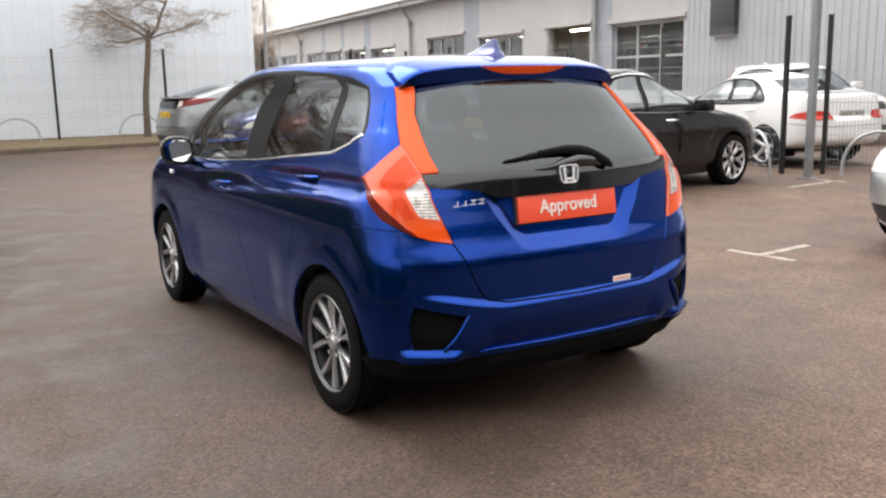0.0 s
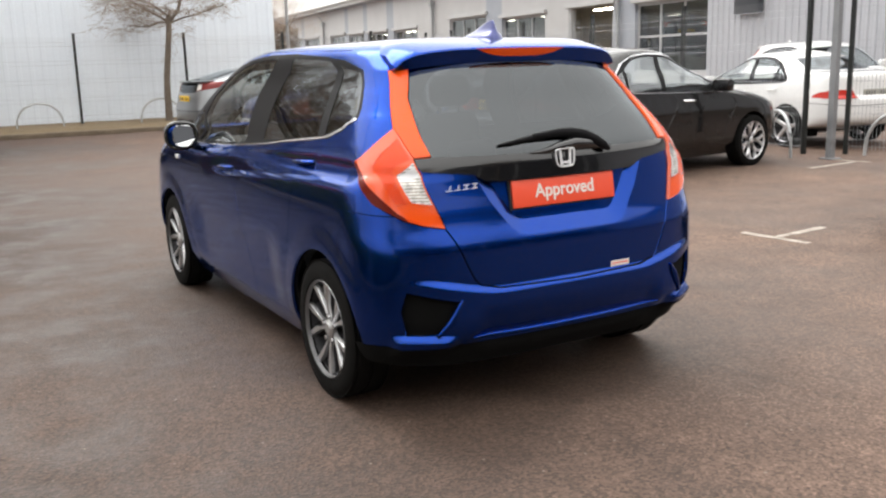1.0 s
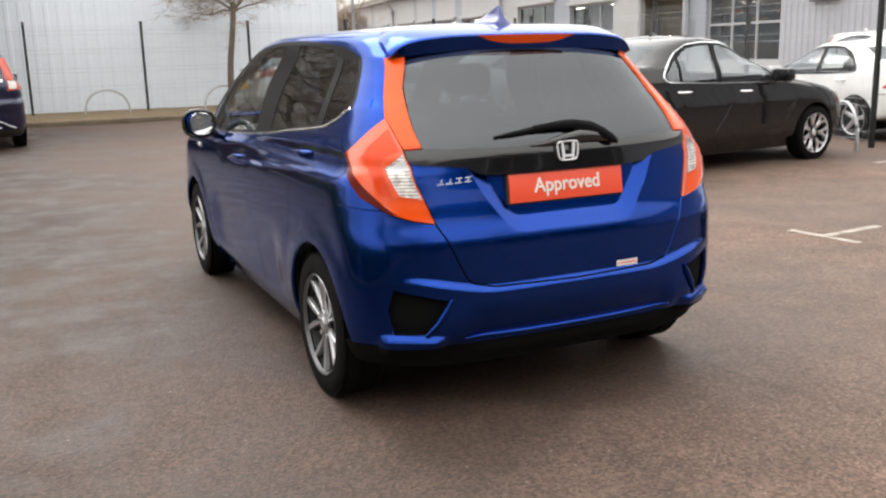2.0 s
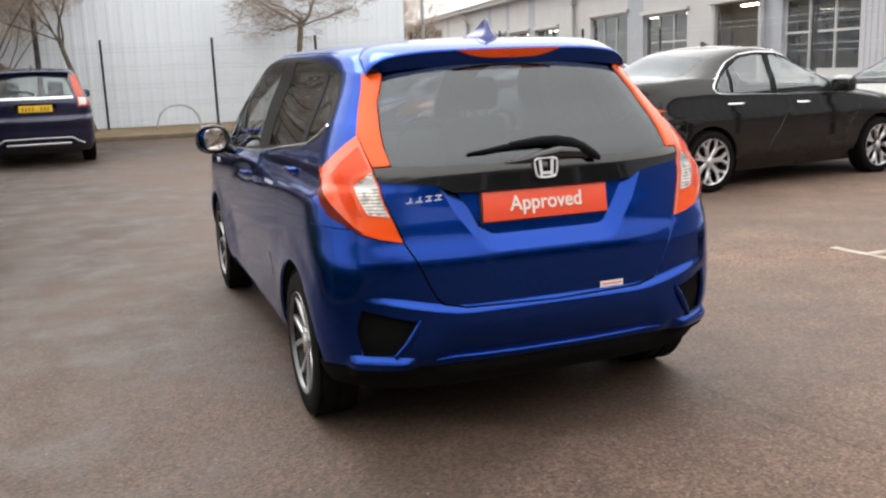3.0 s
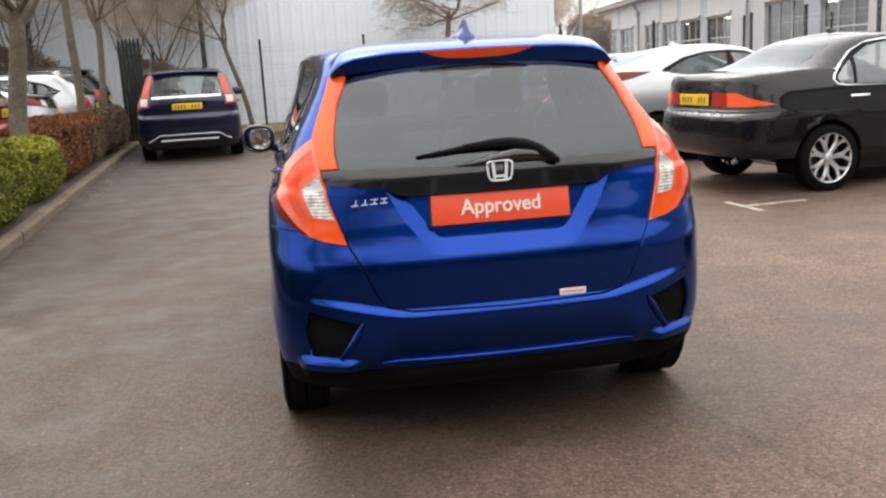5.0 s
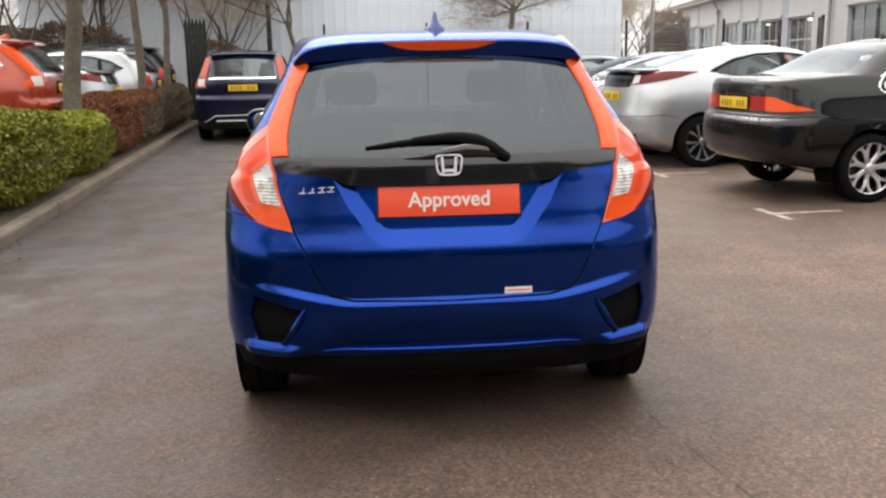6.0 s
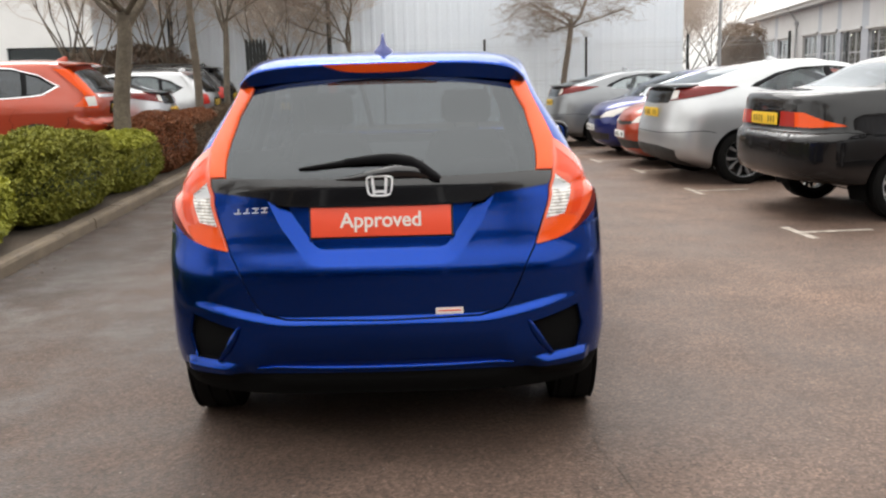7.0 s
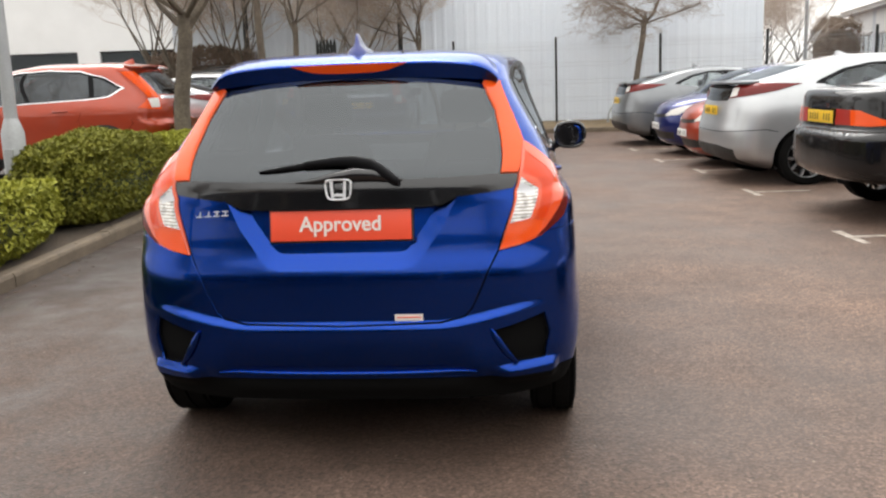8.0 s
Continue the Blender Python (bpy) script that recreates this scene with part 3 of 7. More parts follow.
def build_hatchback():
    sh = Shell(HATCH_ROWS, ([0.2, 1.1, 1.40, 1.46, 1.513], [0.40, 0.42, 0.37, 0.5, 0.68]), 3.25, ([0.9, 1.06, 1.47], [0.68, 0.74, 0.6]), 3.5, 0.03, (1.1, 1.75), hatch_relief, hatch_taper)
    R, S, F = sh.R, sh.S, sh.F
    car = thing("hatchback", "metallic blue five-door hatchback parked on the asphalt", "car")
    regions = []

    def pair(key, poly):
        regions.append((key + "|r", poly))
        regions.append((key + "|l", mirrored(poly)))

    # panels
    tail_edge = [R(0.652, 1.06), R(0.606, 0.898), R(0.569, 0.793), R(0.545, 0.75), R(0.50, 0.65), R(0.47, 0.59), R(0.445, 0.566), R(0.36, 0.548), R(0.0, 0.541)]
    regions.append(("tailgate", both_halves([R(0, 0.541), R(0.36, 0.548), R(0.445, 0.566), R(0.47, 0.59), R(0.50, 0.65), R(0.545, 0.75), R(0.569, 0.793), R(0.606, 0.898),
                                             R(0.652, 1.06), R(0.6, 1.2), R(0.56, 1.40), R(0.3, 1.43), R(0, 1.435)])))
    bump_line = [R(0.569, 0.793), R(0.66, 0.812), R(0.74, 0.85), S(0.40, 0.862), S(0.47, 0.80), S(0.50, 0.62)]
    regions.append(("bumper", both_halves([R(0, 0.175), R(0.5, 0.175), S(0.6, 0.175), S(0.5, 0.62), S(0.47, 0.80), S(0.40, 0.862), R(0.74, 0.85), R(0.66, 0.812), R(0.569, 0.793),
                                           R(0.545, 0.75), R(0.50, 0.65), R(0.47, 0.59), R(0.445, 0.566), R(0.36, 0.548), R(0, 0.541)])))
    rear_door = [S(1.07, 0.27), S(1.64, 0.26), S(1.62, 1.065), S(1.50, 1.44), S(0.95, 1.43), S(0.72, 1.385), S(0.80, 1.115), S(0.97, 0.92), S(1.08, 0.62)]
    front_door = [S(1.645, 0.26), S(2.74, 0.27), S(2.80, 0.6), S(2.72, 0.975), S(2.72, 1.20), S(2.3, 1.40), S(1.9, 1.46), S(1.505, 1.45), S(1.625, 1.065)]
    pair("rear_door", rear_door)
    pair("front_door", front_door)
    pair("front_wing", [S(2.745, 0.27), S(2.86, 0.25), S(3.7, 0.3), S(3.6, 0.93), S(3.1, 0.97), S(2.73, 0.97), S(2.805, 0.6)])
    # shadow gaps
    gap = 0.0075
    regions.append(("gap", ribbon(tail_edge, gap)))
    regions.append(("gap", mirrored(ribbon(tail_edge, gap))))
    for line in (bump_line[2:], [S(1.64, 0.26), S(1.622, 1.06)], [S(0.81, 1.11), S(0.97, 0.92), S(1.08, 0.62)], [S(1.07, 0.268), S(2.74, 0.268)],
                 [S(2.74, 0.27), S(2.80, 0.6), S(2.72, 0.98)]):
        r = ribbon(line, 0.0045)
        regions.append(("gap", r))
        regions.append(("gap", mirrored(r)))
    # the plate's recess, cut out here and built below
    rim_out = [(0, 0.741), (0.12, 0.741), (0.225, 0.741), (0.262, 0.751), (0.292, 0.775), (0.332, 0.83), (0.372, 0.885), (0.398, 0.936), (0.424, 0.99)]
    rim_in = [(0, 0.797), (0.11, 0.797), (0.212, 0.797), (0.236, 0.803), (0.251, 0.815), (0.287, 0.865), (0.322, 0.915), (0.338, 0.943), (0.353, 0.972)]
    regions.append(("hole", both_halves([R(x, z) for x, z in rim_out] + [R(0, 0.99)])))
    # rear: glass, black band, lamps
    regions.append(("band", both_halves([R(0, 0.957), R(0.30, 0.958), R(0.372, 0.963), R(0.43, 0.991), R(0.624, 1.012), R(0.65, 1.06), R(0.56, 1.07), R(0.2, 1.062), R(0, 1.061)])))
    regions.append(("rear_glass", both_halves([R(0, 1.056), R(0.2, 1.057), R(0.45, 1.061), R(0.582, 1.065), R(0.586, 1.13), R(0.581, 1.18), R(0.557, 1.285), R(0.508, 1.39), R(0.28, 1.425), R(0, 1.43)])))
    pair("gap", [R(0.579, 1.062), R(0.645, 1.059), R(0.664, 1.165), R(0.6295, 1.252), R(0.5735, 1.391), R(0.507, 1.393), R(0.557, 1.285), R(0.58, 1.18), R(0.585, 1.13)])
    pair("pillar_lamp", [R(0.584, 1.066), R(0.641, 1.063), R(0.66, 1.165), R(0.626, 1.25), R(0.57, 1.388), R(0.512, 1.39), R(0.561, 1.285), R(0.584, 1.18), R(0.59, 1.13)])
    lamp = [R(0.575, 0.797), R(0.65, 0.812), R(0.722, 0.838), S(0.262, 0.895), S(0.335, 0.965), S(0.437, 1.046), R(0.757, 1.082), R(0.658, 1.166), R(0.646, 1.06), R(0.606, 0.888)]
    pair("gap", ribbon(lamp + lamp[:1], 0.009))
    pair("tail_lamp", lamp)
    pair("lamp_core", [R(0.664, 1.13), R(0.735, 1.072), R(0.768, 1.03), R(0.76, 0.97), R(0.738, 0.90), R(0.70, 0.893), R(0.722, 1.012), R(0.705, 1.035), R(0.655, 1.055)])
    pair("clear", [R(0.61, 0.887), R(0.682, 0.9), R(0.711, 1.0), R(0.65, 1.045)])
    pair("reflector_bar", [R(0.64, 0.992), R(0.697, 0.976), R(0.7045, 0.998), R(0.65, 1.032)])
    pair("indicator", [R(0.578, 0.801), R(0.65, 0.817), R(0.71, 0.845), R(0.735, 0.885), R(0.69, 0.896), R(0.606, 0.881)])
    pair("outer_lens", [R(0.70, 0.832), R(0.722, 0.838), S(0.262, 0.895), S(0.335, 0.965), S(0.437, 1.046), S(0.415, 1.048), S(0.318, 0.978), S(0.24, 0.915), R(0.733, 0.862), R(0.71, 0.843)])
    # corner vents
    pair("vent", [R(0.735, 0.562), R(0.54, 0.515), R(0.575, 0.45), R(0.625, 0.388), R(0.735, 0.385), R(0.755, 0.48)])
    # side glass on its black surround
    dlo = [S(2.70, 0.99), S(2.29, 1.0), S(1.27, 1.075), S(0.785, 1.12), S(0.664, 1.158), S(0.56, 1.205), S(0.575, 1.25), S(0.645, 1.342), S(0.70, 1.40), S(0.90, 1.445),
           S(1.075, 1.462), S(1.4, 1.482), S(1.7, 1.482), S(2.0, 1.46), S(2.35, 1.405), S(2.68, 1.285), S(2.92, 1.12), S(2.98, 1.02)]
    pair("window_surround", dlo)
    pair("front_glass", [S(2.60, 1.005), S(2.29, 1.013), S(1.80, 1.046), S(1.60, 1.455), S(1.75, 1.46), S(2.0, 1.438), S(2.30, 1.378), S(2.52, 1.28), S(2.62, 1.15)])
    pair("quarter_light", [S(2.66, 1.01), S(2.90, 1.03), S(2.86, 1.1), S(2.69, 1.2)])
    pair("rear_side_glass", [S(1.53, 1.07), S(1.27, 1.088), S(0.89, 1.122), S(1.02, 1.438), S(1.15, 1.45), S(1.42, 1.461)])
    pair("quarter_glass", [S(0.82, 1.13), S(0.664, 1.172), S(0.585, 1.213), S(0.6, 1.25), S(0.665, 1.342), S(0.715, 1.39), S(0.94, 1.424)])
    pair("belt_trim", ribbon([S(2.6, 0.992), S(2.29, 1.002), S(1.27, 1.077), S(0.785, 1.122), S(0.664, 1.16), S(0.575, 1.204)], 0.009))
    pair("gutter", ribbon([S(0.86, 1.485), S(1.2, 1.494), S(1.9, 1.494), S(2.15, 1.478)], 0.016))
    # windscreen, arches
    screen = [F(0, 1.05), F(0.45, 1.05), F(0.68, 1.06), F(0.62, 1.25), F(0.52, 1.43), F(0, 1.46)]
    regions.append(("windscreen", screen))
    regions.append(("windscreen", mirrored(screen)))
    for key, yc in (("arch_rear", 0.69), ("arch_front", 3.22)):
        arc = [S(yc + 0.372 * math.cos(a), max(0.172, 0.305 + 0.352 * math.sin(a))) for a in np.linspace(-0.4, math.pi + 0.4, 40)]
        pair("hole", arc)
    # lines along which the sheet metal folds
    folds = []
    lx = np.linspace(0, 0.76, 52)
    lz = 0.527 + 0.058 * soft(0.33, 0.74, lx)
    folds += [[R(x, z + d) for x, z in zip(lx, lz)] for d in (0.0, 0.015, 0.03)]
    folds += [[R(x, z) for x in np.linspace(0, 0.5, 30)] for z in (0.38, 0.35)] + [[R(x, z) for x in np.linspace(0.52, 0.79, 18)] for z in (0.385, 0.372)]
    zc = ((0.3, 0.945), (0.69, 0.945), (1.14, 0.915), (1.96, 0.855))
    folds += [[S(y, z + d) for y, z in zc] for d in (0.0, 0.035)]
    folds += [[(-u, v) for u, v in f] for f in folds]
    v0, v1 = float(sh.v_of(0.3)), float(sh.v_of(0.62))
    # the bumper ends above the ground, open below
    # the strip below the lip is near-black: under-bumper shade put into its colour
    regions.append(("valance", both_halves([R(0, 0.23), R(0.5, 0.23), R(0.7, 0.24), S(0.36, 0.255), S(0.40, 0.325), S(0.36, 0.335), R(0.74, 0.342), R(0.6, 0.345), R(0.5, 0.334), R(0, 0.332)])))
    regions.append(("hole", both_halves([(0.0, -0.01), (R(0.5, 0.2)[0], -0.01), (S(0.62, 0.2)[0], -0.01), S(0.58, 0.30), S(0.40, 0.325), S(0.36, 0.255), R(0.7, 0.24), R(0.5, 0.23), R(0, 0.23)])))
    pos, nor, groups = cut_shell(sh, regions, 0.034, folds, [(-0.85, 0.85, v0, v1, 0.0105)])
    looks = {
        "body": (M_BLUE, 0, 0.014), "tailgate": (M_BLUE, 0, 0.014), "bumper": (M_BLUE, 0.001, 0.014), "gap": (M_GAPSHADE, -0.007, 0.0),
        "rear_door": (M_BLUE, 0, 0.014), "front_door": (M_BLUE, 0, 0.014), "front_wing": (M_BLUE, 0, 0.014), "band": (M_GLOSSBLACK, 0.004, 0.012),
        "rear_glass": (M_TINT, 0.002, 0.006), "pillar_lamp": (M_REDLENS, 0.012, 0.02), "tail_lamp": (M_GLOSSLENS, 0.014, 0.022), "clear": (M_FACETED, 0.012, 0.01),
        "lamp_core": (M_CORERED, 0.0115, 0.004), "reflector_bar": (M_RIM, 0.010, 0.004), "indicator": (M_REDLENS, 0.011, 0.006), "outer_lens": (M_DEEPRED, 0.0135, 0.008), "vent": (M_GAPSHADE, -0.022, 0.0), "valance": (M_GAPSHADE, -0.004, 0.0), "window_surround": (M_SURROUND, 0.0, 0.01), "front_glass": (M_DOORGLASS, -0.002, 0.004),
        "quarter_light": (M_GLASS, -0.002, 0.004), "rear_side_glass": (M_PRIVACY, -0.002, 0.004), "quarter_glass": (M_PRIVACY, -0.002, 0.004), "belt_trim": (M_CHROME, 0.005, 0.008),
        "windscreen": (M_GLASS, 0.0, 0.006), "gutter": (M_SURROUND, -0.003, 0.0)}
    labels = {"tail_lamp": "orange-red moulded tail lamp", "pillar_lamp": "orange-red reflector up the pillar", "rear_glass": "dark privacy glass", "belt_trim": "bright belt strip",
              "clear": "clear ribbed reversing lamp lens", "lamp_core": "red-orange inner lens", "vent": "black corner vent insert", "band": "gloss black band over the plate", "indicator": "orange indicator lens", "outer_lens": "deep red outer lens"}
    made = {}
    for key, tri in groups.items():
        name, _, side = key.partition("|")
        if name == "hole":
            continue
        mat, lift, skirt = looks[name]
        tops = {"clear": "tail_lamp", "lamp_core": "tail_lamp", "reflector_bar": "tail_lamp", "indicator": "tail_lamp", "outer_lens": "tail_lamp", "front_glass": "front_door", "rear_side_glass": "rear_door", "rear_glass": "tailgate", "band": "tailgate", "vent": "bumper", "valance": "bumper"}
        parent = car
        if name in tops:
            up = tops[name] + ("|" + side if side else "")
            parent = made.get(up, made.get(tops[name], car))
        title = {"body": "body_shell", "gap": "panel_gap"}.get(name, name)
        made[key] = part(title, patch_mesh(title, pos, nor, tri, mat, lift, skirt), parent, labels.get(name, ""))
    # the recess: a bevel round three sides and a floor behind the plate
    def sunk(x, z):
        return Vector((x, rear_at(sh, x, z) + float(np.interp(z, [0.797, 0.85, 0.97], [0.031, 0.029, 0.028])), z))

    def full(rim, f):
        half = [f(x, z) for x, z in rim]
        return [Vector((-p.x, p.y, p.z)) for p in half[:0:-1]] + half

    bm = bmesh.new()
    outer = full(rim_out, lambda x, z: Vector((x, rear_at(sh, x, z), z)))
    inner = full(rim_in, sunk)
    loft(bm, [[p + Vector((0, 0.02, 0)) for p in outer], outer, inner], closed=False, caps=False)
    part("recess_bevel", bm_mesh("recess_bevel", bm, M_BLUE, True, 24), made["tailgate"])
    bm = bmesh.new()
    loft(bm, [[sunk(x * k / 6, z) for k in range(-6, 7)] for x, z in rim_in[2:]], closed=False, caps=False)
    part("recess_floor", bm_mesh("recess_floor", bm, M_BLUE, True, 40), made["tailgate"])
    # dark lining behind the panels, floor pan and wheel wells
    clear = ("glass", "windscreen", "quarter_light", "hole")
    tri = np.concatenate([t for k, t in groups.items() if not any(c in k for c in clear)])
    part("lining", patch_mesh("lining", pos, nor, tri, M_TRIM, -0.03, 0), car)
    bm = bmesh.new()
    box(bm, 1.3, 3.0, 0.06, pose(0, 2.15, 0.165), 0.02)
    # two added near-black blocks fill the shade behind the bumper
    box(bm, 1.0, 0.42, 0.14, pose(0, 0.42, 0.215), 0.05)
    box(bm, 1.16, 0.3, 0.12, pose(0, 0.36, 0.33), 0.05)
    part("floor_pan", bm_mesh("floor_pan", bm, M_GAPSHADE), car)
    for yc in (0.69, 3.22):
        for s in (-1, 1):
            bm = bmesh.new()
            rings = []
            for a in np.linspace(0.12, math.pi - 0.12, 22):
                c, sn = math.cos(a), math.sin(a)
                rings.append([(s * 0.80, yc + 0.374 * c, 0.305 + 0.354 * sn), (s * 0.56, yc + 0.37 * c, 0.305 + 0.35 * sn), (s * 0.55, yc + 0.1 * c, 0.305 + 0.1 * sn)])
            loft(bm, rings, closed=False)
            part("wheel_well", bm_mesh("wheel_well", bm, M_GAPSHADE), car)
    for x, y, turn in ((-0.765, 0.693, 20), (0.765, 0.693, 50), (-0.765, 3.223, 5), (0.765, 3.223, 33)):
        add_wheel(car, x, y, 0.305, 0.212, 0.185, "twin", turn)
    for s in (-1, 1):
        blade = [Vector(sh.point(*(np.array(q) for q in R(s * x, z)))) + Vector((0, -0.004, 0)) for x, z in ((0.535, 0.522), (0.555, 0.485), (0.585, 0.435), (0.625, 0.388))]
        part("vent_blade", tube_mesh("vent_blade", blade, [0.006, 0.014, 0.014, 0.008], M_BLUE, 8), made["bumper"])
    lip = [Vector(sh.point(*(np.array(q) for q in R(x, 0.353 + 0.01 * (x / 0.48) ** 2)))) + Vector((0, -0.004, 0)) for x in np.linspace(-0.48, 0.48, 31)]
    part("lower_lip", tube_mesh("lower_lip", lip, [0.003 + 0.0085 * (1 - abs(k / 15 - 1) ** 4) for k in range(31)], M_BLUE, 10), made["bumper"])
    # roof spoiler: a wing that hangs over the glass
    bm = bmesh.new()
    rings = []
    edge = Smooth([0, 0.3, 0.43, 0.5, 0.54, 0.57], [1.482, 1.479, 1.470, 1.458, 1.440, 1.412])
    ridge = Smooth([0, 0.3, 0.43, 0.5, 0.54, 0.57], [1.533, 1.531, 1.525, 1.514, 1.498, 1.472])
    for k in range(41):
        x = 0.57 * math.sin(math.pi / 2 * (k / 20 - 1))
        q = abs(x) / 0.60
        ye = 0.405 + 0.025 * q ** 2 + 0.075 * q ** 6
        ze, zr = float(edge(abs(x))), float(ridge(abs(x)))
        zu = 1.413 + 0.004 * math.cos(q * 3.14) - 0.025 * q ** 4
        rings.append([(x * 0.93, 0.86, zr - 0.012), (x * 0.955, 0.74, zr - 0.004), (x * 0.985, 0.58, (zr + ze) / 2 + 0.013), (x, ye + 0.04, ze + 0.011), (x, ye + 0.006, ze - 0.001), (x, ye, ze - 0.008), (x, ye + 0.004, ze - 0.016),
                      (x, ye + 0.022, zu + 0.004), (x, ye + 0.034, zu), (x * 0.95, 0.54, zu), (x * 0.9, 0.7, zu + 0.01)])
    loft(bm, rings)
    spoiler = part("roof_spoiler", bm_mesh("roof_spoiler", bm, M_BLUE, True, 28), car)
    bm = bmesh.new()
    rings = []
    for k in range(17):
        x = -0.225 + 0.45 * k / 16
        q = abs(x) / 0.225
        t = max(0.003, 0.036 * (1 - q ** 3.4))
        ye = 0.402 + 0.03 * (x / 0.6) ** 2
        zt = 1.4775 - 0.012 * (x / 0.6) ** 2
        rings.append([(x, ye + 0.02, zt), (x, ye - 0.004, zt - 0.002), (x, ye + 0.013 * t / 0.036 - 0.002, zt - t), (x, ye + 0.03, zt - t)])
    loft(bm, rings)
    part("brake_lamp", bm_mesh("brake_lamp", bm, M_REDLENS, True, 40), spoiler, "high orange-red brake lamp")
    # shark fin
    bm = bmesh.new()
    rings = []
    for z, y0, y1, w in ((1.5, 0.58, 0.87, 0.1), (1.527, 0.59, 0.85, 0.092), (1.54, 0.598, 0.825, 0.07), (1.552, 0.604, 0.79, 0.036), (1.57, 0.612, 0.74, 0.022), (1.594, 0.622, 0.68, 0.012), (1.6, 0.63, 0.66, 0.008)):
        rings.append([((w / 2) * math.copysign(abs(math.sin(a)) ** 0.4, math.sin(a)), (y0 + y1) / 2 + (y1 - y0) / 2 * math.copysign(abs(math.cos(a)) ** 0.8, math.cos(a)), z) for a in (2 * math.pi * k / 16 for k in range(16))])
    loft(bm, rings)
    part("aerial_fin", bm_mesh("aerial_fin", bm, M_MIDBLUE, True, 60), car, "dark blue shark-fin aerial")
    # plate with its word
    plate = part("dealer_plate", rounded_box("dealer_plate", 0.52, 0.012, 0.111, M_PLATE_R, 0.003), made["tailgate"], "red plate with white lettering", pose(0, 0.106, 0.8435, -9, 0, 0))
    txt = bpy.data.curves.new("approved", "FONT")
    txt.body = "Approved"
    txt.size = 0.078
    txt.align_x = "CENTER"
    txt.extrude = 0.0012
    txt.offset = 0.0012
    word_ob = bpy.data.objects.new("word", txt)
    scene.collection.objects.link(word_ob)
    bpy.context.view_layer.update()
    word = bpy.data.meshes.new_from_object(word_ob.evaluated_get(bpy.context.evaluated_depsgraph_get()))
    bpy.data.objects.remove(word_ob)
    word.materials.clear()
    word.materials.append(M_WHITEINK)
    part("lettering", word, plate, "white lettering", pose(0.0, -0.0075, 0.0355, 90, 0, 0) @ Matrix.Diagonal((0.96, 1, 1, 1)))
    bm = bmesh.new()
    box(bm, 0.535, 0.012, 0.122, pose(0, 0.012, -0.006), 0.004)
    part("plate_backing", bm_mesh("plate_backing", bm, M_BLACKPLASTIC), plate)
    # chrome badge: a rounded ring with two uprights
    bm = bmesh.new()
    ring = []
    for k in range(24):
        a = 2 * math.pi * k / 24
        c, s = math.cos(a), math.sin(a)
        x, z = 0.049 * math.copysign(abs(c) ** 0.45, c), 0.039 * math.copysign(abs(s) ** 0.45, s)
        ring.append((x * (1 + 0.10 * z / 0.039), z))
    pts = [Vector((x, 0, z)) for x, z in ring]
    tube(bm, pts + pts[:2], 0.0045, 6, False)
    for s in (-1, 1):
        prism(bm, [(s * 0.033, 0.033), (s * 0.022, 0.033), (s * 0.017, -0.033), (s * 0.028, -0.033)], 0.008, pose(0, -0.004, 0))
    prism(bm, [(-0.019, -0.016), (0.019, -0.016), (0.0185, -0.027), (-0.0185, -0.027)], 0.008, pose(0, -0.004, 0))
    part("badge", bm_mesh("badge", bm, M_MARK, True, 40), made["tailgate"], "chrome badge", pose(0, 0.106, 1.03, -6, 0, 0) @ Matrix.Scale(0.93, 4))
    bm = bmesh.new()
    for k in range(4):
        x0 = -0.06 + k * 0.035
        prism(bm, [(x0 + 0.012, 0.0), (x0 + 0.016, 0.0), (x0 + 0.022, 0.02), (x0 + 0.018, 0.02)], 0.003)
        prism(bm, [(x0, 0.0), (x0 + 0.026, 0.0), (x0 + 0.027, 0.004), (x0 + 0.001, 0.004)], 0.003)
        if k > 1:
            prism(bm, [(x0 + 0.004, 0.016), (x0 + 0.028, 0.016), (x0 + 0.029, 0.02), (x0 + 0.005, 0.02)], 0.003)
    part("model_mark", bm_mesh("model_mark", bm, M_MARK), made["tailgate"], "small chrome model mark", pose(-0.49, rear_at(sh, 0.49, 0.945) - 0.004, 0.937, -4, -3, -10))
    bm = bmesh.new()
    box(bm, 0.102, 0.002, 0.024, pose(0.245, rear_at(sh, 0.245, 0.57) - 0.002, 0.556, 0, 0, 2))
    st = part("dealer_sticker", bm_mesh("dealer_sticker", bm, M_WHITEINK), made["tailgate"], "small white dealer sticker")
    bm = bmesh.new()
    box(bm, 0.085, 0.002, 0.004, pose(0.245, rear_at(sh, 0.245, 0.57) - 0.0035, 0.567, 0, 0, 2))
    part("sticker_mark", bm_mesh("sticker_mark", bm, M_PLATE_R), st)
    # wiper: one dark arm that lies along the blade, and the hump that covers its pivot
    def on_glass(x, z, out):
        return Vector((x, rear_at(sh, x, z) - out, z))

    def strap(name, line, mat):
        """A flat tapered bar along (x, z, half height, half depth, out) stations on the glass."""
        bm = bmesh.new()
        rings = []
        for x, z, hz, hy, out in line:
            c = on_glass(x, z, out)
            rings.append([c + Vector((0, hy * math.copysign(abs(math.cos(q)) ** 0.7, math.cos(q)), hz * math.copysign(abs(math.sin(q)) ** 0.7, math.sin(q)))) for q in (2 * math.pi * k / 10 for k in range(10))])
        loft(bm, rings)
        return bm_mesh(name, bm, mat, True, 60)

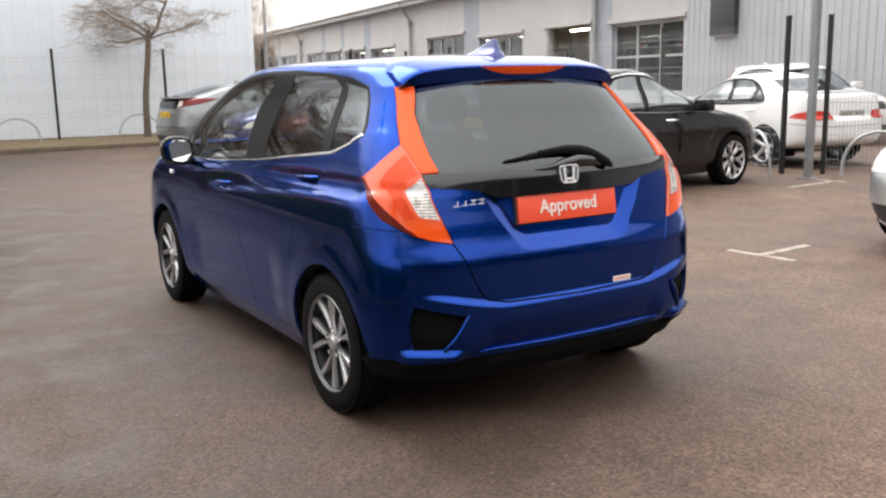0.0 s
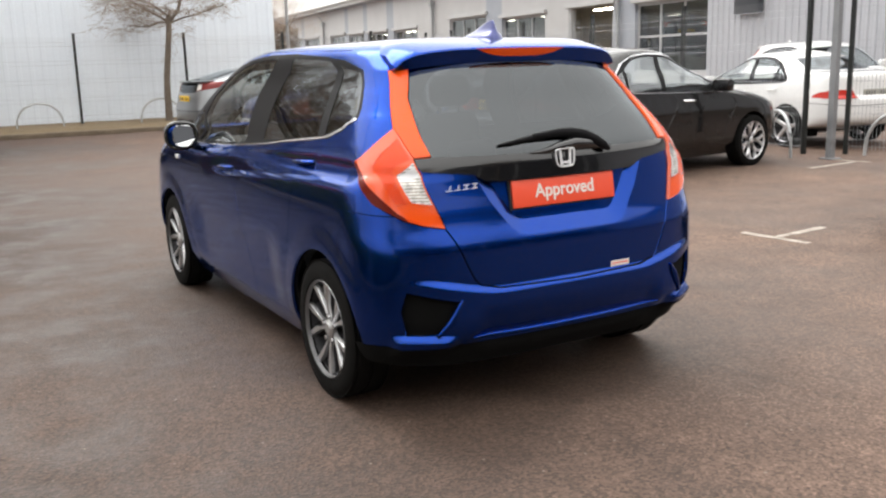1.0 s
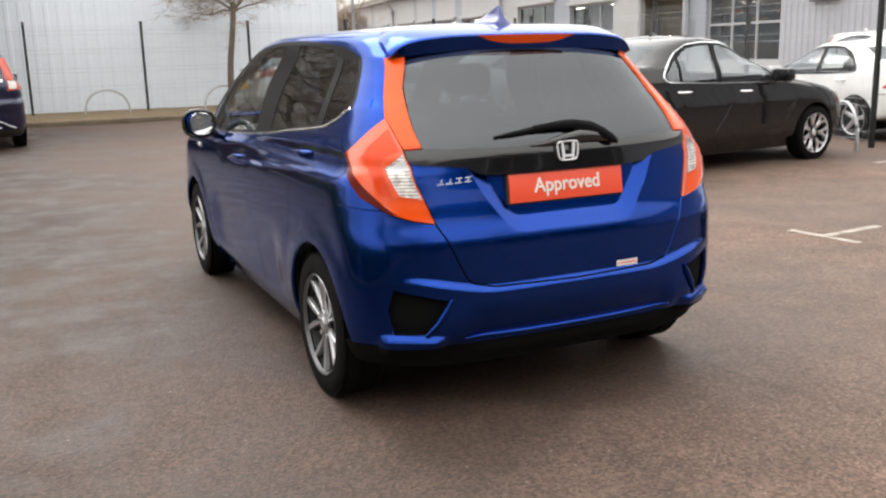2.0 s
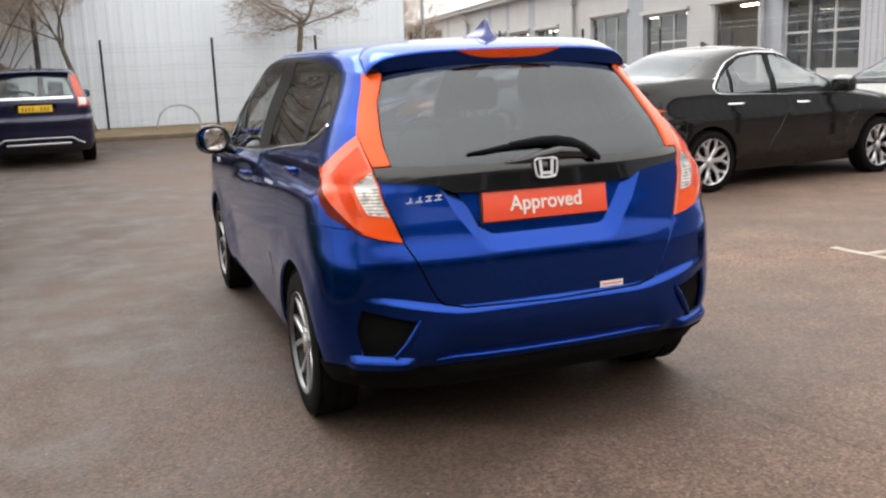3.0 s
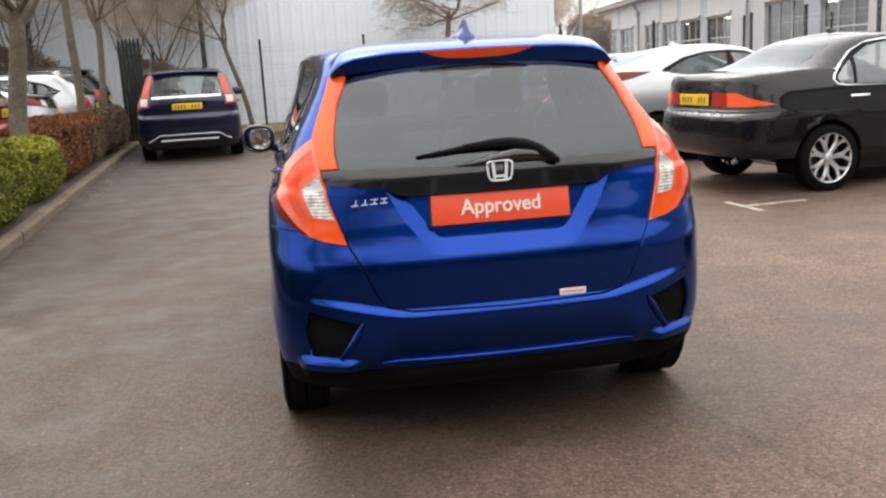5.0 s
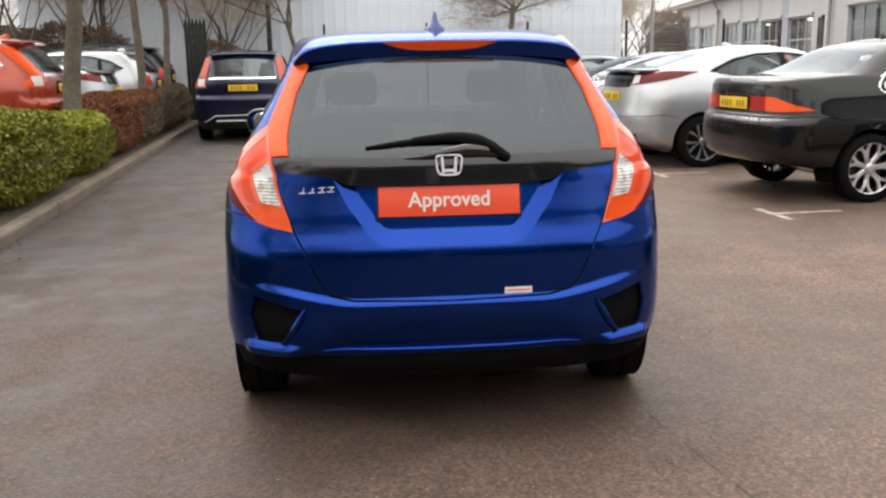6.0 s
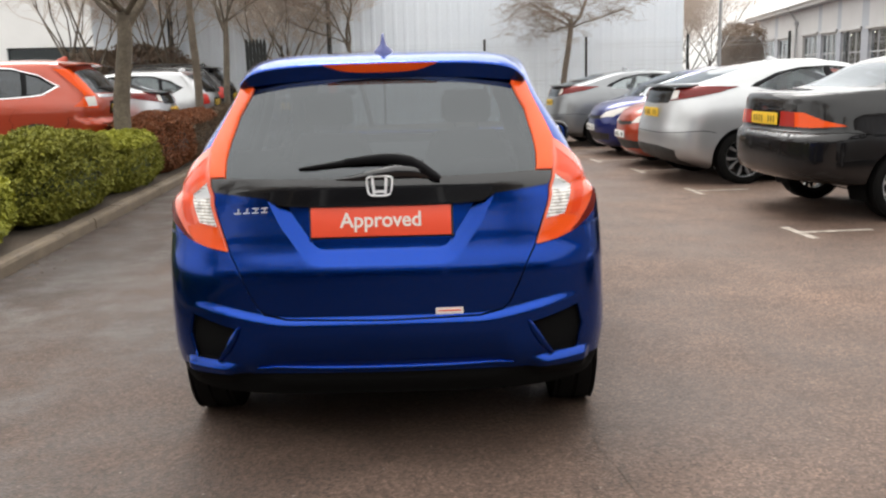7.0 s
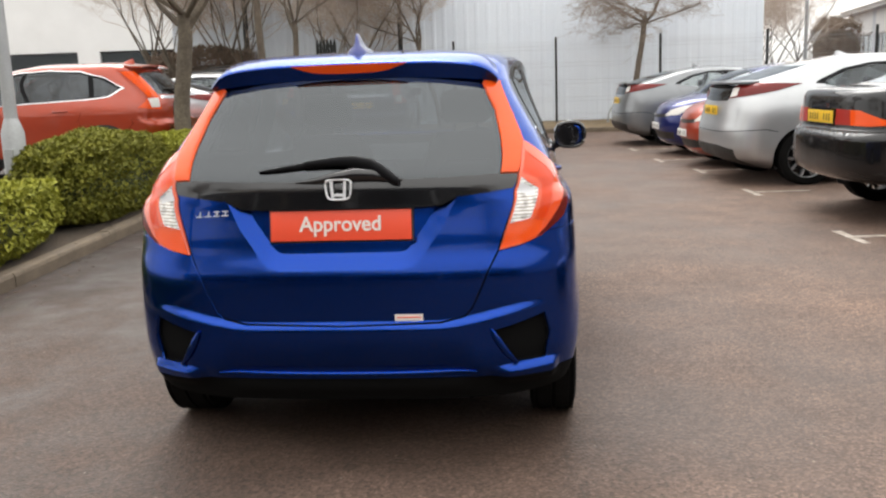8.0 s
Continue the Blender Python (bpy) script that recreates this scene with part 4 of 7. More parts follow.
    arm = part("rear_wiper", strap("rear_wiper", [(0.222, 1.054, 0.012, 0.012, 0.03), (0.2, 1.066, 0.02, 0.016, 0.035), (0.165, 1.09, 0.023, 0.016, 0.036), (0.12, 1.113, 0.023, 0.014, 0.034), (0.06, 1.125, 0.021, 0.012, 0.03), (0.0, 1.127, 0.018, 0.01, 0.026), (-0.13, 1.119, 0.011, 0.008, 0.022)], M_SURROUND), made["tailgate"], "black wiper arm")
    part("wiper_blade", strap("wiper_blade", [(0.05, 1.124, 0.006, 0.007, 0.012), (-0.03, 1.12, 0.012, 0.009, 0.013), (-0.15, 1.112, 0.011, 0.009, 0.013), (-0.24, 1.102, 0.008, 0.007, 0.012), (-0.30, 1.096, 0.004, 0.005, 0.01)], M_SURROUND), arm)
    part("wiper_cowl", strap("wiper_cowl", [(-0.16, 1.056, 0.004, 0.006, 0.003), (-0.09, 1.06, 0.011, 0.012, 0.006), (-0.02, 1.071, 0.02, 0.02, 0.01), (0.06, 1.08, 0.026, 0.024, 0.012), (0.13, 1.077, 0.022, 0.022, 0.012), (0.19, 1.064, 0.014, 0.014, 0.008), (0.23, 1.057, 0.005, 0.006, 0.003)], M_GLOSSBLACK), made["tailgate"])
    # door mirrors, door handles
    for s in (-1, 1):
        bm = bmesh.new()
        rings = []
        for y, w, h in ((-0.075, 0.17, 0.145), (-0.07, 0.185, 0.16), (0.0, 0.18, 0.15), (0.05, 0.15, 0.12), (0.085, 0.08, 0.07)):
            ring = []
            for k in range(18):
                a = 2 * math.pi * k / 18
                c, sn = math.cos(a), math.sin(a)
                ring.append((w / 2 * math.copysign(abs(c) ** 0.7, c), y, h / 2 * math.copysign(abs(sn) ** 0.7, sn)))
            rings.append(ring)
        loft(bm, rings)
        mir = part("door_mirror", bm_mesh("door_mirror", bm, M_BLUE, True, 50), made["front_door|r" if s > 0 else "front_door|l"], "blue door mirror", pose(s * 0.925, 2.62, 1.045, 0, 0, s * 7))
        bm = bmesh.new()
        bmesh.ops.create_circle(bm, cap_ends=True, radius=1.0, segments=24)
        for v in bm.verts:
            a, b = v.co.x, v.co.y
            v.co = Vector((-s * 0.012 + 0.064 * math.copysign(abs(a) ** 0.8, a), (-0.087 + 0.009 * b if s < 0 else -0.087 + 0.002 * b), 0.064 * math.copysign(abs(b) ** 0.8, b)))
        part("mirror_glass", bm_mesh("mirror_glass", bm, M_MIRROR), mir, "mirror glass")
        bm = bmesh.new()
        ring = [Vector((0.086 * math.copysign(abs(math.cos(a)) ** 0.75, math.cos(a)), -0.075, 0.0735 * math.copysign(abs(math.sin(a)) ** 0.75, math.sin(a)))) for a in np.linspace(0, 2 * math.pi, 29)]
        tube(bm, ring, 0.0135, 6, False)
        part("mirror_bezel", bm_mesh("mirror_bezel", bm, M_GLOSSBLACK, True, 60), mir, "black mirror surround")
        part("mirror_foot", tube_mesh("mirror_foot", [(-s * 0.05, 0.0, -0.05), (-s * 0.09, 0.02, -0.07), (-s * 0.14, 0.03, -0.075)], [0.03, 0.026, 0.03], M_BLACKPLASTIC, 8), mir)
        for y0, z0, door in ((1.93, 0.897, "front_door"), (0.87, 1.005, "rear_door")):
            xs = side_at(sh, y0 + 0.1, z0)
            bm = bmesh.new()
            tube(bm, [(s * (xs - 0.005), y0, z0 + 0.004), (s * (xs + 0.013), y0 + 0.03, z0 + 0.002), (s * (xs + 0.016), y0 + 0.11, z0), (s * (xs + 0.013), y0 + 0.19, z0 - 0.004), (s * (xs - 0.005), y0 + 0.215, z0 - 0.006)],
                 [0.008, 0.0105, 0.011, 0.0105, 0.008], 8)
            part("door_handle", bm_mesh("door_handle", bm, M_BLUE, True, 60), made[door + ("|r" if s > 0 else "|l")])
    # side repeaters on the front wings
    for s in (-1, 1):
        part("side_repeater", rounded_box("side_repeater", 0.014, 0.085, 0.026, M_CLEARLENS, 0.005, pose(s * side_at(sh, 3.0, 0.885), 3.0, 0.872, 0, 0, s * 3)), car, "clear side repeater lens")
    # cabin
    for x in (-0.36, 0.36):
        part("front_seat", seat(0.5, 0.62), car, "dark cloth seat", pose(x, 1.78, 0.52, 0, 0, 0))
    for x in (-0.42, 0.0, 0.42):
        part("rear_seat", seat(0.42, 0.4), car, "", pose(x, 0.98, 0.45))
    bm = bmesh.new()
    box(bm, 1.4, 0.5, 0.3, pose(0, 2.75, 0.68, 8, 0, 0), 0.08)
    part("dashboard", bm_mesh("dashboard", bm, M_TRIM, True, 50), car)
    ring = [(0.19 * math.cos(a), 0, 0.19 * math.sin(a)) for a in np.linspace(0, 2 * math.pi, 25)]
    part("steering_wheel", tube_mesh("steering_wheel", ring, 0.016, M_BLACKPLASTIC, 8), car, "", pose(0.36, 2.42, 0.93, -25, 0, 0))
    part("exhaust_pipe", tube_mesh("exhaust_pipe", [(0.45, 0.2, 0.225), (0.45, 0.5, 0.24)], [0.02, 0.02], M_GAPSHADE, 14), car, "dark tail pipe")
    return car


def rear_at(sh, x, z):
    u, v = sh.R(x, z)
    return float(sh.point(np.array(u), np.array(v))[1])


def side_at(sh, y, z):
    u, v = sh.S(y, z)
    return float(sh.point(np.array(u), np.array(v))[0])


hatchback = build_hatchback()

# ---- the other parked cars ----
SALOON = dict(
    rows=[(0.18, 0.77, 0.95, 4.36), (0.25, 0.81, 0.72, 4.46), (0.31, 0.845, 0.42, 4.5), (0.36, 0.865, 0.12, 4.51), (0.41, 0.874, 0.04, 4.52), (0.47, 0.879, 0.006, 4.52), (0.55, 0.88, 0.0, 4.52), (0.7, 0.88, 0.004, 4.46), (0.775, 0.88, 0.012, 4.38), (0.80, 0.876, 0.055, 4.34), (0.88, 0.864, 0.065, 4.06),
          (0.94, 0.855, 0.068, 3.71), (0.99, 0.845, 0.07, 3.41), (1.05, 0.825, 0.076, 3.26), (1.11, 0.802, 0.095, 3.09), (1.145, 0.787, 0.14, 2.98), (1.158, 0.778, 0.34, 2.93), (1.17, 0.767, 0.58, 2.89), (1.215, 0.735, 0.76, 2.77), (1.29, 0.69, 0.93, 2.6),
          (1.373, 0.65, 1.1, 2.46), (1.429, 0.62, 1.26, 2.31), (1.452, 0.58, 1.38, 2.19), (1.461, 0.54, 1.48, 2.06)],
    lr=([0.2, 1.0, 1.1, 1.4], [0.5, 0.5, 0.42, 0.4]), lf=([0.5, 1.0, 1.4], [1.0, 0.9, 0.5]), crown=0.036, spine=(1.61, 1.96),
    dlo=[(1.16, 0.995), (1.86, 0.968), (2.91, 0.945), (2.98, 0.97), (2.71, 1.136), (2.31, 1.339), (2.06, 1.401), (1.76, 1.412), (1.52, 1.388), (1.32, 1.31), (1.17, 1.2), (1.06, 1.1), (1.04, 1.05), (1.075, 1.008)],
    panes=[[(1.91, 0.985), (2.84, 0.965), (2.64, 1.124), (2.26, 1.322), (2.03, 1.373), (1.96, 1.373)], [(1.3, 1.005), (1.83, 0.99), (1.88, 1.373), (1.76, 1.384), (1.52, 1.35), (1.34, 1.249)],
           [(1.12, 1.018), (1.26, 1.012), (1.295, 1.23), (1.19, 1.165), (1.1, 1.09), (1.09, 1.045)]],
    rear_glass=[(0, 1.185), (0.62, 1.19), (0.53, 1.373), (0, 1.396)], screen=[(0, 1.026), (0.68, 1.038), (0.55, 1.421), (0, 1.46)],
    doors=[[(1.9, 0.28), (1.9, 0.97)], [(2.96, 0.3), (3.02, 0.6), (2.94, 0.95)], [(1.02, 0.99), (1.26, 0.84), (1.36, 0.55)], [(1.32, 0.28), (2.96, 0.28)]],
    handles=[(1.22, 0.89), (2.2, 0.865)], lamps=[[("R", 0.30, 0.848), ("R", 0.7, 0.842), ("S", 0.40, 0.857), ("S", 0.24, 0.905), ("R", 0.6, 0.973), ("R", 0.30, 0.98)]],
    clear=[], inner=[[("R", 0.30, 0.848), ("R", 0.52, 0.845), ("R", 0.5, 0.9755), ("R", 0.30, 0.98)]],
    head=[[("F", 0.45, 0.68), ("F", 0.7, 0.7), ("S", 4.06, 0.78), ("F", 0.5, 0.77)]], grille=[(0, 0.55), (0.42, 0.55), (0.46, 0.72), (0, 0.74)],
    seam=[("R", 0.0, 0.79), ("R", 0.5, 0.79), ("S", 0.4, 0.80), ("S", 0.62, 0.78)], low_glass=[(0, 0.838), (0.295, 0.838), (0.295, 0.983), (0, 0.983)], plate=(0.908, 0.10), wheels=(0.79, 0.98, 3.53, 0.318, 0.232, 0.21), belt=0.95, mirror=(2.84, 1.01),
    grain=0.03, seats=((1.84, 0.45, 0.60), (1.01, 0.5, 0.5)))
COUPE_HATCH = dict(
    rows=[(0.18, 0.80, 0.42, 4.15), (0.25, 0.84, 0.2, 4.22), (0.32, 0.86, 0.05, 4.27), (0.45, 0.88, 0.0, 4.3), (0.6, 0.885, 0.0, 4.3), (0.75, 0.885, 0.03, 4.22), (0.85, 0.88, 0.05, 4.1), (0.92, 0.87, 0.07, 3.9),
          (0.98, 0.855, 0.09, 3.65), (1.03, 0.84, 0.11, 3.4), (1.09, 0.815, 0.13, 3.28), (1.14, 0.79, 0.16, 3.15), (1.18, 0.765, 0.26, 3.02), (1.23, 0.74, 0.45, 2.88), (1.31, 0.70, 0.75, 2.65), (1.38, 0.66, 1.02, 2.5),
          (1.42, 0.61, 1.25, 2.33), (1.43, 0.57, 1.4, 2.2)],
    lr=([0.2, 1.05, 1.15, 1.4], [0.5, 0.5, 0.42, 0.4]), lf=([0.5, 1.0, 1.4], [0.95, 0.85, 0.5]), crown=0.04, spine=(1.7, 2.1),
    dlo=[(1.0, 1.15), (2.0, 1.03), (3.05, 0.95), (3.12, 0.98), (2.75, 1.19), (2.3, 1.345), (2.0, 1.375), (1.65, 1.365), (1.35, 1.31), (1.08, 1.2)],
    panes=[[(1.98, 1.03), (2.98, 0.97), (2.68, 1.18), (2.26, 1.325), (2.02, 1.35)], [(1.12, 1.125), (1.92, 1.035), (1.95, 1.35), (1.67, 1.34), (1.38, 1.285), (1.16, 1.19)]],
    rear_glass=[(0, 1.2), (0.56, 1.205), (0.5, 1.37), (0, 1.385)], screen=[(0, 1.02), (0.68, 1.03), (0.56, 1.33), (0, 1.37)],
    doors=[[(1.96, 0.28), (1.96, 1.01)], [(3.0, 0.3), (3.06, 0.6), (3.02, 0.96)], [(1.05, 1.1), (1.25, 0.85), (1.32, 0.55)], [(1.3, 0.28), (3.0, 0.28)]],
    handles=[(2.3, 0.9)], lamps=[[("R", 0.47, 1.0), ("R", 0.74, 1.035), ("S", 0.6, 1.09), ("S", 0.85, 1.15), ("S", 0.5, 1.165), ("R", 0.5, 1.165)]],
    clear=[[("R", 0.48, 1.01), ("R", 0.60, 1.03), ("R", 0.585, 1.12), ("R", 0.495, 1.115)]], head=[[("F", 0.45, 0.70), ("F", 0.7, 0.72), ("S", 3.85, 0.82), ("F", 0.5, 0.80)]], grille=[(0, 0.62), (0.5, 0.62), (0.5, 0.70), (0, 0.72)],
    low_glass=[(0, 0.965), (0.44, 0.975), (0.46, 1.15), (0, 1.155)], seam=[("R", 0.0, 0.62), ("R", 0.5, 0.62), ("S", 0.42, 0.65), ("S", 0.56, 0.62)],
    plate=(0.86, 0.06), wheels=(0.80, 0.90, 3.48, 0.318, 0.225, 0.215), belt=0.96, mirror=(2.95, 1.03), bar=(1.165, 0.14), diffuser=True, seats=((1.95, 0.45, 0.58), (1.2, 0.5, 0.45)))
SUV = dict(
    rows=[(0.22, 0.82, 0.15, 4.4), (0.3, 0.87, 0.06, 4.5), (0.45, 0.905, 0.0, 4.55), (0.52, 0.908, -0.02, 4.56), (0.56, 0.91, 0.05, 4.56), (0.76, 0.91, 0.0, 4.51), (0.8, 0.909, 0.014, 4.49), (0.845, 0.907, 0.11, 4.43), (0.95, 0.90, 0.1, 4.25), (1.02, 0.885, 0.098, 3.9),
          (1.08, 0.865, 0.102, 3.5), (1.14, 0.84, 0.12, 3.32), (1.25, 0.80, 0.20, 3.12), (1.4, 0.745, 0.33, 2.85), (1.52, 0.70, 0.45, 2.55), (1.58, 0.66, 0.52, 2.35), (1.605, 0.61, 0.60, 2.2)],
    lr=([0.2, 1.6], [0.48, 0.45]), lf=([0.5, 1.1, 1.6], [0.95, 0.85, 0.5]), crown=0.05, spine=(1.2, 1.9),
    dlo=[(0.62, 1.28), (0.85, 1.165), (1.1, 1.14), (2.0, 1.105), (3.0, 1.06), (3.08, 1.09), (2.75, 1.29), (2.4, 1.47), (2.1, 1.535), (1.7, 1.55), (1.25, 1.525), (0.9, 1.43)],
    panes=[[(2.0, 1.125), (2.92, 1.08), (2.68, 1.27), (2.34, 1.445), (2.05, 1.51)], [(1.12, 1.16), (1.94, 1.125), (1.98, 1.515), (1.7, 1.525), (1.27, 1.5), (1.14, 1.46)],
           [(0.70, 1.275), (0.88, 1.185), (1.05, 1.165), (1.07, 1.44), (0.93, 1.4)]],
    rear_glass=[(0, 1.165), (0.62, 1.175), (0.56, 1.475), (0, 1.515)], screen=[(0, 1.10), (0.72, 1.12), (0.58, 1.5), (0, 1.54)],
    doors=[[(1.97, 0.32), (1.97, 1.1)], [(3.0, 0.34), (3.06, 0.7), (3.0, 1.06)], [(1.05, 1.15), (1.25, 0.9), (1.32, 0.6)], [(1.3, 0.32), (3.0, 0.32)]],
    handles=[(1.42, 0.99), (2.35, 0.97)], lamps=[[("R", 0.66, 0.97), ("R", 0.8, 0.98), ("S", 0.42, 1.0), ("S", 0.32, 1.12), ("R", 0.66, 1.14)], [("R", 0.65, 1.14), ("R", 0.775, 1.14), ("R", 0.695, 1.50), ("R", 0.585, 1.50)]],
    clear=[[("R", 0.685, 1.0), ("R", 0.8, 1.0), ("R", 0.79, 1.12), ("R", 0.67, 1.125)]], head=[[("F", 0.45, 0.82), ("F", 0.7, 0.84), ("S", 4.1, 0.95), ("F", 0.5, 0.93)]],
    grille=[(0, 0.70), (0.5, 0.70), (0.5, 0.86), (0, 0.88)], seam=[("R", 0.0, 0.72), ("R", 0.55, 0.72), ("S", 0.5, 0.86), ("S", 0.6, 0.70)],
    # dark glass round the plate here stands in for the recess's shade
    plate=(0.965, 0.085), wheels=(0.80, 0.93, 3.55, 0.345, 0.225, 0.225), belt=1.06, mirror=(2.92, 1.14), cladding=True, band=(1.115, 1.152), low_glass=[(0, 0.885), (0.335, 0.885), (0.315, 1.06), (0, 1.06)], wiper=1.2, seats=((1.95, 0.62, 0.62), (1.1, 0.62, 0.5)))
# a plainer tail: lamps at the waist only, no bright strip
ESTATE = dict(SUV, lamps=[[("R", 0.6, 0.95), ("R", 0.78, 0.93), ("S", 0.4, 0.96), ("S", 0.3, 1.1), ("R", 0.76, 1.17), ("R", 0.63, 1.13)]], clear=[], band=None, rails=True)
SMALL = dict(
    rows=HATCH_ROWS, lr=([0.2, 1.5], [0.48, 0.48]), lf=([0.9, 1.06, 1.47], [0.9, 0.8, 0.6]), crown=0.038, spine=(1.05, 1.75),
    dlo=[(2.70, 0.99), (2.98, 1.02), (2.92, 1.12), (2.68, 1.285), (2.35, 1.394), (2.0, 1.447), (1.4, 1.468), (0.90, 1.437), (0.645, 1.342), (0.56, 1.205), (0.785, 1.12), (1.27, 1.075)],
    panes=[[(2.60, 1.005), (1.80, 1.046), (1.60, 1.43), (2.0, 1.418), (2.52, 1.28), (2.62, 1.15)], [(1.53, 1.07), (0.89, 1.122), (1.02, 1.425), (1.42, 1.446)]],
    rear_glass=[(0, 1.056), (0.56, 1.065), (0.508, 1.39), (0, 1.43)], screen=[(0, 1.05), (0.68, 1.06), (0.52, 1.43), (0, 1.46)],
    doors=[[(1.64, 0.26), (1.62, 1.06)], [(2.74, 0.27), (2.8, 0.6), (2.72, 0.98)]], handles=[(1.93, 0.897), (0.87, 1.005)],
    lamps=[[("R", 0.57, 0.80), ("R", 0.74, 0.85), ("S", 0.43, 1.05), ("R", 0.66, 1.1)]], clear=[], head=[[("F", 0.40, 0.70), ("F", 0.66, 0.72), ("S", 3.5, 0.86), ("S", 3.3, 0.93), ("F", 0.5, 0.80)]],
    grille=[(0, 0.66), (0.42, 0.68), (0.44, 0.74), (0, 0.72)], lower=[(0, 0.28), (0.55, 0.30), (0.6, 0.42), (0, 0.44)], seam=[("R", 0.0, 0.541), ("R", 0.47, 0.59), ("S", 0.4, 0.862)], plate=None, front_plate=0.52,
    wheels=(0.757, 0.69, 3.22, 0.305, 0.212, 0.185), belt=0.98, mirror=(2.66, 1.03), seats=((1.78, 0.52, 0.62), (0.9, 0.55, 0.5)))


def pieces(tri):
    """Triangles sorted into pieces that share edges, the largest first."""
    root = list(range(len(tri)))

    def top(a):
        while root[a] != a:
            root[a] = root[root[a]]
            a = root[a]
        return a

    seen = {}
    for k, (a, b, c) in enumerate(tri.tolist()):
        for e in ((min(a, b), max(a, b)), (min(b, c), max(b, c)), (min(a, c), max(a, c))):
            if e in seen:
                root[top(k)] = top(seen[e])
            else:
                seen[e] = k
    owner = np.array([top(k) for k in range(len(tri))])
    return sorted((tri[owner == k] for k in np.unique(owner)), key=len, reverse=True)


def build_car(name, label, spec, coat, m, style="five", chrome=False, tint=True, glassy=None, plate_mat=None, dark_lamps=False, lamp_mat=None, group="parked cars"):
    sh = Shell(spec["rows"], spec["lr"], 3.0, spec["lf"], 2.6, spec["crown"], spec["spine"])
    fn = {"R": sh.R, "F": sh.F, "S": sh.S}
    S, R, F = sh.S, sh.R, sh.F
    car = thing(name, label, "car", m, group)
    regions = []

    def pair(key, poly):
        regions.append((key, poly))
        regions.append((key, mirrored(poly)))

    def pt(p):
        return fn[p[0]](p[1], p[2])

    wx, yr, yf, rad, rim, wid = spec["wheels"]
    top = max(r[0] for r in spec["rows"])
    if spec.get("cladding"):
        pair("cladding", [R(0, 0.225), S(0.6, 0.225), S(4.0, 0.225), F(0, 0.225), F(0, 0.42), S(4.0, 0.36), S(0.9, 0.36), R(0.6, 0.335), R(0, 0.335)])
    if spec.get("diffuser"):
        pair("cladding", [R(0, 0.185), R(0.62, 0.185), R(0.70, 0.42), R(0.42, 0.46), R(0, 0.46)])
    for line in spec["doors"]:
        pair("gap", ribbon([S(y, z) for y, z in line], 0.008))
    pair("gap", ribbon([pt(p) for p in spec["seam"]], 0.008))
    if spec.get("band"):
        pair("bright_band", [R(0, spec["band"][0]), R(0.6, spec["band"][0]), R(0.6, spec["band"][1]), R(0, spec["band"][1])])
    ring = [S(y, z) for y, z in dense(spec["dlo"], spec.get("grain", 9.0))]
    pair("window_surround", ring)
    for p in spec["panes"]:
        pair("side_glass", [S(y, z) for y, z in dense(p, spec.get("grain", 9.0))])
    if chrome:
        pair("bright_trim", ribbon(ring + ring[:1], 0.022))
    regions.append(("rear_glass", both_halves([R(x, z) for x, z in spec["rear_glass"]])))
    if spec.get("low_glass"):
        regions.append(("low_glass", both_halves([R(x, z) for x, z in spec["low_glass"]])))
    pair("windscreen", [F(x, z) for x, z in spec["screen"]])
    pair("grille", [F(x, z) for x, z in spec["grille"]])
    if spec.get("lower"):
        pair("grille", [F(x, z) for x, z in spec["lower"]])
    for p in spec["lamps"]:
        pair("tail_lamp", [pt(q) for q in p])
    for p in spec.get("inner", ()):
        pair("inner_lamp", [pt(q) for q in p])
    for p in spec["clear"]:
        pair("clear_lens", [pt(q) for q in p])
    for p in spec["head"]:
        pair("headlamp", [pt(q) for q in p])
    for yc in (yr, yf):
        if spec.get("cladding"):
            pair("cladding", [S(yc + (rad + 0.115) * math.cos(a), max(0.23, rad + (rad + 0.1) * math.sin(a))) for a in np.linspace(-0.3, math.pi + 0.3, 30)])
        pair("hole", [S(yc + (rad + 0.06) * math.cos(a), max(sh.fz(0) + 0.003, rad + (rad + 0.045) * math.sin(a))) for a in np.linspace(-0.45, math.pi + 0.45, 30)])
    pos, nor, groups = cut_shell(sh, regions, 0.075)
    red = lamp_mat or (M_DARKRED if dark_lamps else M_REDLENS)
    looks = {"body": (coat, 0, 0.014), "gap": (M_GAPSHADE, -0.008, 0), "window_surround": (M_SURROUND, 0, 0.01), "side_glass": (glassy or M_GLASS, -0.002, 0.004), "rear_glass": (M_TINT if tint else M_GLASS, 0.002, 0.006),
             "low_glass": (M_TINT, 0.002, 0.006), "windscreen": (M_GLASS, 0.002, 0.006), "tail_lamp": (red, 0.012, 0.02), "inner_lamp": (M_INNERRED, 0.012, 0.02), "clear_lens": (M_CLEARLENS, 0.014, 0.01), "headlamp": (M_CLEARLENS, 0.006, 0.012),
             "grille": (M_BLACKPLASTIC, -0.012, 0), "bright_trim": (M_CHROME, 0.006, 0.01), "cladding": (M_BLACKPLASTIC, 0.002, 0.01), "bright_band": (M_CHROME, 0.012, 0.014)}
    names = {"body": "body_shell", "gap": "panel_gap", "bright_trim": "window_trim"}
    wet = {"tail_lamp": "red tail lamp lenses", "bright_trim": "chrome window trim", "cladding": "black lower cladding", "bright_band": "chrome tailgate strip"}
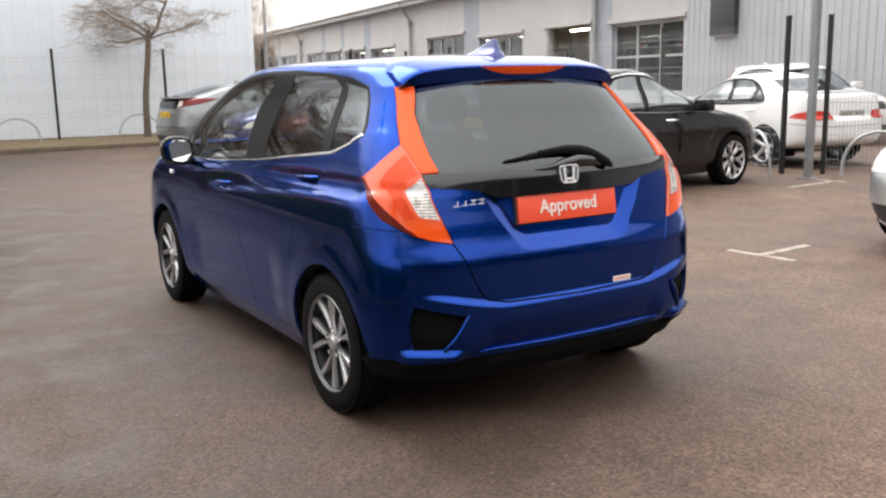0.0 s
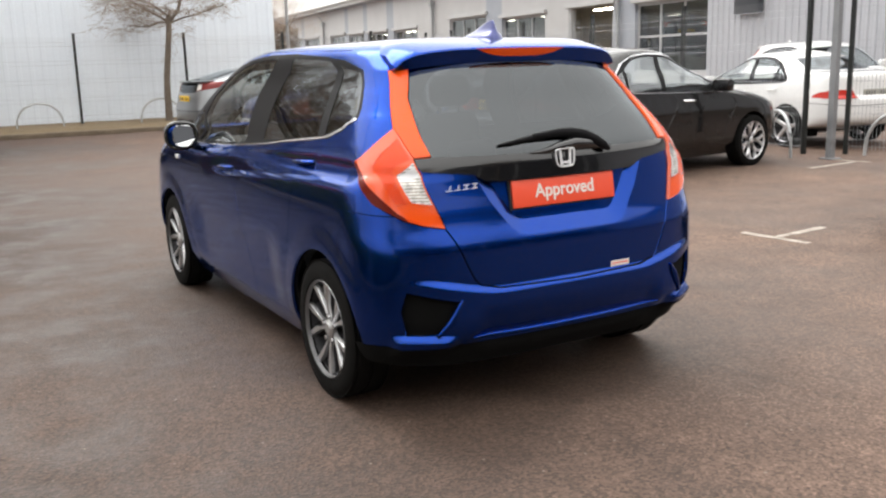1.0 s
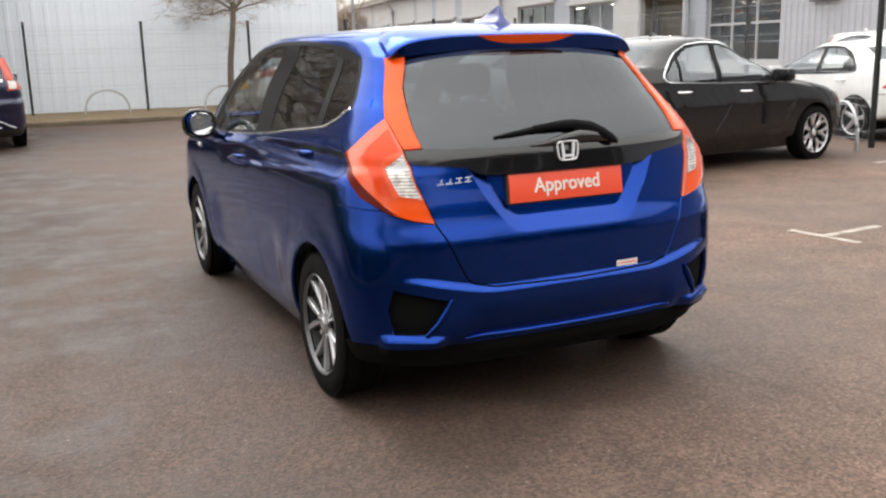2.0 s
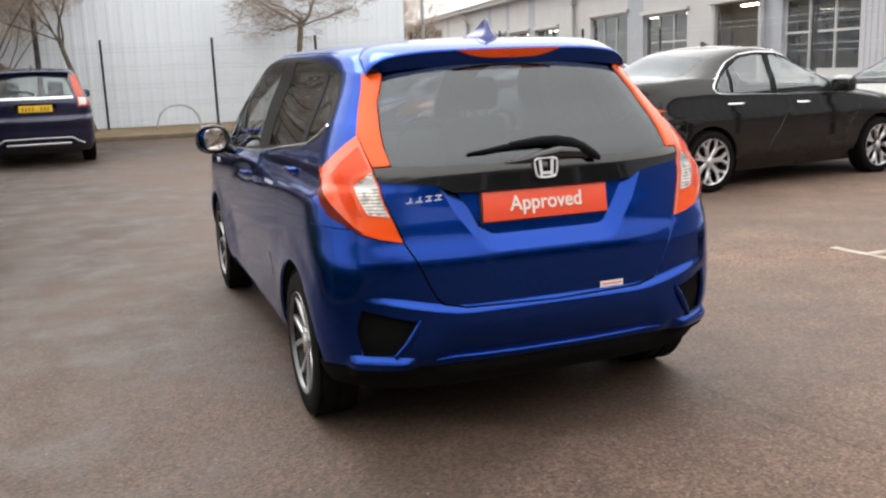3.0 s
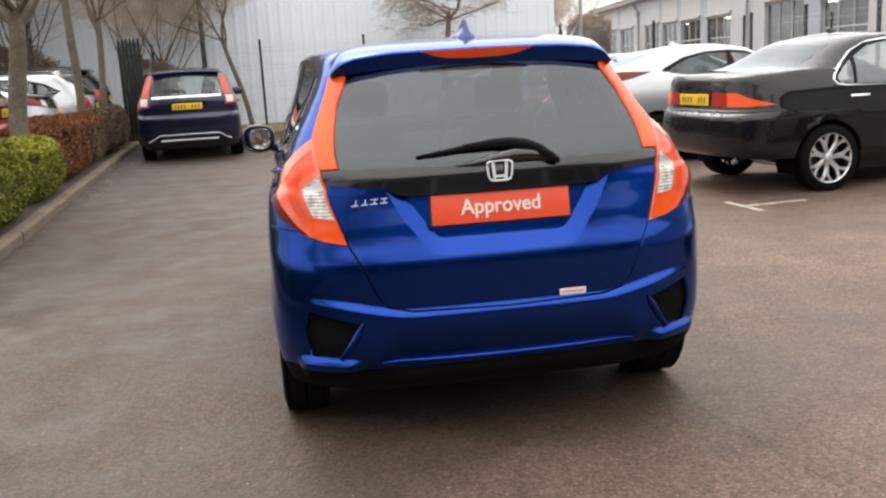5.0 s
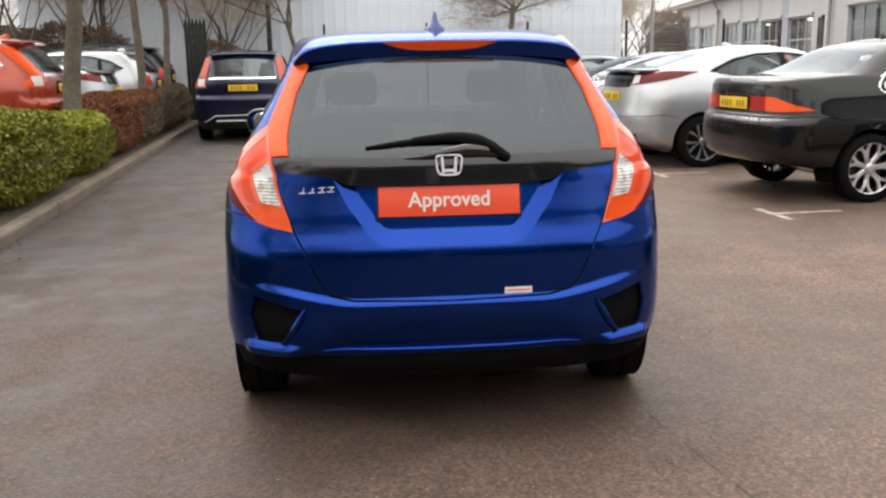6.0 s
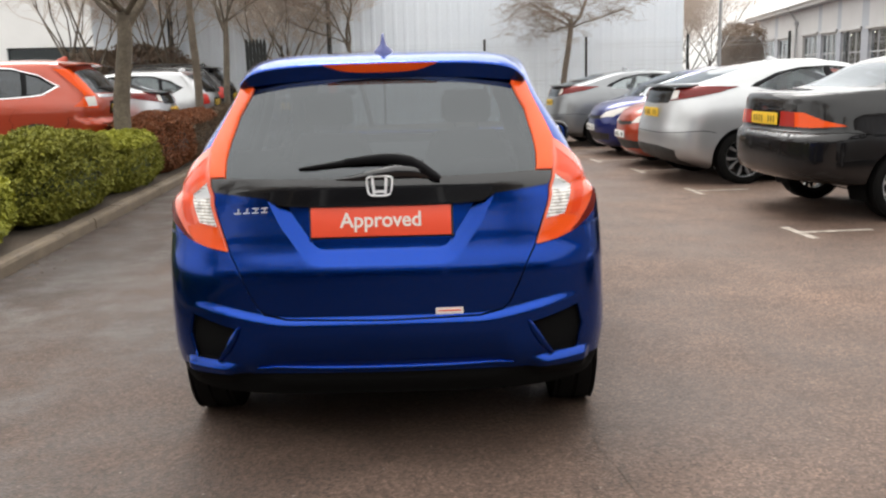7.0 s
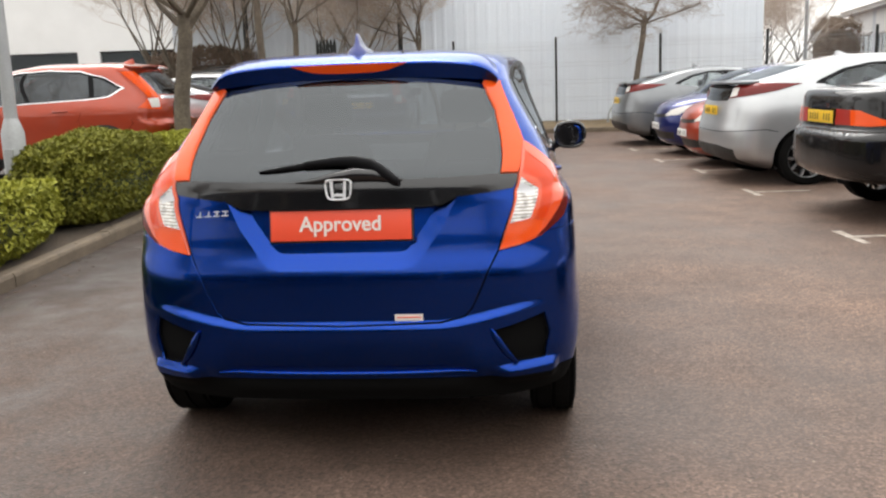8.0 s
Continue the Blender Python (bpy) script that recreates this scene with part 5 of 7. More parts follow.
    for key, tri in groups.items():
        if key == "hole":
            continue
        mat, lift, skirt = looks[key]
        title = names.get(key, key)
        # the two sides are parts of their own
        sides = [tri] if key in ("body", "gap", "rear_glass", "low_glass", "windscreen", "cladding", "grille", "bright_band") else [tri[pos[tri[:, 0], 0] > 0], tri[pos[tri[:, 0], 0] <= 0]]
        if key == "body":
            sides = pieces(tri)
        for k, t in enumerate(sides):
            if len(t) > (8 if k else 0):
                named = title
                if key == "body" and k:
                    named = "front_body" if pos[t[:, 0], 1].mean() > 2.0 else "tail_panel"
                part(named, patch_mesh(named, pos, nor, t, mat, lift, skirt), car, wet.get(key, ""))
    see = ("glass", "windscreen", "hole")
    tri = np.concatenate([t for k, t in groups.items() if not any(c in k for c in see)])
    part("lining", patch_mesh("lining", pos, nor, tri, M_TRIM, -0.03, 0), car)
    length = spec["rows"][3][3]
    part("floor_pan", box_mesh("floor_pan", 1.5, length - 1.4, 0.06, M_BLACKPLASTIC, pose(0, length / 2 + 0.25, sh.fz(0) + 0.02), 0.02), car)
    for yc in (yr, yf):
        for s in (-1, 1):
            bm = bmesh.new()
            rings = []
            for a in np.linspace(-0.4, math.pi + 0.4, 14):
                c, sn = math.cos(a), math.sin(a)
                rings.append([(s * (wx + 0.06), yc + (rad + 0.062) * c, rad + (rad + 0.047) * sn), (s * 0.56, yc + (rad + 0.06) * c, rad + (rad + 0.045) * sn), (s * 0.55, yc, rad)])
            loft(bm, rings, closed=False)
            part("wheel_well", bm_mesh("wheel_well", bm, M_GAPSHADE), car)
            add_wheel(car, s * wx, yc, rad, rim, wid, style, 17 * yc + 23 * s)
    for s in (-1, 1):
        my, mz = spec["mirror"]
        mx = float(sh.base(np.array(S(my, mz)[0]), np.array(S(my, mz)[1]))[0])
        part("door_mirror", rounded_box("door_mirror", 0.24, 0.14, 0.15, coat, 0.045, pose(s * (mx + 0.12), my, mz - 0.06)), car)
        for hy, hz in spec["handles"]:
            xs = side_at(sh, hy, hz)
            part("door_handle", tube_mesh("door_handle", [(s * (xs - 0.005), hy, hz), (s * (xs + 0.03), hy + 0.03, hz), (s * (xs + 0.03), hy + 0.17, hz), (s * (xs - 0.005), hy + 0.2, hz)], 0.014, M_CHROME if chrome and not spec.get("cladding") else coat, 6), car)
    for ys, zs, hs in spec["seats"]:
        for x in (-0.37, 0.37):
            part("seat", seat(0.5, hs), car, "", pose(x, ys, zs - 0.05))
    if spec["plate"]:
        z, y = spec["plate"]
        y = rear_at(sh, 0.1, z) - 0.012
        plate_bars(car, 0.52, 0.111, plate_mat or M_PLATE_Y, M_INK, pose(0, y, z - 0.055))
    if spec.get("front_plate"):
        u, v = F(0.1, spec["front_plate"])
        y = float(sh.point(np.array(u), np.array(v))[1]) + 0.014
        plate_bars(car, 0.52, 0.111, M_PLATE_W, M_INK, pose(0, y, spec["front_plate"] - 0.055, 0, 0, 180))
    if spec.get("rails"):
        for s in (-1, 1):
            part("roof_rail", tube_mesh("roof_rail", [(s * 0.56, 0.75, 1.6), (s * 0.56, 0.82, 1.65), (s * 0.57, 1.5, 1.675), (s * 0.55, 2.1, 1.65), (s * 0.55, 2.16, 1.6)], 0.016, M_BLACKPLASTIC, 6), car)
    if spec.get("wiper"):
        z = spec["wiper"]
        arm = [(0.0, rear_at(sh, 0.02, z) - 0.03, z), (-0.1, rear_at(sh, 0.1, z + 0.05) - 0.04, z + 0.05), (-0.4, rear_at(sh, 0.4, z + 0.055) - 0.025, z + 0.055)]
        part("rear_wiper", tube_mesh("rear_wiper", arm, [0.022, 0.014, 0.01], M_BLACKPLASTIC, 6), car)
    if spec.get("bar"):
        z, y = spec["bar"]
        bm = bmesh.new()
        loft(bm, [[(x, y0 + a, z + b) for a, b in ((0.0, 0.0), (0.01, 0.022), (0.10, 0.03), (0.10, -0.01))] for x, y0 in ((-0.70, 0.30), (-0.62, 0.17), (-0.4, 0.10), (0, 0.085), (0.4, 0.10), (0.62, 0.17), (0.70, 0.30))])
        part("tail_spoiler", bm_mesh("tail_spoiler", bm, M_GLOSSBLACK, True, 40), car, "black spoiler bar across the tail glass")
    if spec.get("cladding"):
        bm = bmesh.new()
        for run, w in (([(-0.72, 0.09, 0.36), (-0.62, 0.045, 0.4), (-0.52, 0.012, 0.47), (0, -0.012, 0.475), (0.52, 0.012, 0.47), (0.62, 0.045, 0.4), (0.72, 0.09, 0.36)], 0.014), ([(-0.5, 0.022, 0.375), (0, 0.004, 0.375), (0.5, 0.022, 0.375)], 0.02)):
            tube(bm, run, w, 8)
        part("bumper_strip", bm_mesh("bumper_strip", bm, M_RIM, True, 50), car, "silver bumper strip")
        bm = bmesh.new()
        loft(bm, [[(x, 0.42 + a, 1.575 + b - 0.03 * (x / 0.6) ** 4) for a, b in ((0, 0), (0.02, 0.025), (0.25, 0.045), (0.25, -0.01))] for x in (-0.6, -0.5, -0.25, 0, 0.25, 0.5, 0.6)])
        part("roof_spoiler", bm_mesh("roof_spoiler", bm, coat, True, 40), car)
    bm = bmesh.new()
    loft(bm, [[(w / 2 * math.sin(a), (y0 + y1) / 2 + (y1 - y0) / 2 * math.cos(a), z) for a in (2 * math.pi * k / 10 for k in range(10))]
              for z, y0, y1, w in ((0, 0, 0.2, 0.06), (0.03, 0.01, 0.15, 0.04), (0.065, 0.02, 0.06, 0.01))])
    fy = spec["rows"][-1][2] + 0.12
    part("aerial_fin", bm_mesh("aerial_fin", bm, coat, True, 50), car, "", pose(0, fy, top + spec["crown"] * 0.45))
    return car


def parked(x, y, heading, z=0.0, size=1.0):
    """Pose of a car whose tail stands at x, y and whose nose points heading degrees round from world x."""
    return pose(x, y, z, 0, 0, heading - 90) @ Matrix.Scale(size, 4)


build_car("saloon_car", "black four-door saloon with chrome window trim, parked in a bay", SALOON, M_BLACKPAINT, parked(3.346, 5.795, 6.5, 0, 1.03), "y", chrome=True, glassy=M_DOORGLASS)
build_car("coupe_hatchback", "silver hatchback with a black tail spoiler bar, parked in a bay", COUPE_HATCH, M_SILVER, parked(2.95, 8.9, 5, 0, 1.04), "twin", dark_lamps=True)
build_car("small_hatchback", "orange-red small hatchback parked nose out in a bay", SMALL, M_ORANGE, parked(6.72, 11.1, 185, 0, 0.95), "five")
build_car("small_hatchback", "blue small hatchback parked nose out in a bay", SMALL, M_MIDBLUE, parked(6.6, 13.1, 185, 0, 0.95), "five")
build_car("coupe_hatchback", "grey hatchback with dark red tail lamps, parked near the fence", COUPE_HATCH, M_GREYPAINT, parked(2.35, 15.3, 5), "five", dark_lamps=True)
build_car("estate_suv", "dark blue sport utility car parked facing the fence", SUV, M_DARKBLUE, parked(-2.5, 13.75, 93), "five", tint=False, lamp_mat=M_PALERED)
build_car("estate_suv", "orange-red sport utility car with chrome window trim, parked beyond the hedge", SUV, M_ORANGE, parked(-4.5, 10.45, 184, 0.12, 1.03), "five", chrome=True, glassy=M_TINT)
build_car("coupe_hatchback", "grey hatchback with a black spoiler bar, parked beyond the hedge", COUPE_HATCH, M_COOLGREY, parked(-4.45, 13.0, 184, 0.12), "five", dark_lamps=True)
build_car("estate_suv", "silver-white estate car with roof rails, parked beyond the hedge", ESTATE, M_SILVER, parked(-4.3, 15.7, 184, 0.12, 0.96), "five", lamp_mat=M_RED)
build_car("estate_suv", "black sport utility car parked beyond the hedge", ESTATE, M_BLACKPAINT, parked(-4.5, 18.3, 184, 0.12, 1.04), "five", lamp_mat=M_RED, glassy=M_TINT)
LOW_SALOON = dict(SALOON, lamps=[[("R", 0.40, 0.77), ("R", 0.7, 0.76), ("S", 0.45, 0.79), ("S", 0.34, 0.86), ("R", 0.66, 0.9), ("R", 0.44, 0.88)]], inner=[], plate=(0.84, 0.1), seam=[("R", 0.0, 0.66), ("R", 0.5, 0.66), ("S", 0.4, 0.7), ("S", 0.62, 0.7)])
del LOW_SALOON["low_glass"]
build_car("saloon_car", "white saloon parked behind the mesh fence", LOW_SALOON, M_WHITEPAINT, parked(9.98, 5.56, 82, 0, 0.97), "five", lamp_mat=M_RED, plate_mat=M_PLATE_G)
build_car("estate_suv", "white sport utility car parked nose out behind the mesh fence", SUV, M_WHITEPAINT, parked(15.6, 12.3, 250), "five")
NOSE_SALOON = dict(SALOON, lower=[(0, 0.24), (0.72, 0.25), (0.78, 0.4), (0, 0.42)], head=[[("F", 0.42, 0.66), ("F", 0.72, 0.64), ("S", 4.0, 0.76), ("S", 3.9, 0.81), ("F", 0.5, 0.78)]])
build_car("saloon_car", "silver saloon parked nose out beside the painted bay mark", NOSE_SALOON, M_SILVER, parked(8.55, 0.85, 180), "five")

# ---- ground ----
def asphalt_material():
    """Worn asphalt: fine stones, broad stains, and a stretch that grows darker and smoother towards the kerb."""
    m = material("worn_damp_asphalt", (0.07, 0.065, 0.06), 0.6)
    v = place(m)
    broad = noise_of(m, v, 0.35, 6.0, 0.6)
    mid = noise_of(m, v, 2.2, 7.0, 0.62)
    vor = node(m, "ShaderNodeTexVoronoi", Scale=88.0)
    link(m, v, vor.inputs["Vector"])
    col = ramp_of(m, broad, [(0.34, (0.073, 0.0458, 0.0332)), (0.66, (0.122, 0.079, 0.0583))])
    stones = ramp_of(m, vor.outputs["Color"], [(0.1, g(0.56)), (0.5, g(0.96)), (0.92, g(1.6))])
    col = mix_of(m, 1.0, col, stones, "MULTIPLY")
    patch = node(m, "ShaderNodeTexVoronoi", Scale=48.0)
    link(m, v, patch.inputs["Vector"])
    col = mix_of(m, 1.0, col, ramp_of(m, patch.outputs["Color"], [(0.1, g(0.88)), (0.9, g(1.12))]), "MULTIPLY")
    stain = ramp_of(m, mid, [(0.32, g(0.74)), (0.68, g(1.18))])
    col = mix_of(m, 1.0, col, stain, "MULTIPLY")
    # darker and smoother near the kerb, lighter towards the bays
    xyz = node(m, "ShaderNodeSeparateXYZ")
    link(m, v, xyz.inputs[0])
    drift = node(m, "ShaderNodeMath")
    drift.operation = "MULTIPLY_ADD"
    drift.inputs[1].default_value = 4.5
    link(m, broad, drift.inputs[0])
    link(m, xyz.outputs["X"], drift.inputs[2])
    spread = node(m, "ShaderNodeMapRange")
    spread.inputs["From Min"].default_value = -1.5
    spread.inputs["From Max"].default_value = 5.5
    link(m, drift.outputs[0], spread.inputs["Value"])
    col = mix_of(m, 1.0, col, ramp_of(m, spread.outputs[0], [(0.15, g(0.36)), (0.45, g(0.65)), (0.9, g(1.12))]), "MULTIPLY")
    chips = node(m, "ShaderNodeTexVoronoi", Scale=30.0)
    link(m, v, chips.inputs["Vector"])
    rare = ramp_of(m, chips.outputs["Color"], [(0.84, g(0.0)), (0.88, g(1.0))])
    near_ = ramp_of(m, chips.outputs["Distance"], [(0.1, g(1.0)), (0.2, g(0.0))])
    spot = mix_of(m, 1.0, rare, near_, "MULTIPLY")
    link(m, mix_of(m, spot, col, (0.21, 0.175, 0.14)), bsdf(m).inputs["Base Color"])
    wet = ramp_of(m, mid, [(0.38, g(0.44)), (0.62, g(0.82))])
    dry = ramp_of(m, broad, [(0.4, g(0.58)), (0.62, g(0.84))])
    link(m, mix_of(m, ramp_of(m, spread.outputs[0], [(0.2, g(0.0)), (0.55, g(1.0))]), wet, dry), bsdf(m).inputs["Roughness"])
    bsdf(m).inputs["Specular IOR Level"].default_value = 0.4
    bump_of(m, vor.outputs["Distance"], 0.45, 0.005)
    return m


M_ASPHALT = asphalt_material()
M_LINE = mottled("worn_road_paint", (0.46, 0.41, 0.35), (0.2, 0.165, 0.135), 8, 0.7, 0.3, 0.003, 120)
M_KERB = mottled("weathered_concrete_kerb", (0.098, 0.074, 0.05), (0.175, 0.135, 0.094), 5, 0.85, 0.5, 0.004, 70)
M_SOIL = mottled("dark_soil", (0.045, 0.032, 0.022), (0.09, 0.066, 0.045), 5, 0.95, 0.8, 0.02, 40)
M_VERGE = mottled("dry_verge", (0.15, 0.105, 0.055), (0.21, 0.155, 0.09), 4, 0.95, 0.8, 0.02, 35)
M_POST = material("dark_green_black_post", (0.012, 0.014, 0.013), 0.5, 0.2)
M_WIRE = material("grey_wire", (0.4, 0.41, 0.43), 0.5, 0.3)
M_GALV = mottled("galvanised_steel", (0.36, 0.37, 0.375), (0.43, 0.44, 0.445), 3, 0.5, 0.06, 0.002, 50, 0.5, grit=(0.92, 1.05))
bm = bmesh.new()
bmesh.ops.create_grid(bm, x_segments=40, y_segments=40, size=400)
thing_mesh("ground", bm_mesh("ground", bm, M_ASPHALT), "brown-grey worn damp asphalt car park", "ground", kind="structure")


bm = bmesh.new()
loft(bm, [[(-3.72 - 0.074 * y, y, z) for z in (0.0,)] + [(-3.72 - 0.074 * y, y, 0.12), (-60, y, 0.12), (-60, y, 0.0)] for y in (-30, 19.35)])
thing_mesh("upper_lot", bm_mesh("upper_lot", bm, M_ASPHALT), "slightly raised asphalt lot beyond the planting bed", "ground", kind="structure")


# painted marks: a bar along the row and a stem into the bays
def bay_mark(x, y, turn, stem=0.62, bar=0.6):
    bm = bmesh.new()
    for w, l, m in ((0.075, bar, pose(0, 0, 0)), (stem, 0.075, pose(stem / 2 + 0.045, 0, 0))):
        n = 7
        xs = np.linspace(-w / 2, w / 2, n)
        ys = np.linspace(-l / 2, l / 2, n)
        top = [[m @ Vector((a + random.uniform(-0.006, 0.006), b + random.uniform(-0.006, 0.006), 0.004)) for a in xs] for b in ys]
        rows_ = [[bm.verts.new(p) for p in r] for r in top]
        for j in range(n - 1):
            for k in range(n - 1):
                bm.faces.new((rows_[j][k], rows_[j][k + 1], rows_[j + 1][k + 1], rows_[j + 1][k]))
    thing_mesh("bay_mark", bm_mesh("bay_mark", bm, M_LINE), "worn white painted bay mark on the asphalt", "road marking", pose(x, y, 0.0, 0, 0, turn), "bay marks")


for x, y in ((3.45, 1.9), (3.31, 4.56), (3.2, 7.5), (3.05, 9.9), (2.72, 11.6), (2.55, 13.8)):
    bay_mark(x, y, 5)
bay_mark(7.35, 4.6, 5, 1.0, 0.1)
bay_mark(8.35, 4.55, 95, 0.5, 0.1)

# a sealed crack
bm = bmesh.new()
line = [(0.74, 1.4), (0.8, 0.5), (0.80, 0.2), (0.83, -0.1), (0.90, -0.45), (0.93, -0.7)]
pts = [Vector((*p, 0)) for p in line]
left, right = [], []
for k in range(len(pts) - 1):
    for j in range(10):
        p = pts[k].lerp(pts[k + 1], j / 10)
        w = 0.0022 + 0.002 * noise.noise(p * 9)
        off = 0.02 * noise.noise(p * 5 + Vector((3, 1, 0)))
        left.append(bm.verts.new((p.x - w + off, p.y, 0.003)))
        right.append(bm.verts.new((p.x + w + off, p.y, 0.003)))
for k in range(len(left) - 1):
    if noise.noise(left[k].co * 6) > -0.05:
        bm.faces.new((left[k], right[k], right[k + 1], left[k + 1]))
thing_mesh("sealed_crack", bm_mesh("sealed_crack", bm, material("bitumen", (0.055, 0.04, 0.031), 0.7)), "dark sealed crack in the asphalt", "crack", kind="structure")


# ---- kerbs of single stones ----
def kerb_run(name, label, x0, y0, x1, y1, inward, stone=0.915):
    length = math.hypot(x1 - x0, y1 - y0)
    turn = math.degrees(math.atan2(y1 - y0, x1 - x0))
    run = thing(name, label, "kerb", pose(x0, y0, 0, 0, 0, turn), kind="structure")
    meshes = []
    for v in range(3):
        bm = bmesh.new()
        d = 0.125
        prof = [(0, 0.0), (0, 0.085), (0.012, 0.108), (0.03, 0.115), (d, 0.115), (d, 0.0)]
        rings = [[(x, inward * (a + random.uniform(-0.002, 0.002)), b + random.uniform(-0.002, 0.002)) for a, b in prof] for x in (0.004, stone * 0.5, stone - 0.006)]
        loft(bm, rings)
        meshes.append(bm_mesh("kerb_stone", bm, M_KERB))
    n = int(length / stone)
    for k in range(n):
        part("kerb_stone", meshes[k % 3], run, "", pose(k * stone, random.uniform(-0.004, 0.004), random.uniform(-0.006, 0.004), random.uniform(-0.6, 0.6), 0, random.uniform(-0.3, 0.3)))
    return run


def kerb_x(y):
    return -2.91 - 0.067 * y


kerb_run("kerb", "weathered concrete kerb along the planting bed", kerb_x(-6), -6, kerb_x(19.2), 19.2, 1)
kerb_run("kerb", "weathered concrete kerb before the fence", -16, 19.3, 40, 19.3, 1)
bm = bmesh.new()
grid = []
for j in range(60):
    y = -6 + 26 * j / 59
    row_ = []
    for k in range(7):
        t = k / 6
        x = kerb_x(y) - 0.12 - t * 0.86
        row_.append(bm.verts.new((x, y, 0.085 + 0.05 * math.sin(t * math.pi) + 0.02 * noise.noise(Vector((x * 3, y * 3, 0))))))
    grid.append(row_)
for j in range(59):
    for k in range(6):
        bm.faces.new((grid[j][k], grid[j + 1][k], grid[j + 1][k + 1], grid[j][k + 1]))
thing_mesh("planting_bed", bm_mesh("planting_bed", bm, M_SOIL, True), "dark soil bed behind the kerb", "planting bed", kind="structure")
bm = bmesh.new()
grid = []
for j in range(80):
    x = -16 + 56 * j / 79
    grid.append([bm.verts.new((x, 19.41 + 0.34 * k, 0.1 + 0.05 * (k > 0) + 0.035 * noise.noise(Vector((x * 2, k * 1.3, 4))))) for k in range(10)])
for j in range(79):
    for k in range(9):
        bm.faces.new((grid[j][k], grid[j + 1][k], grid[j + 1][k + 1], grid[j][k + 1]))
thing_mesh("verge", bm_mesh("verge", bm, M_VERGE, True), "dry tan verge along the fence", "verge", kind="structure")


# ---- mesh fences ----
def wire_panel(width, height):
    """Welded mesh: thin uprights and folded pairs of level wires."""
    bm = bmesh.new()
    n = int(width / 0.05)
    for k in range(n + 1):
        x = k * width / n
        a = [bm.verts.new(p) for p in ((x - 0.0022, 0, 0), (x + 0.0022, 0, 0), (x + 0.0022, 0, height), (x - 0.0022, 0, height))]
        bm.faces.new(a)
    z = 0.05
    while z < height:
        for dz in (0, 0.1):
            r = 0.0032
            ring = [[(x, r * math.cos(a), z + dz + r * math.sin(a)) for a in (0, 2.1, 4.2)] for x in (0, width)]
            loft(bm, ring, caps=False)
        z += 0.45
    return bm_mesh("mesh_panel", bm, M_WIRE)


def fence_run(label, x, y, turn, posts, spacing, height, base=0.1, skip=()):
    run = thing("mesh_fence", label, "fence", pose(x, y, base, 0, 0, turn), kind="structure")
    panel = wire_panel(spacing - 0.06, height - 0.12)
    post = box_mesh("post", 0.06, 0.06, height, M_POST, None, 0.008)
    cap = box_mesh("post_cap", 0.07, 0.07, 0.02, M_POST, None, 0.006)
    for k in range(posts):
        p = part("post", post, run, "", pose(k * spacing, 0, 0))
        part("post_cap", cap, p, "", pose(0, 0, height))
        if k < posts - 1 and k not in skip:
            part("mesh_panel", panel, run, "grey welded wire mesh", pose(k * spacing + 0.03, 0.035, 0.06))
    return run


fence_run("dark posts with grey welded mesh before the warehouse", 1.393 - 2.7 * 2, 21.465, 0, 12, 2.7, 2.2, 0.14)
fence_run("dark posts with grey welded mesh beside the parking row", 8.62, 5.75, 84, 6, 2.7, 2.2, 0.0)
fence_run("dark posts with grey welded mesh beside the parking row", 9.0, 5.35, -70, 4, 2.7, 2.2, 0.0)


def hoop(x, y, turn, width=1.05, high=0.62, base=0.1):
    pts = [(-width / 2 * math.cos(a), 0, high * math.sin(a) ** 0.75) for a in np.linspace(0, math.pi, 22)]
    pts = [(-width / 2, 0, -0.05)] + pts + [(width / 2, 0, -0.05)]
    thing_mesh("hoop_barrier", tube_mesh("hoop_barrier", pts, 0.024, M_GALV, 8), "galvanised tubular hoop barrier at the fence foot", "barrier", pose(x, y, base, 0, 0, turn), "hoop barriers")


for x in (-4.7, -2.6, 0.55, 3.4, 6.2):
    hoop(x - 0.2, 20.75, 4)
hoop(8.35, 6.0, 62, 1.0, 0.62, 0)
hoop(9.2, 4.6, 110, 1.0, 0.62, 0)

# dry leaves and bits swept against the kerb
rng = random.Random(77)
verts, faces = [], []
for k in range(520):
    y = rng.uniform(-2, 19)
    x = kerb_x(y) + abs(rng.gauss(0.02, 0.16))
    if rng.random() < 0.3:
        x = kerb_x(y) - rng.uniform(0.0, 0.12)
    z = 0.006 if x > kerb_x(y) else 0.121
    L, a = rng.uniform(0.008, 0.026), rng.uniform(0, 6.28)
    c, sn = math.cos(a), math.sin(a)
    i0 = len(verts)
    verts += [(x + L * (p * c - q * sn), y + L * (p * sn + q * c), z + h * L) for p, q, h in ((-1, 0, 0), (0, -0.5, 0.25), (1, 0, 0.1), (0, 0.5, 0.3))]
    faces.append((i0, i0 + 1, i0 + 2, i0 + 3))
M_LITTER = mottled("dry_leaf_litter", (0.09, 0.055, 0.03), (0.22, 0.16, 0.1), 3, 0.9, 0.2, 0.002, 30)
thing_mesh("leaf_litter", mesh_of("leaf_litter", verts, faces, M_LITTER, False), "dry leaves and bits along the kerb", "leaf litter", kind="stuff")

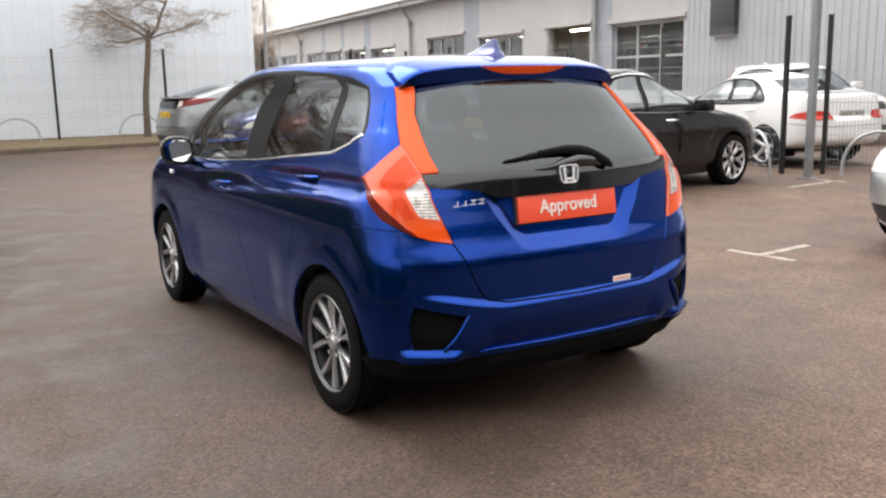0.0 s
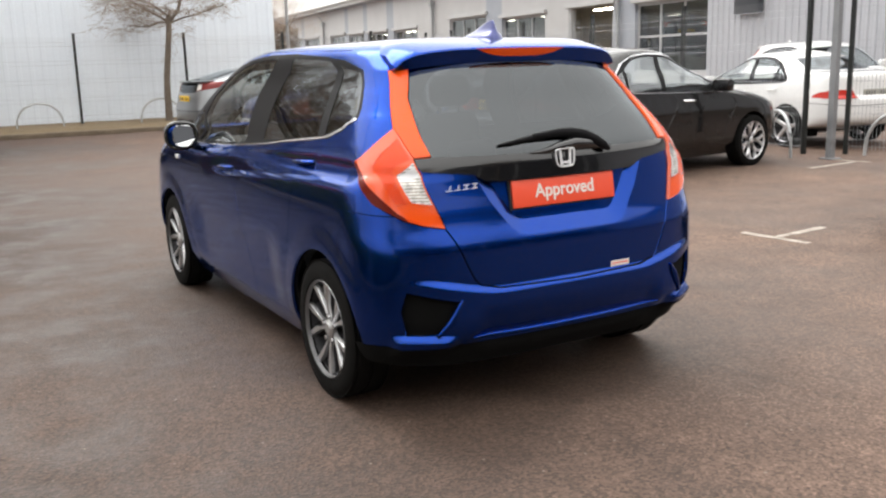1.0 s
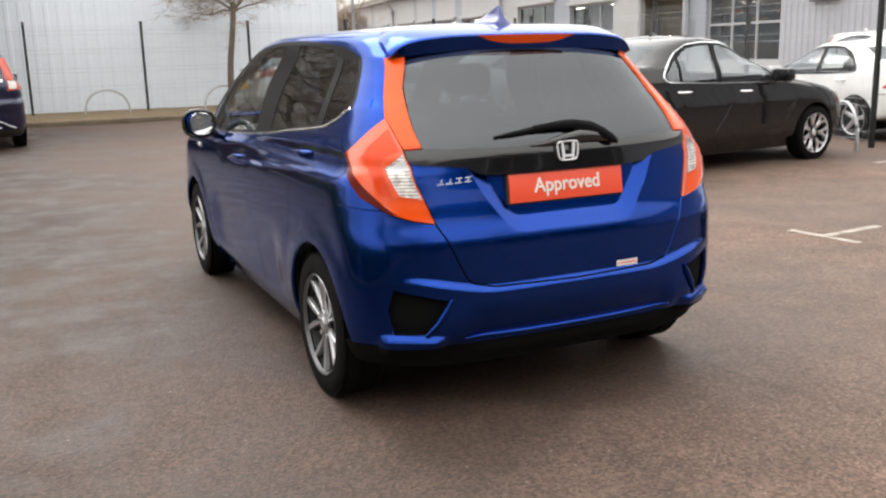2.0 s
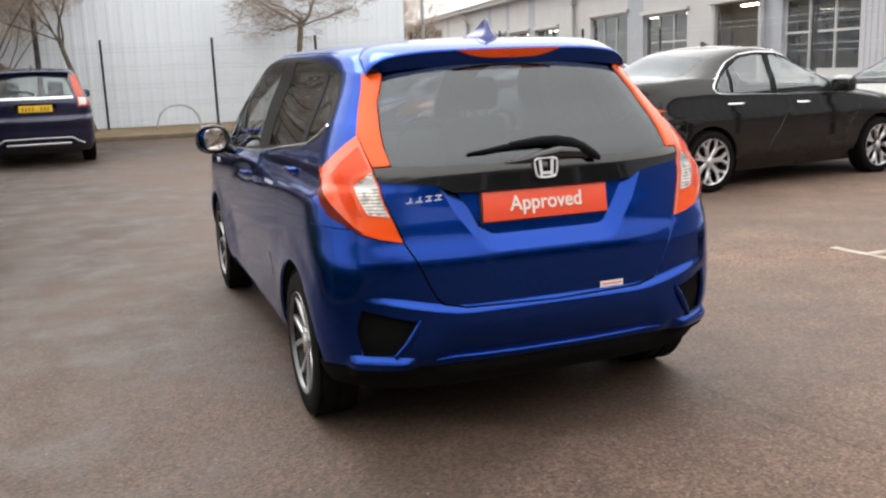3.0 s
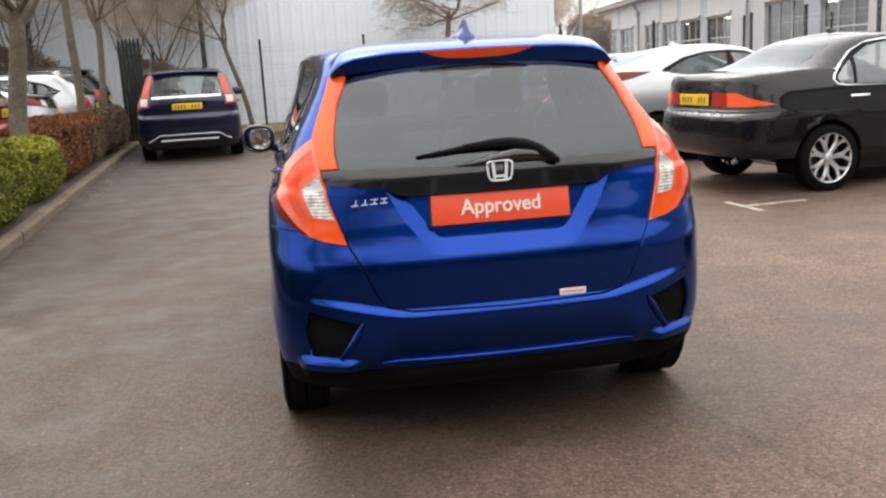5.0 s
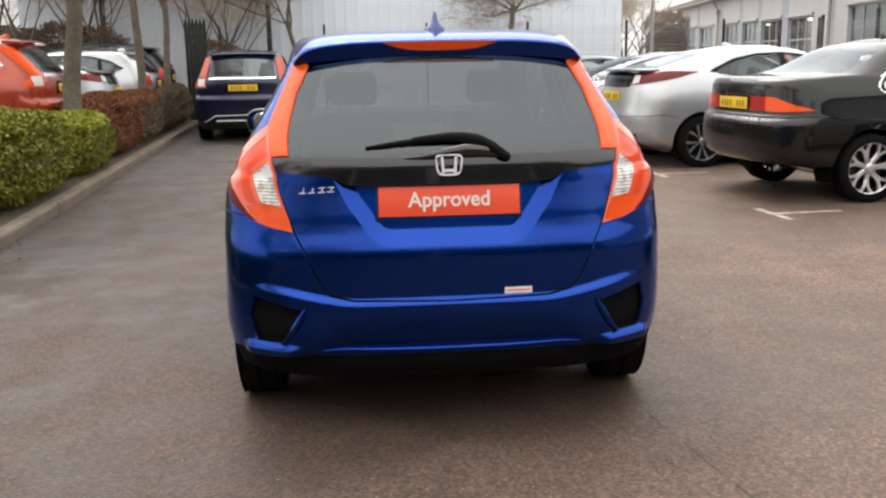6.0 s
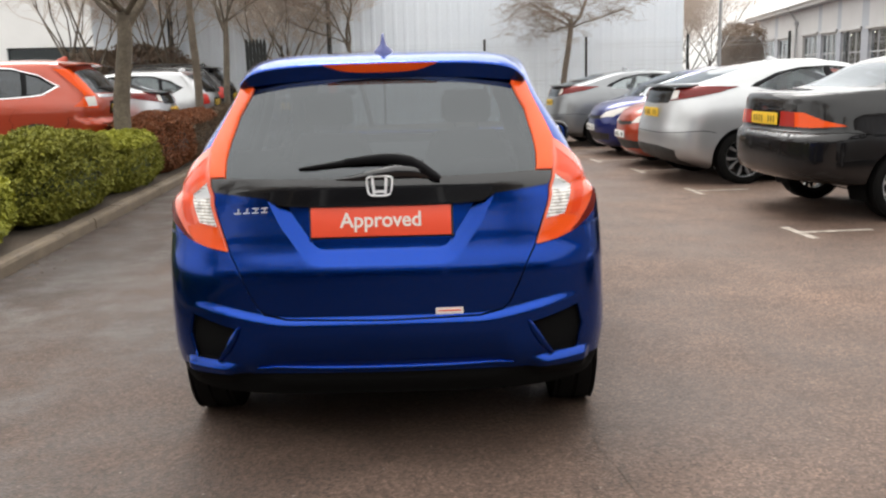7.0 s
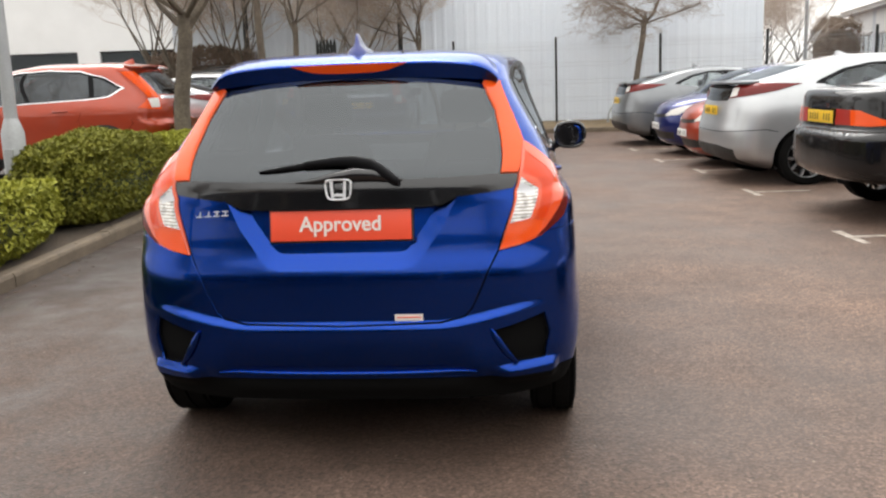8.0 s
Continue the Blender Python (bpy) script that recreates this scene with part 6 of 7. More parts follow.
# ---- buildings ----
M_CLAD = mottled("pale_grey_cladding", (0.7, 0.755, 0.82), (0.75, 0.8, 0.855), 0.6, 0.5, 0.02, 0.002, 20, grit=(0.97, 1.03))
M_RIBWALL = mottled("grey_ribbed_wall", (0.4, 0.41, 0.44), (0.46, 0.47, 0.5), 0.6, 0.5, 0.02, 0.002, 20, grit=(0.95, 1.03))
M_WHITEWALL = mottled("white_render", (0.74, 0.73, 0.71), (0.8, 0.79, 0.77), 0.7, 0.8, 0.1, 0.002, 30, grit=(0.94, 1.04))
M_FASCIA = mottled("off_white_fascia", (0.43, 0.425, 0.42), (0.5, 0.495, 0.49), 0.8, 0.55, 0.05, 0.002, 25, grit=(0.95, 1.04))
M_ROOF = mottled("light_metal_roof", (0.5, 0.5, 0.5), (0.6, 0.6, 0.6), 0.7, 0.4, 0.1, 0.002, 12, 0.4)
M_BLUEGREY = mottled("blue_grey_pier", (0.3, 0.32, 0.36), (0.36, 0.38, 0.42), 1.5, 0.55, 0.05, 0.002, 25, grit=(0.94, 1.04))
M_FRAME = mottled("grey_window_frame", (0.4, 0.41, 0.42), (0.5, 0.5, 0.5), 4, 0.5, 0.05, 0.001, 60)
M_INNER = mottled("cream_workshop_wall", (0.5, 0.46, 0.38), (0.6, 0.55, 0.46), 0.8, 0.85, 0.1, 0.003, 12)
M_PANE = glass("window_glass", (0.55, 0.58, 0.58), 1.5)
M_DARKBOX = material("dark_sign_box", (0.04, 0.043, 0.05), 0.45)


def ribbed_sheet(width, height, pitch, depth, z0=0.0):
    """Trapezoidal cladding in x, z, its ribs towards -y."""
    bm = bmesh.new()
    xs = []
    x = 0.0
    while x < width:
        xs += [(x, 0), (x + pitch * 0.55, 0), (x + pitch * 0.65, -depth), (x + pitch * 0.9, -depth)]
        x += pitch
    xs.append((width, 0))
    xs = [(min(a, width), b) for a, b in xs]
    low = [bm.verts.new((a, b, z0)) for a, b in xs]
    high = [bm.verts.new((a, b, z0 + height)) for a, b in xs]
    for k in range(len(xs) - 1):
        if xs[k + 1][0] - xs[k][0] > 1e-5:
            bm.faces.new((low[k], low[k + 1], high[k + 1], high[k]))
    return bm


def warehouse():
    """The tall pale shed behind the fence, its corner standing at x 6.85."""
    b = thing("warehouse", "tall pale grey warehouse clad in ribbed metal sheet", "building", pose(0, 22.45, 0), kind="structure")
    n, w = 6, 2.7
    sheet = bm_mesh("cladding_sheet", ribbed_sheet(w - 0.003, 8.9, 0.3, 0.012, 0.15), M_CLAD)
    for k in range(n):
        part("cladding_sheet", sheet, b, "", pose(6.85 - w * (k + 1), -0.002 * (k % 2), 0))
    part("plinth", box_mesh("plinth", w * n + 0.02, 0.2, 0.16, M_RIBWALL, pose(6.85 - w * n / 2, 0.08, 0)), b)
    part("corner_flashing", box_mesh("corner_flashing", 0.16, 0.16, 9.1, M_CLAD, pose(6.84, 0.05, 0), 0.01), b)
    part("core", box_mesh("core", w * n - 0.1, 30, 8.9, M_CLAD, pose(6.85 - w * n / 2, 15.06, 0)), b)
    part("eaves_gutter", box_mesh("eaves_gutter", w * n + 0.2, 0.18, 0.16, M_FASCIA, pose(6.85 - w * n / 2, -0.1, 9.02), 0.02), b)
    part("roof", box_mesh("roof", w * n + 0.1, 30.2, 0.12, M_ROOF, pose(6.85 - w * n / 2, 15, 9.19)), b)


warehouse()


def workshop():
    """The long low workshop: x runs along the facade, -y looks to the car park."""
    turn = 262.03
    b = thing("workshop_building", "long low workshop with white walls, glazed bays and downpipes", "building", pose(17, 6, 0, 0, 0, turn), kind="structure")
    head, eave = 3.3, 5.15
    s0, s1 = -22.0, 70.0
    # openings along the facade: start, end, sill, head, kind
    holes = [(11.3, 15.1, 0.9, 3.15, "window"), (16.4, 19.5, 0.0, 3.25, "open"), (21.4, 25.3, 0.9, 3.2, "window"), (26.9, 31.2, 0.0, 3.45, "shutter"), (35.8, 39.6, 0.9, 3.25, "window"),
             (40.8, 44.6, 0.9, 3.3, "window"), (45.4, 48.8, 0.9, 3.35, "window"), (49.6, 53.4, 0.9, 3.4, "window"), (56.5, 61.0, 0.9, 3.45, "window"), (62.0, 67.5, 0.9, 3.5, "window")]
    holes = [(-z, -a, c, d, e) for a, z, c, d, e in holes[::-1]]
    s0, s1 = -70.0, 22.0
    x = s0
    for a, z, sill, hd, kind in holes + [(s1, s1, 0, 0, "")]:
        if a > x:
            if a > 0:
                bm = ribbed_sheet(a - x, eave - 0.45, 0.25, 0.03, 0.45)
                part("ribbed_wall", bm_mesh("ribbed_wall", bm, M_RIBWALL), b, "grey ribbed wall sheet", pose(x, -0.02, 0))
                part("wall_base", box_mesh("wall_base", a - x, 0.3, 0.45, M_KERB, pose((x + a) / 2, 0.13, 0)), b)
                part("wall_pier", box_mesh("wall_pier", a - x, 0.24, eave, M_FASCIA, pose((x + a) / 2, 0.14, 0)), b)
            else:
                part("wall_pier", box_mesh("wall_pier", a - x, 0.3, eave, M_FASCIA if a - x > 1.6 else M_BLUEGREY, pose((x + a) / 2, 0.15, 0)), b, "blue-grey pier between bays")
        if kind:
            w = z - a
            if sill > 0:
                part("sill_wall", box_mesh("sill_wall", w, 0.3, sill, M_FASCIA, pose((a + z) / 2, 0.15, 0)), b)
            part("lintel", box_mesh("lintel", w, 0.3, eave - hd, M_FASCIA, pose((a + z) / 2, 0.15, hd)), b)
            part("lintel_trim", box_mesh("lintel_trim", w + 0.3, 0.12, 0.14, M_FASCIA, pose((a + z) / 2, -0.06, hd + 0.02), 0.01), b)
            if kind in ("window", "shutter"):
                win = part("window", box_mesh("window", w, 0.1, 0.09, M_FRAME, pose((a + z) / 2, 0.15, hd - 0.09)), b, "grey framed glazing")
                part("window_sill", box_mesh("window_sill", w, 0.16, 0.07, M_FRAME, pose((a + z) / 2, 0.12, sill)), win)
                cols, rows_ = (3, 1) if kind == "shutter" else (3, 2)
                for k in range(cols + 1):
                    part("mullion", box_mesh("mullion", 0.07, 0.08, hd - sill, M_FRAME, pose(a + 0.035 + (w - 0.07) * k / cols, 0.15, sill)), win)
                for k in range(1, rows_):
                    part("transom", box_mesh("transom", w, 0.07, 0.07, M_FRAME, pose((a + z) / 2, 0.153, sill + (hd - sill) * k / rows_)), win)
                for k in range(cols):
                    part("pane", box_mesh("pane", (w - 0.07) / cols - 0.05, 0.008, hd - sill - 0.1, M_PANE, pose(a + 0.035 + (w - 0.07) * (k + 0.5) / cols, 0.16, sill + 0.04)), win)
            else:
                part("door_frame", box_mesh("door_frame", 0.12, 0.2, hd, M_FRAME, pose(a + 0.06, 0.12, 0)), b)
                part("door_frame", box_mesh("door_frame", 0.12, 0.2, hd, M_FRAME, pose(z - 0.06, 0.12, 0)), b)
        x = z
    # inside: back wall, end walls, floor and strip lights
    part("back_wall", box_mesh("back_wall", s1 - s0, 0.2, eave, M_INNER, pose((s0 + s1) / 2, 9.0, 0)), b)
    for s in (s0, -33.6, -55.5, s1):
        part("cross_wall", box_mesh("cross_wall", 0.2, 8.7, eave, M_INNER, pose(s, 4.65, 0)), b)
    part("workshop_floor", box_mesh("workshop_floor", s1 - s0, 8.6, 0.02, M_KERB, pose((s0 + s1) / 2, 4.6, 0)), b)
    lamp_mat = material("tube_lamp", (0.9, 0.88, 0.8), 0.5)
    bsdf(lamp_mat).inputs["Emission Color"].default_value = (1.0, 0.9, 0.72, 1)
    bsdf(lamp_mat).inputs["Emission Strength"].default_value = 22.0
    for k in range(12):
        part("strip_light", box_mesh("strip_light", 1.6, 0.16, 0.06, lamp_mat, pose(-12.5 - 4.6 * k, 3.0, 3.35)), b, "lit tube lamp")
    # roof, fascia, gutter and downpipes
    part("fascia", box_mesh("fascia", s1 - s0 + 0.8, 0.12, 0.34, M_FASCIA, pose((s0 + s1) / 2, -0.62, eave), 0.01), b)
    part("soffit", box_mesh("soffit", s1 - s0 + 0.6, 0.72, 0.05, M_BLUEGREY, pose((s0 + s1) / 2, -0.2, eave - 0.02)), b)
    bm = bmesh.new()
    loft(bm, [[(xx, -0.75, eave + 0.3), (xx, 4.6, eave + 1.0), (xx, 9.4, eave + 0.3), (xx, 9.4, eave + 0.2), (xx, 4.6, eave + 0.9), (xx, -0.75, eave + 0.22)] for xx in (s0 - 0.3, s1 + 0.4)])
    part("roof", bm_mesh("roof", bm, M_ROOF), b, "pale metal roof")
    part("gutter", tube_mesh("gutter", [(s0, -0.76, eave + 0.27), (s1 + 0.4, -0.76, eave + 0.27)], 0.075, M_FASCIA, 8), b)
    for s in (-16.0, -33.2, -54.8):
        p = part("downpipe", tube_mesh("downpipe", [(s, -0.72, eave + 0.2), (s, -0.3, eave - 0.45), (s, -0.12, eave - 0.7), (s, -0.12, 0.1)], 0.075, M_GALV, 10), b, "grey downpipe")
        part("hopper", box_mesh("hopper", 0.3, 0.24, 0.24, M_GALV, pose(s, -0.16, eave - 0.95), 0.02), p)
    # dark sign box on the ribbed wall
    part("sign_box", rounded_box("sign_box", 1.0, 0.18, 1.5, M_DARKBOX, 0.02, pose(-9.4, -0.14, 2.5)), b, "plain dark box on the wall")
    # a car up on a lift in the open bay
    return b


workshop()
build_car("coupe_hatchback", "dark hatchback raised on a lift inside the workshop", COUPE_HATCH, M_CHARCOAL, pose(20.0, 19.5, 1.35, 0, 0, -40), "five", group="workshop cars")
bm = bmesh.new()
for s in (-1, 1):
    box(bm, 0.3, 0.3, 3.0, pose(s * 1.3, 2.0, 0), 0.02)
    box(bm, 1.2, 0.12, 0.12, pose(s * 0.75, 1.4, 1.42, 0, 0, s * 12))
    box(bm, 1.2, 0.12, 0.12, pose(s * 0.75, 2.7, 1.42, 0, 0, -s * 12))
thing_mesh("car_lift", bm_mesh("car_lift", bm, M_BLUEGREY), "grey two-post car lift holding a raised car", "car lift", pose(20.0, 19.5, 0.02, 0, 0, -40))


def white_building():
    b = thing("office_building", "white rendered building with a band of dark windows", "building", pose(-34, 40, 0, 0, 0, 8), kind="structure")
    w, h = 46.0, 9.0
    part("lower_wall", box_mesh("lower_wall", w, 0.4, 2.3, M_WHITEWALL, pose(0, 0, 0)), b)
    part("upper_wall", box_mesh("upper_wall", w, 0.4, h - 3.35, M_WHITEWALL, pose(0, 0, 3.35)), b)
    dark = material("dim_room", (0.03, 0.03, 0.032), 0.8)
    n = 9
    for k in range(n):
        x = -w / 2 + w * (k + 0.5) / n
        part("pier", box_mesh("pier", 1.1, 0.4, 1.05, M_WHITEWALL, pose(-w / 2 + w * k / n, 0, 2.3)), b)
        win = part("window", box_mesh("window", w / n - 1.1, 0.02, 1.05, M_PANE, pose(x, 0.05, 2.3)), b, "dark window strip")
        part("window_frame", box_mesh("window_frame", w / n - 1.1, 0.08, 0.07, M_BLACKPLASTIC, pose(x, 0.0, 3.28)), win)
    part("rooms", box_mesh("rooms", w, 8, h - 0.2, dark, pose(0, 4.4, 0)), b)
    part("parapet", box_mesh("parapet", w + 0.3, 0.6, 0.2, M_FASCIA, pose(0, 0, h)), b)
    part("roof", box_mesh("roof", w, 8.6, 0.1, M_ROOF, pose(0, 4.4, h - 0.15)), b)


white_building()


# lamp columns and the grey steel column
def lamp_column(x, y, high, base_r, label, mat, arm=0.0, turn=0.0):
    col = thing("lamp_column", label, "lamp post", pose(x, y, 0, 0, 0, turn), "lamp columns")
    part("base", lathe("base", [(0.0, base_r * 1.0), (0.0, base_r * 1.75), (1.05, base_r * 1.7), (1.18, base_r * 1.05), (1.18, base_r * 0.9)], mat, 20, "z"), col)
    part("shaft", tube_mesh("shaft", [(0, 0, 1.1), (0, 0, high * 0.6), (0, 0, high)], [base_r, base_r * 0.8, base_r * 0.6], mat, 12), col)
    part("access_door", box_mesh("access_door", 0.09, 0.02, 0.5, mat, pose(0, -base_r * 1.72, 0.4), 0.005), col)
    if arm:
        part("lantern", rounded_box("lantern", 0.3, arm, 0.14, mat, 0.05, pose(0, -arm / 2, high)), col)
    return col


lamp_column(-4.2, 5.15, 7.0, 0.062, "galvanised grey lamp column in the planting bed", M_GALV, 0.7)
lamp_column(-2.78, 21.95, 8.0, 0.07, "thin dark lamp column behind the fence", M_POST, 0.7)
lamp_column(-7.05, 21.9, 8.0, 0.08, "thin dark lamp column among the trees", M_POST, 0.7)
lamp_column(10.2, 30.0, 7.0, 0.07, "grey lamp column beside the warehouse", M_GALV, 0.7)
M_COLUMN = mottled("weathered_galvanised_steel", (0.2, 0.205, 0.215), (0.27, 0.275, 0.285), 3, 0.5, 0.06, 0.002, 50, 0.4, grit=(0.92, 1.05))
col = thing("steel_column", "square galvanised steel column beside the mesh fence", "post", pose(8.34, 5.1, 0))
part("shaft", box_mesh("shaft", 0.09, 0.09, 5.2, M_COLUMN, None, 0.01), col)
part("base_plate", box_mesh("base_plate", 0.2, 0.2, 0.02, M_COLUMN, None, 0.004), col)
part("floodlight", rounded_box("floodlight", 0.34, 0.16, 0.26, M_GALV, 0.03, pose(0, -0.18, 2.62)), col, "small grey floodlight")

# added dark building behind the camera, unseen; it darkens the car's reflections
backdrop = thing("backdrop_building", "low showroom with dark glazing across the car park", "building", pose(3, -15, 0, 0, 0, 178), kind="structure")
part("wall", box_mesh("wall", 44, 6, 4.9, mottled("dark_backdrop_wall", (0.2, 0.2, 0.21), (0.27, 0.27, 0.27), 0.6, 0.6, 0.1, 0.003, 15), pose(0, 3.2, 0)), backdrop)
for k in range(11):
    part("window", box_mesh("window", 3.6, 0.06, 3.4, M_GLOSSBLACK, pose(-20 + 4 * k, 0.14, 0.4)), backdrop, "dark showroom glazing")
    part("mullion", box_mesh("mullion", 0.14, 0.12, 3.6, M_FRAME, pose(-22 + 4 * k, 0.1, 0.3)), backdrop)
part("fascia", box_mesh("fascia", 44.4, 0.5, 1.1, M_DARKBOX, pose(0, 0.1, 3.95)), backdrop)

# dark palisade where the hedge row ends
pal = thing("palisade_fence", "tall dark palisade fence at the end of the bed", "fence", pose(-4.42, 19.05, 0, 0, 0, -8), kind="structure")
bm = bmesh.new()
prism(bm, [(-0.04, 0), (0.04, 0), (0.04, 2.25), (0.014, 2.4), (0.0, 2.34), (-0.014, 2.4), (-0.04, 2.25)], 0.014)
pale = bm_mesh("pale", bm, M_POST)
for k in range(6):
    part("pale", pale, pal, "", pose(0.088 * k, 0, 0.05))
for z in (0.45, 2.0):
    part("rail", box_mesh("rail", 0.54, 0.05, 0.06, M_POST, pose(0.22, 0.035, z)), pal)

# ---- hedges and trees ----
def leaf_material(name, c1, c2, c3):
    m = material(name, c1, 0.65)
    bsdf(m).inputs["Specular IOR Level"].default_value = 0.22
    geo = node(m, "ShaderNodeNewGeometry")
    col = ramp_of(m, geo.outputs["Random Per Island"], [(0.0, c1), (0.5, c2), (1.0, c3)])
    # sprays of younger and older leaves, a hand's width across
    spray = ramp_of(m, noise_of(m, place(m), 8.0, 3.0), [(0.3, c1), (0.5, c2), (0.7, c3)])
    link(m, mix_of(m, 0.55, col, spray), bsdf(m).inputs["Base Color"])
    return m


M_LEAF = leaf_material("green_leaves", (0.098, 0.106, 0.015), (0.17, 0.17, 0.022), (0.228, 0.215, 0.028))
M_LEAFTIP = leaf_material("yellow_green_leaves", (0.17, 0.185, 0.022), (0.265, 0.27, 0.034), (0.35, 0.34, 0.042))
M_REDLEAF = leaf_material("red_brown_leaves", (0.1, 0.045, 0.02), (0.17, 0.065, 0.028), (0.26, 0.09, 0.035))
M_BROWNLEAF = leaf_material("brown_leaves", (0.07, 0.047, 0.03), (0.13, 0.09, 0.058), (0.18, 0.13, 0.085))
M_DRYTWIG = leaf_material("dry_twig_tips", (0.13, 0.092, 0.066), (0.18, 0.13, 0.095), (0.24, 0.18, 0.135))
M_TWIG = mottled("twig_bark", (0.2, 0.155, 0.118), (0.32, 0.255, 0.2), 9, 0.9, 0.4, 0.004, 60)
M_PALETWIG = mottled("pale_twig_bark", (0.42, 0.34, 0.275), (0.56, 0.47, 0.39), 9, 0.9, 0.4, 0.004, 60)
M_BARK = mottled("grey_brown_bark", (0.085, 0.068, 0.05), (0.17, 0.14, 0.105), 6, 0.9, 0.8, 0.012, 34)
M_DARKBARK = mottled("dark_bark", (0.1, 0.078, 0.06), (0.16, 0.128, 0.1), 6, 0.9, 0.6, 0.01, 34)


# darker copy of each leaf colour, painted as the shade inside a bush
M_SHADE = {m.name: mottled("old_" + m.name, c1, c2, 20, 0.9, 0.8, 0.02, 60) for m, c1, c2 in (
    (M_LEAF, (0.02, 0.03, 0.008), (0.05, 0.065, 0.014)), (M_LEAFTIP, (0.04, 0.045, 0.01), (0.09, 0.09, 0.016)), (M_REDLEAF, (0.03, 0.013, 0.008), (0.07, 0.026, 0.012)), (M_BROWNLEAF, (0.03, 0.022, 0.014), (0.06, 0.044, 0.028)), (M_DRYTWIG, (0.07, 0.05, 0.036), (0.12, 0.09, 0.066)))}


def bush(name, label, category, x, y, z0, sx, sy, sz, leaves, tops, count, turn=0.0, leaf=0.03, seed=1):
    """A clipped bush: twigs inside, and a skin of small leaves with an uneven outline."""
    rng = random.Random(seed)
    b = thing(name, label, category, pose(x, y, z0, 0, 0, turn), "hedge bushes")

    def skin(a, e):
        # a rounded block, lumpy
        c, s = math.cos(a), math.sin(a)
        ce, se = math.cos(e), math.sin(e)
        p = Vector((sx / 2 * math.copysign(abs(c) ** 0.72, c) * abs(ce) ** 0.7, sy / 2 * math.copysign(abs(s) ** 0.72, s) * abs(ce) ** 0.7, sz * (0.5 + 0.5 * math.copysign(abs(se) ** 0.72, se))))
        lump = 1 + 0.12 * noise.noise(p * 2.3 + Vector((seed, 0, 0))) + 0.07 * noise.noise(p * 7 + Vector((0, seed, 0)))
        return Vector((p.x * lump, p.y * lump, p.z * (1 + (lump - 1) * 0.7)))

    bm = bmesh.new()
    for k in range(60):
        p = skin(rng.uniform(0, 2 * math.pi), rng.uniform(-0.2, 1.5)) * 0.93
        r0 = Vector((p.x * 0.45, p.y * 0.6, 0))
        mid = r0.lerp(p, 0.5) + Vector((rng.uniform(-0.05, 0.05), rng.uniform(-0.05, 0.05), 0.03))
        tube(bm, [r0, mid, p], [0.008, 0.006, 0.003], 4, False)
    part("twigs", bm_mesh("twigs", bm, M_TWIG), b)
    for which, mat, n in (("foliage", leaves, count), ("young_foliage", tops, count // 2)):
        verts, faces = [], []
        for k in range(n):
            e = rng.uniform(-1.2, 1.5) if which == "foliage" else rng.uniform(0.55, 1.55)
            p = skin(rng.uniform(0, 2 * math.pi), e)
            deep = 1 - abs(rng.gauss(0, 0.07)) if which == "foliage" else 1 + rng.uniform(-0.02, 0.05)
            p = Vector((p.x * deep, p.y * deep, p.z * (deep if p.z > 0.3 * sz else 1)))
            q = Euler((rng.uniform(-1.1, 1.1), rng.uniform(-1.1, 1.1), rng.uniform(0, 6.28))).to_matrix()
            L = leaf * rng.uniform(0.6, 1.25)
            i0 = len(verts)
            verts += [p + q @ Vector(c) for c in ((-L * 0.1, 0, 0), (L * 0.5, -L * 0.32, L * 0.1), (L * 1.1, 0, 0), (L * 0.5, L * 0.32, L * 0.1))]
            faces.append((i0, i0 + 1, i0 + 2, i0 + 3))
        tagged(part(which, mesh_of(which, verts, faces, mat, False), b), kind="stuff")
    # closed dark core: the shade inside the bush put into its colour
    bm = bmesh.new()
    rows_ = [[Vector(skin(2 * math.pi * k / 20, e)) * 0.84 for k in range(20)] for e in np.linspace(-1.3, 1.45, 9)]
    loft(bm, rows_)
    part("shade_core", bm_mesh("shade_core", bm, M_SHADE[leaves.name], True, 80), b)
    return b


def bed_x(y, off):
    return kerb_x(y) - off


for (name, label, y, ly, h, wid, off, lv, tp, n, sd) in (
        ("hedge_bush", "low yellow-green clipped hedge beside the kerb", 2.8, 3.9, 0.6, 0.98, 0.57, M_LEAFTIP, M_LEAFTIP, 7400, 3),
        ("hedge_bush", "low yellow-green clipped hedge beside the kerb", -0.9, 3.4, 0.5, 0.85, 0.62, M_LEAF, M_LEAFTIP, 3600, 4),
        ("hedge_bush", "rounded green clipped hedge beside the kerb", 6.15, 3.0, 0.84, 1.0, 0.57, M_LEAF, M_LEAF, 8600, 5),
        ("hedge_bush", "green clipped hedge with yellow young leaves", 8.55, 2.5, 0.68, 0.95, 0.56, M_LEAF, M_LEAFTIP, 5200, 6),
        ("shrub", "red-brown leafy shrub in the bed", 10.95, 2.8, 0.84, 0.98, 0.6, M_REDLEAF, M_REDLEAF, 5200, 7),
        ("shrub", "brown twiggy shrub in the bed", 13.2, 3.1, 0.82, 0.95, 0.6, M_BROWNLEAF, M_REDLEAF, 4200, 8),
        ("shrub", "brown twiggy shrub in the bed", 15.7, 3.2, 0.82, 0.95, 0.6, M_BROWNLEAF, M_BROWNLEAF, 3600, 9),
        ("shrub", "brown twiggy shrub in the bed", 17.95, 2.4, 0.84, 0.95, 0.6, M_BROWNLEAF, M_BROWNLEAF, 3000, 10)):
    bush(name, label, "hedge" if name == "hedge_bush" else "shrub", bed_x(y, off), y, 0.1, wid, ly, h, lv, tp, n * (5 if y < 9 else 6), 4.2, 0.037 if y < 9 else 0.033, sd)


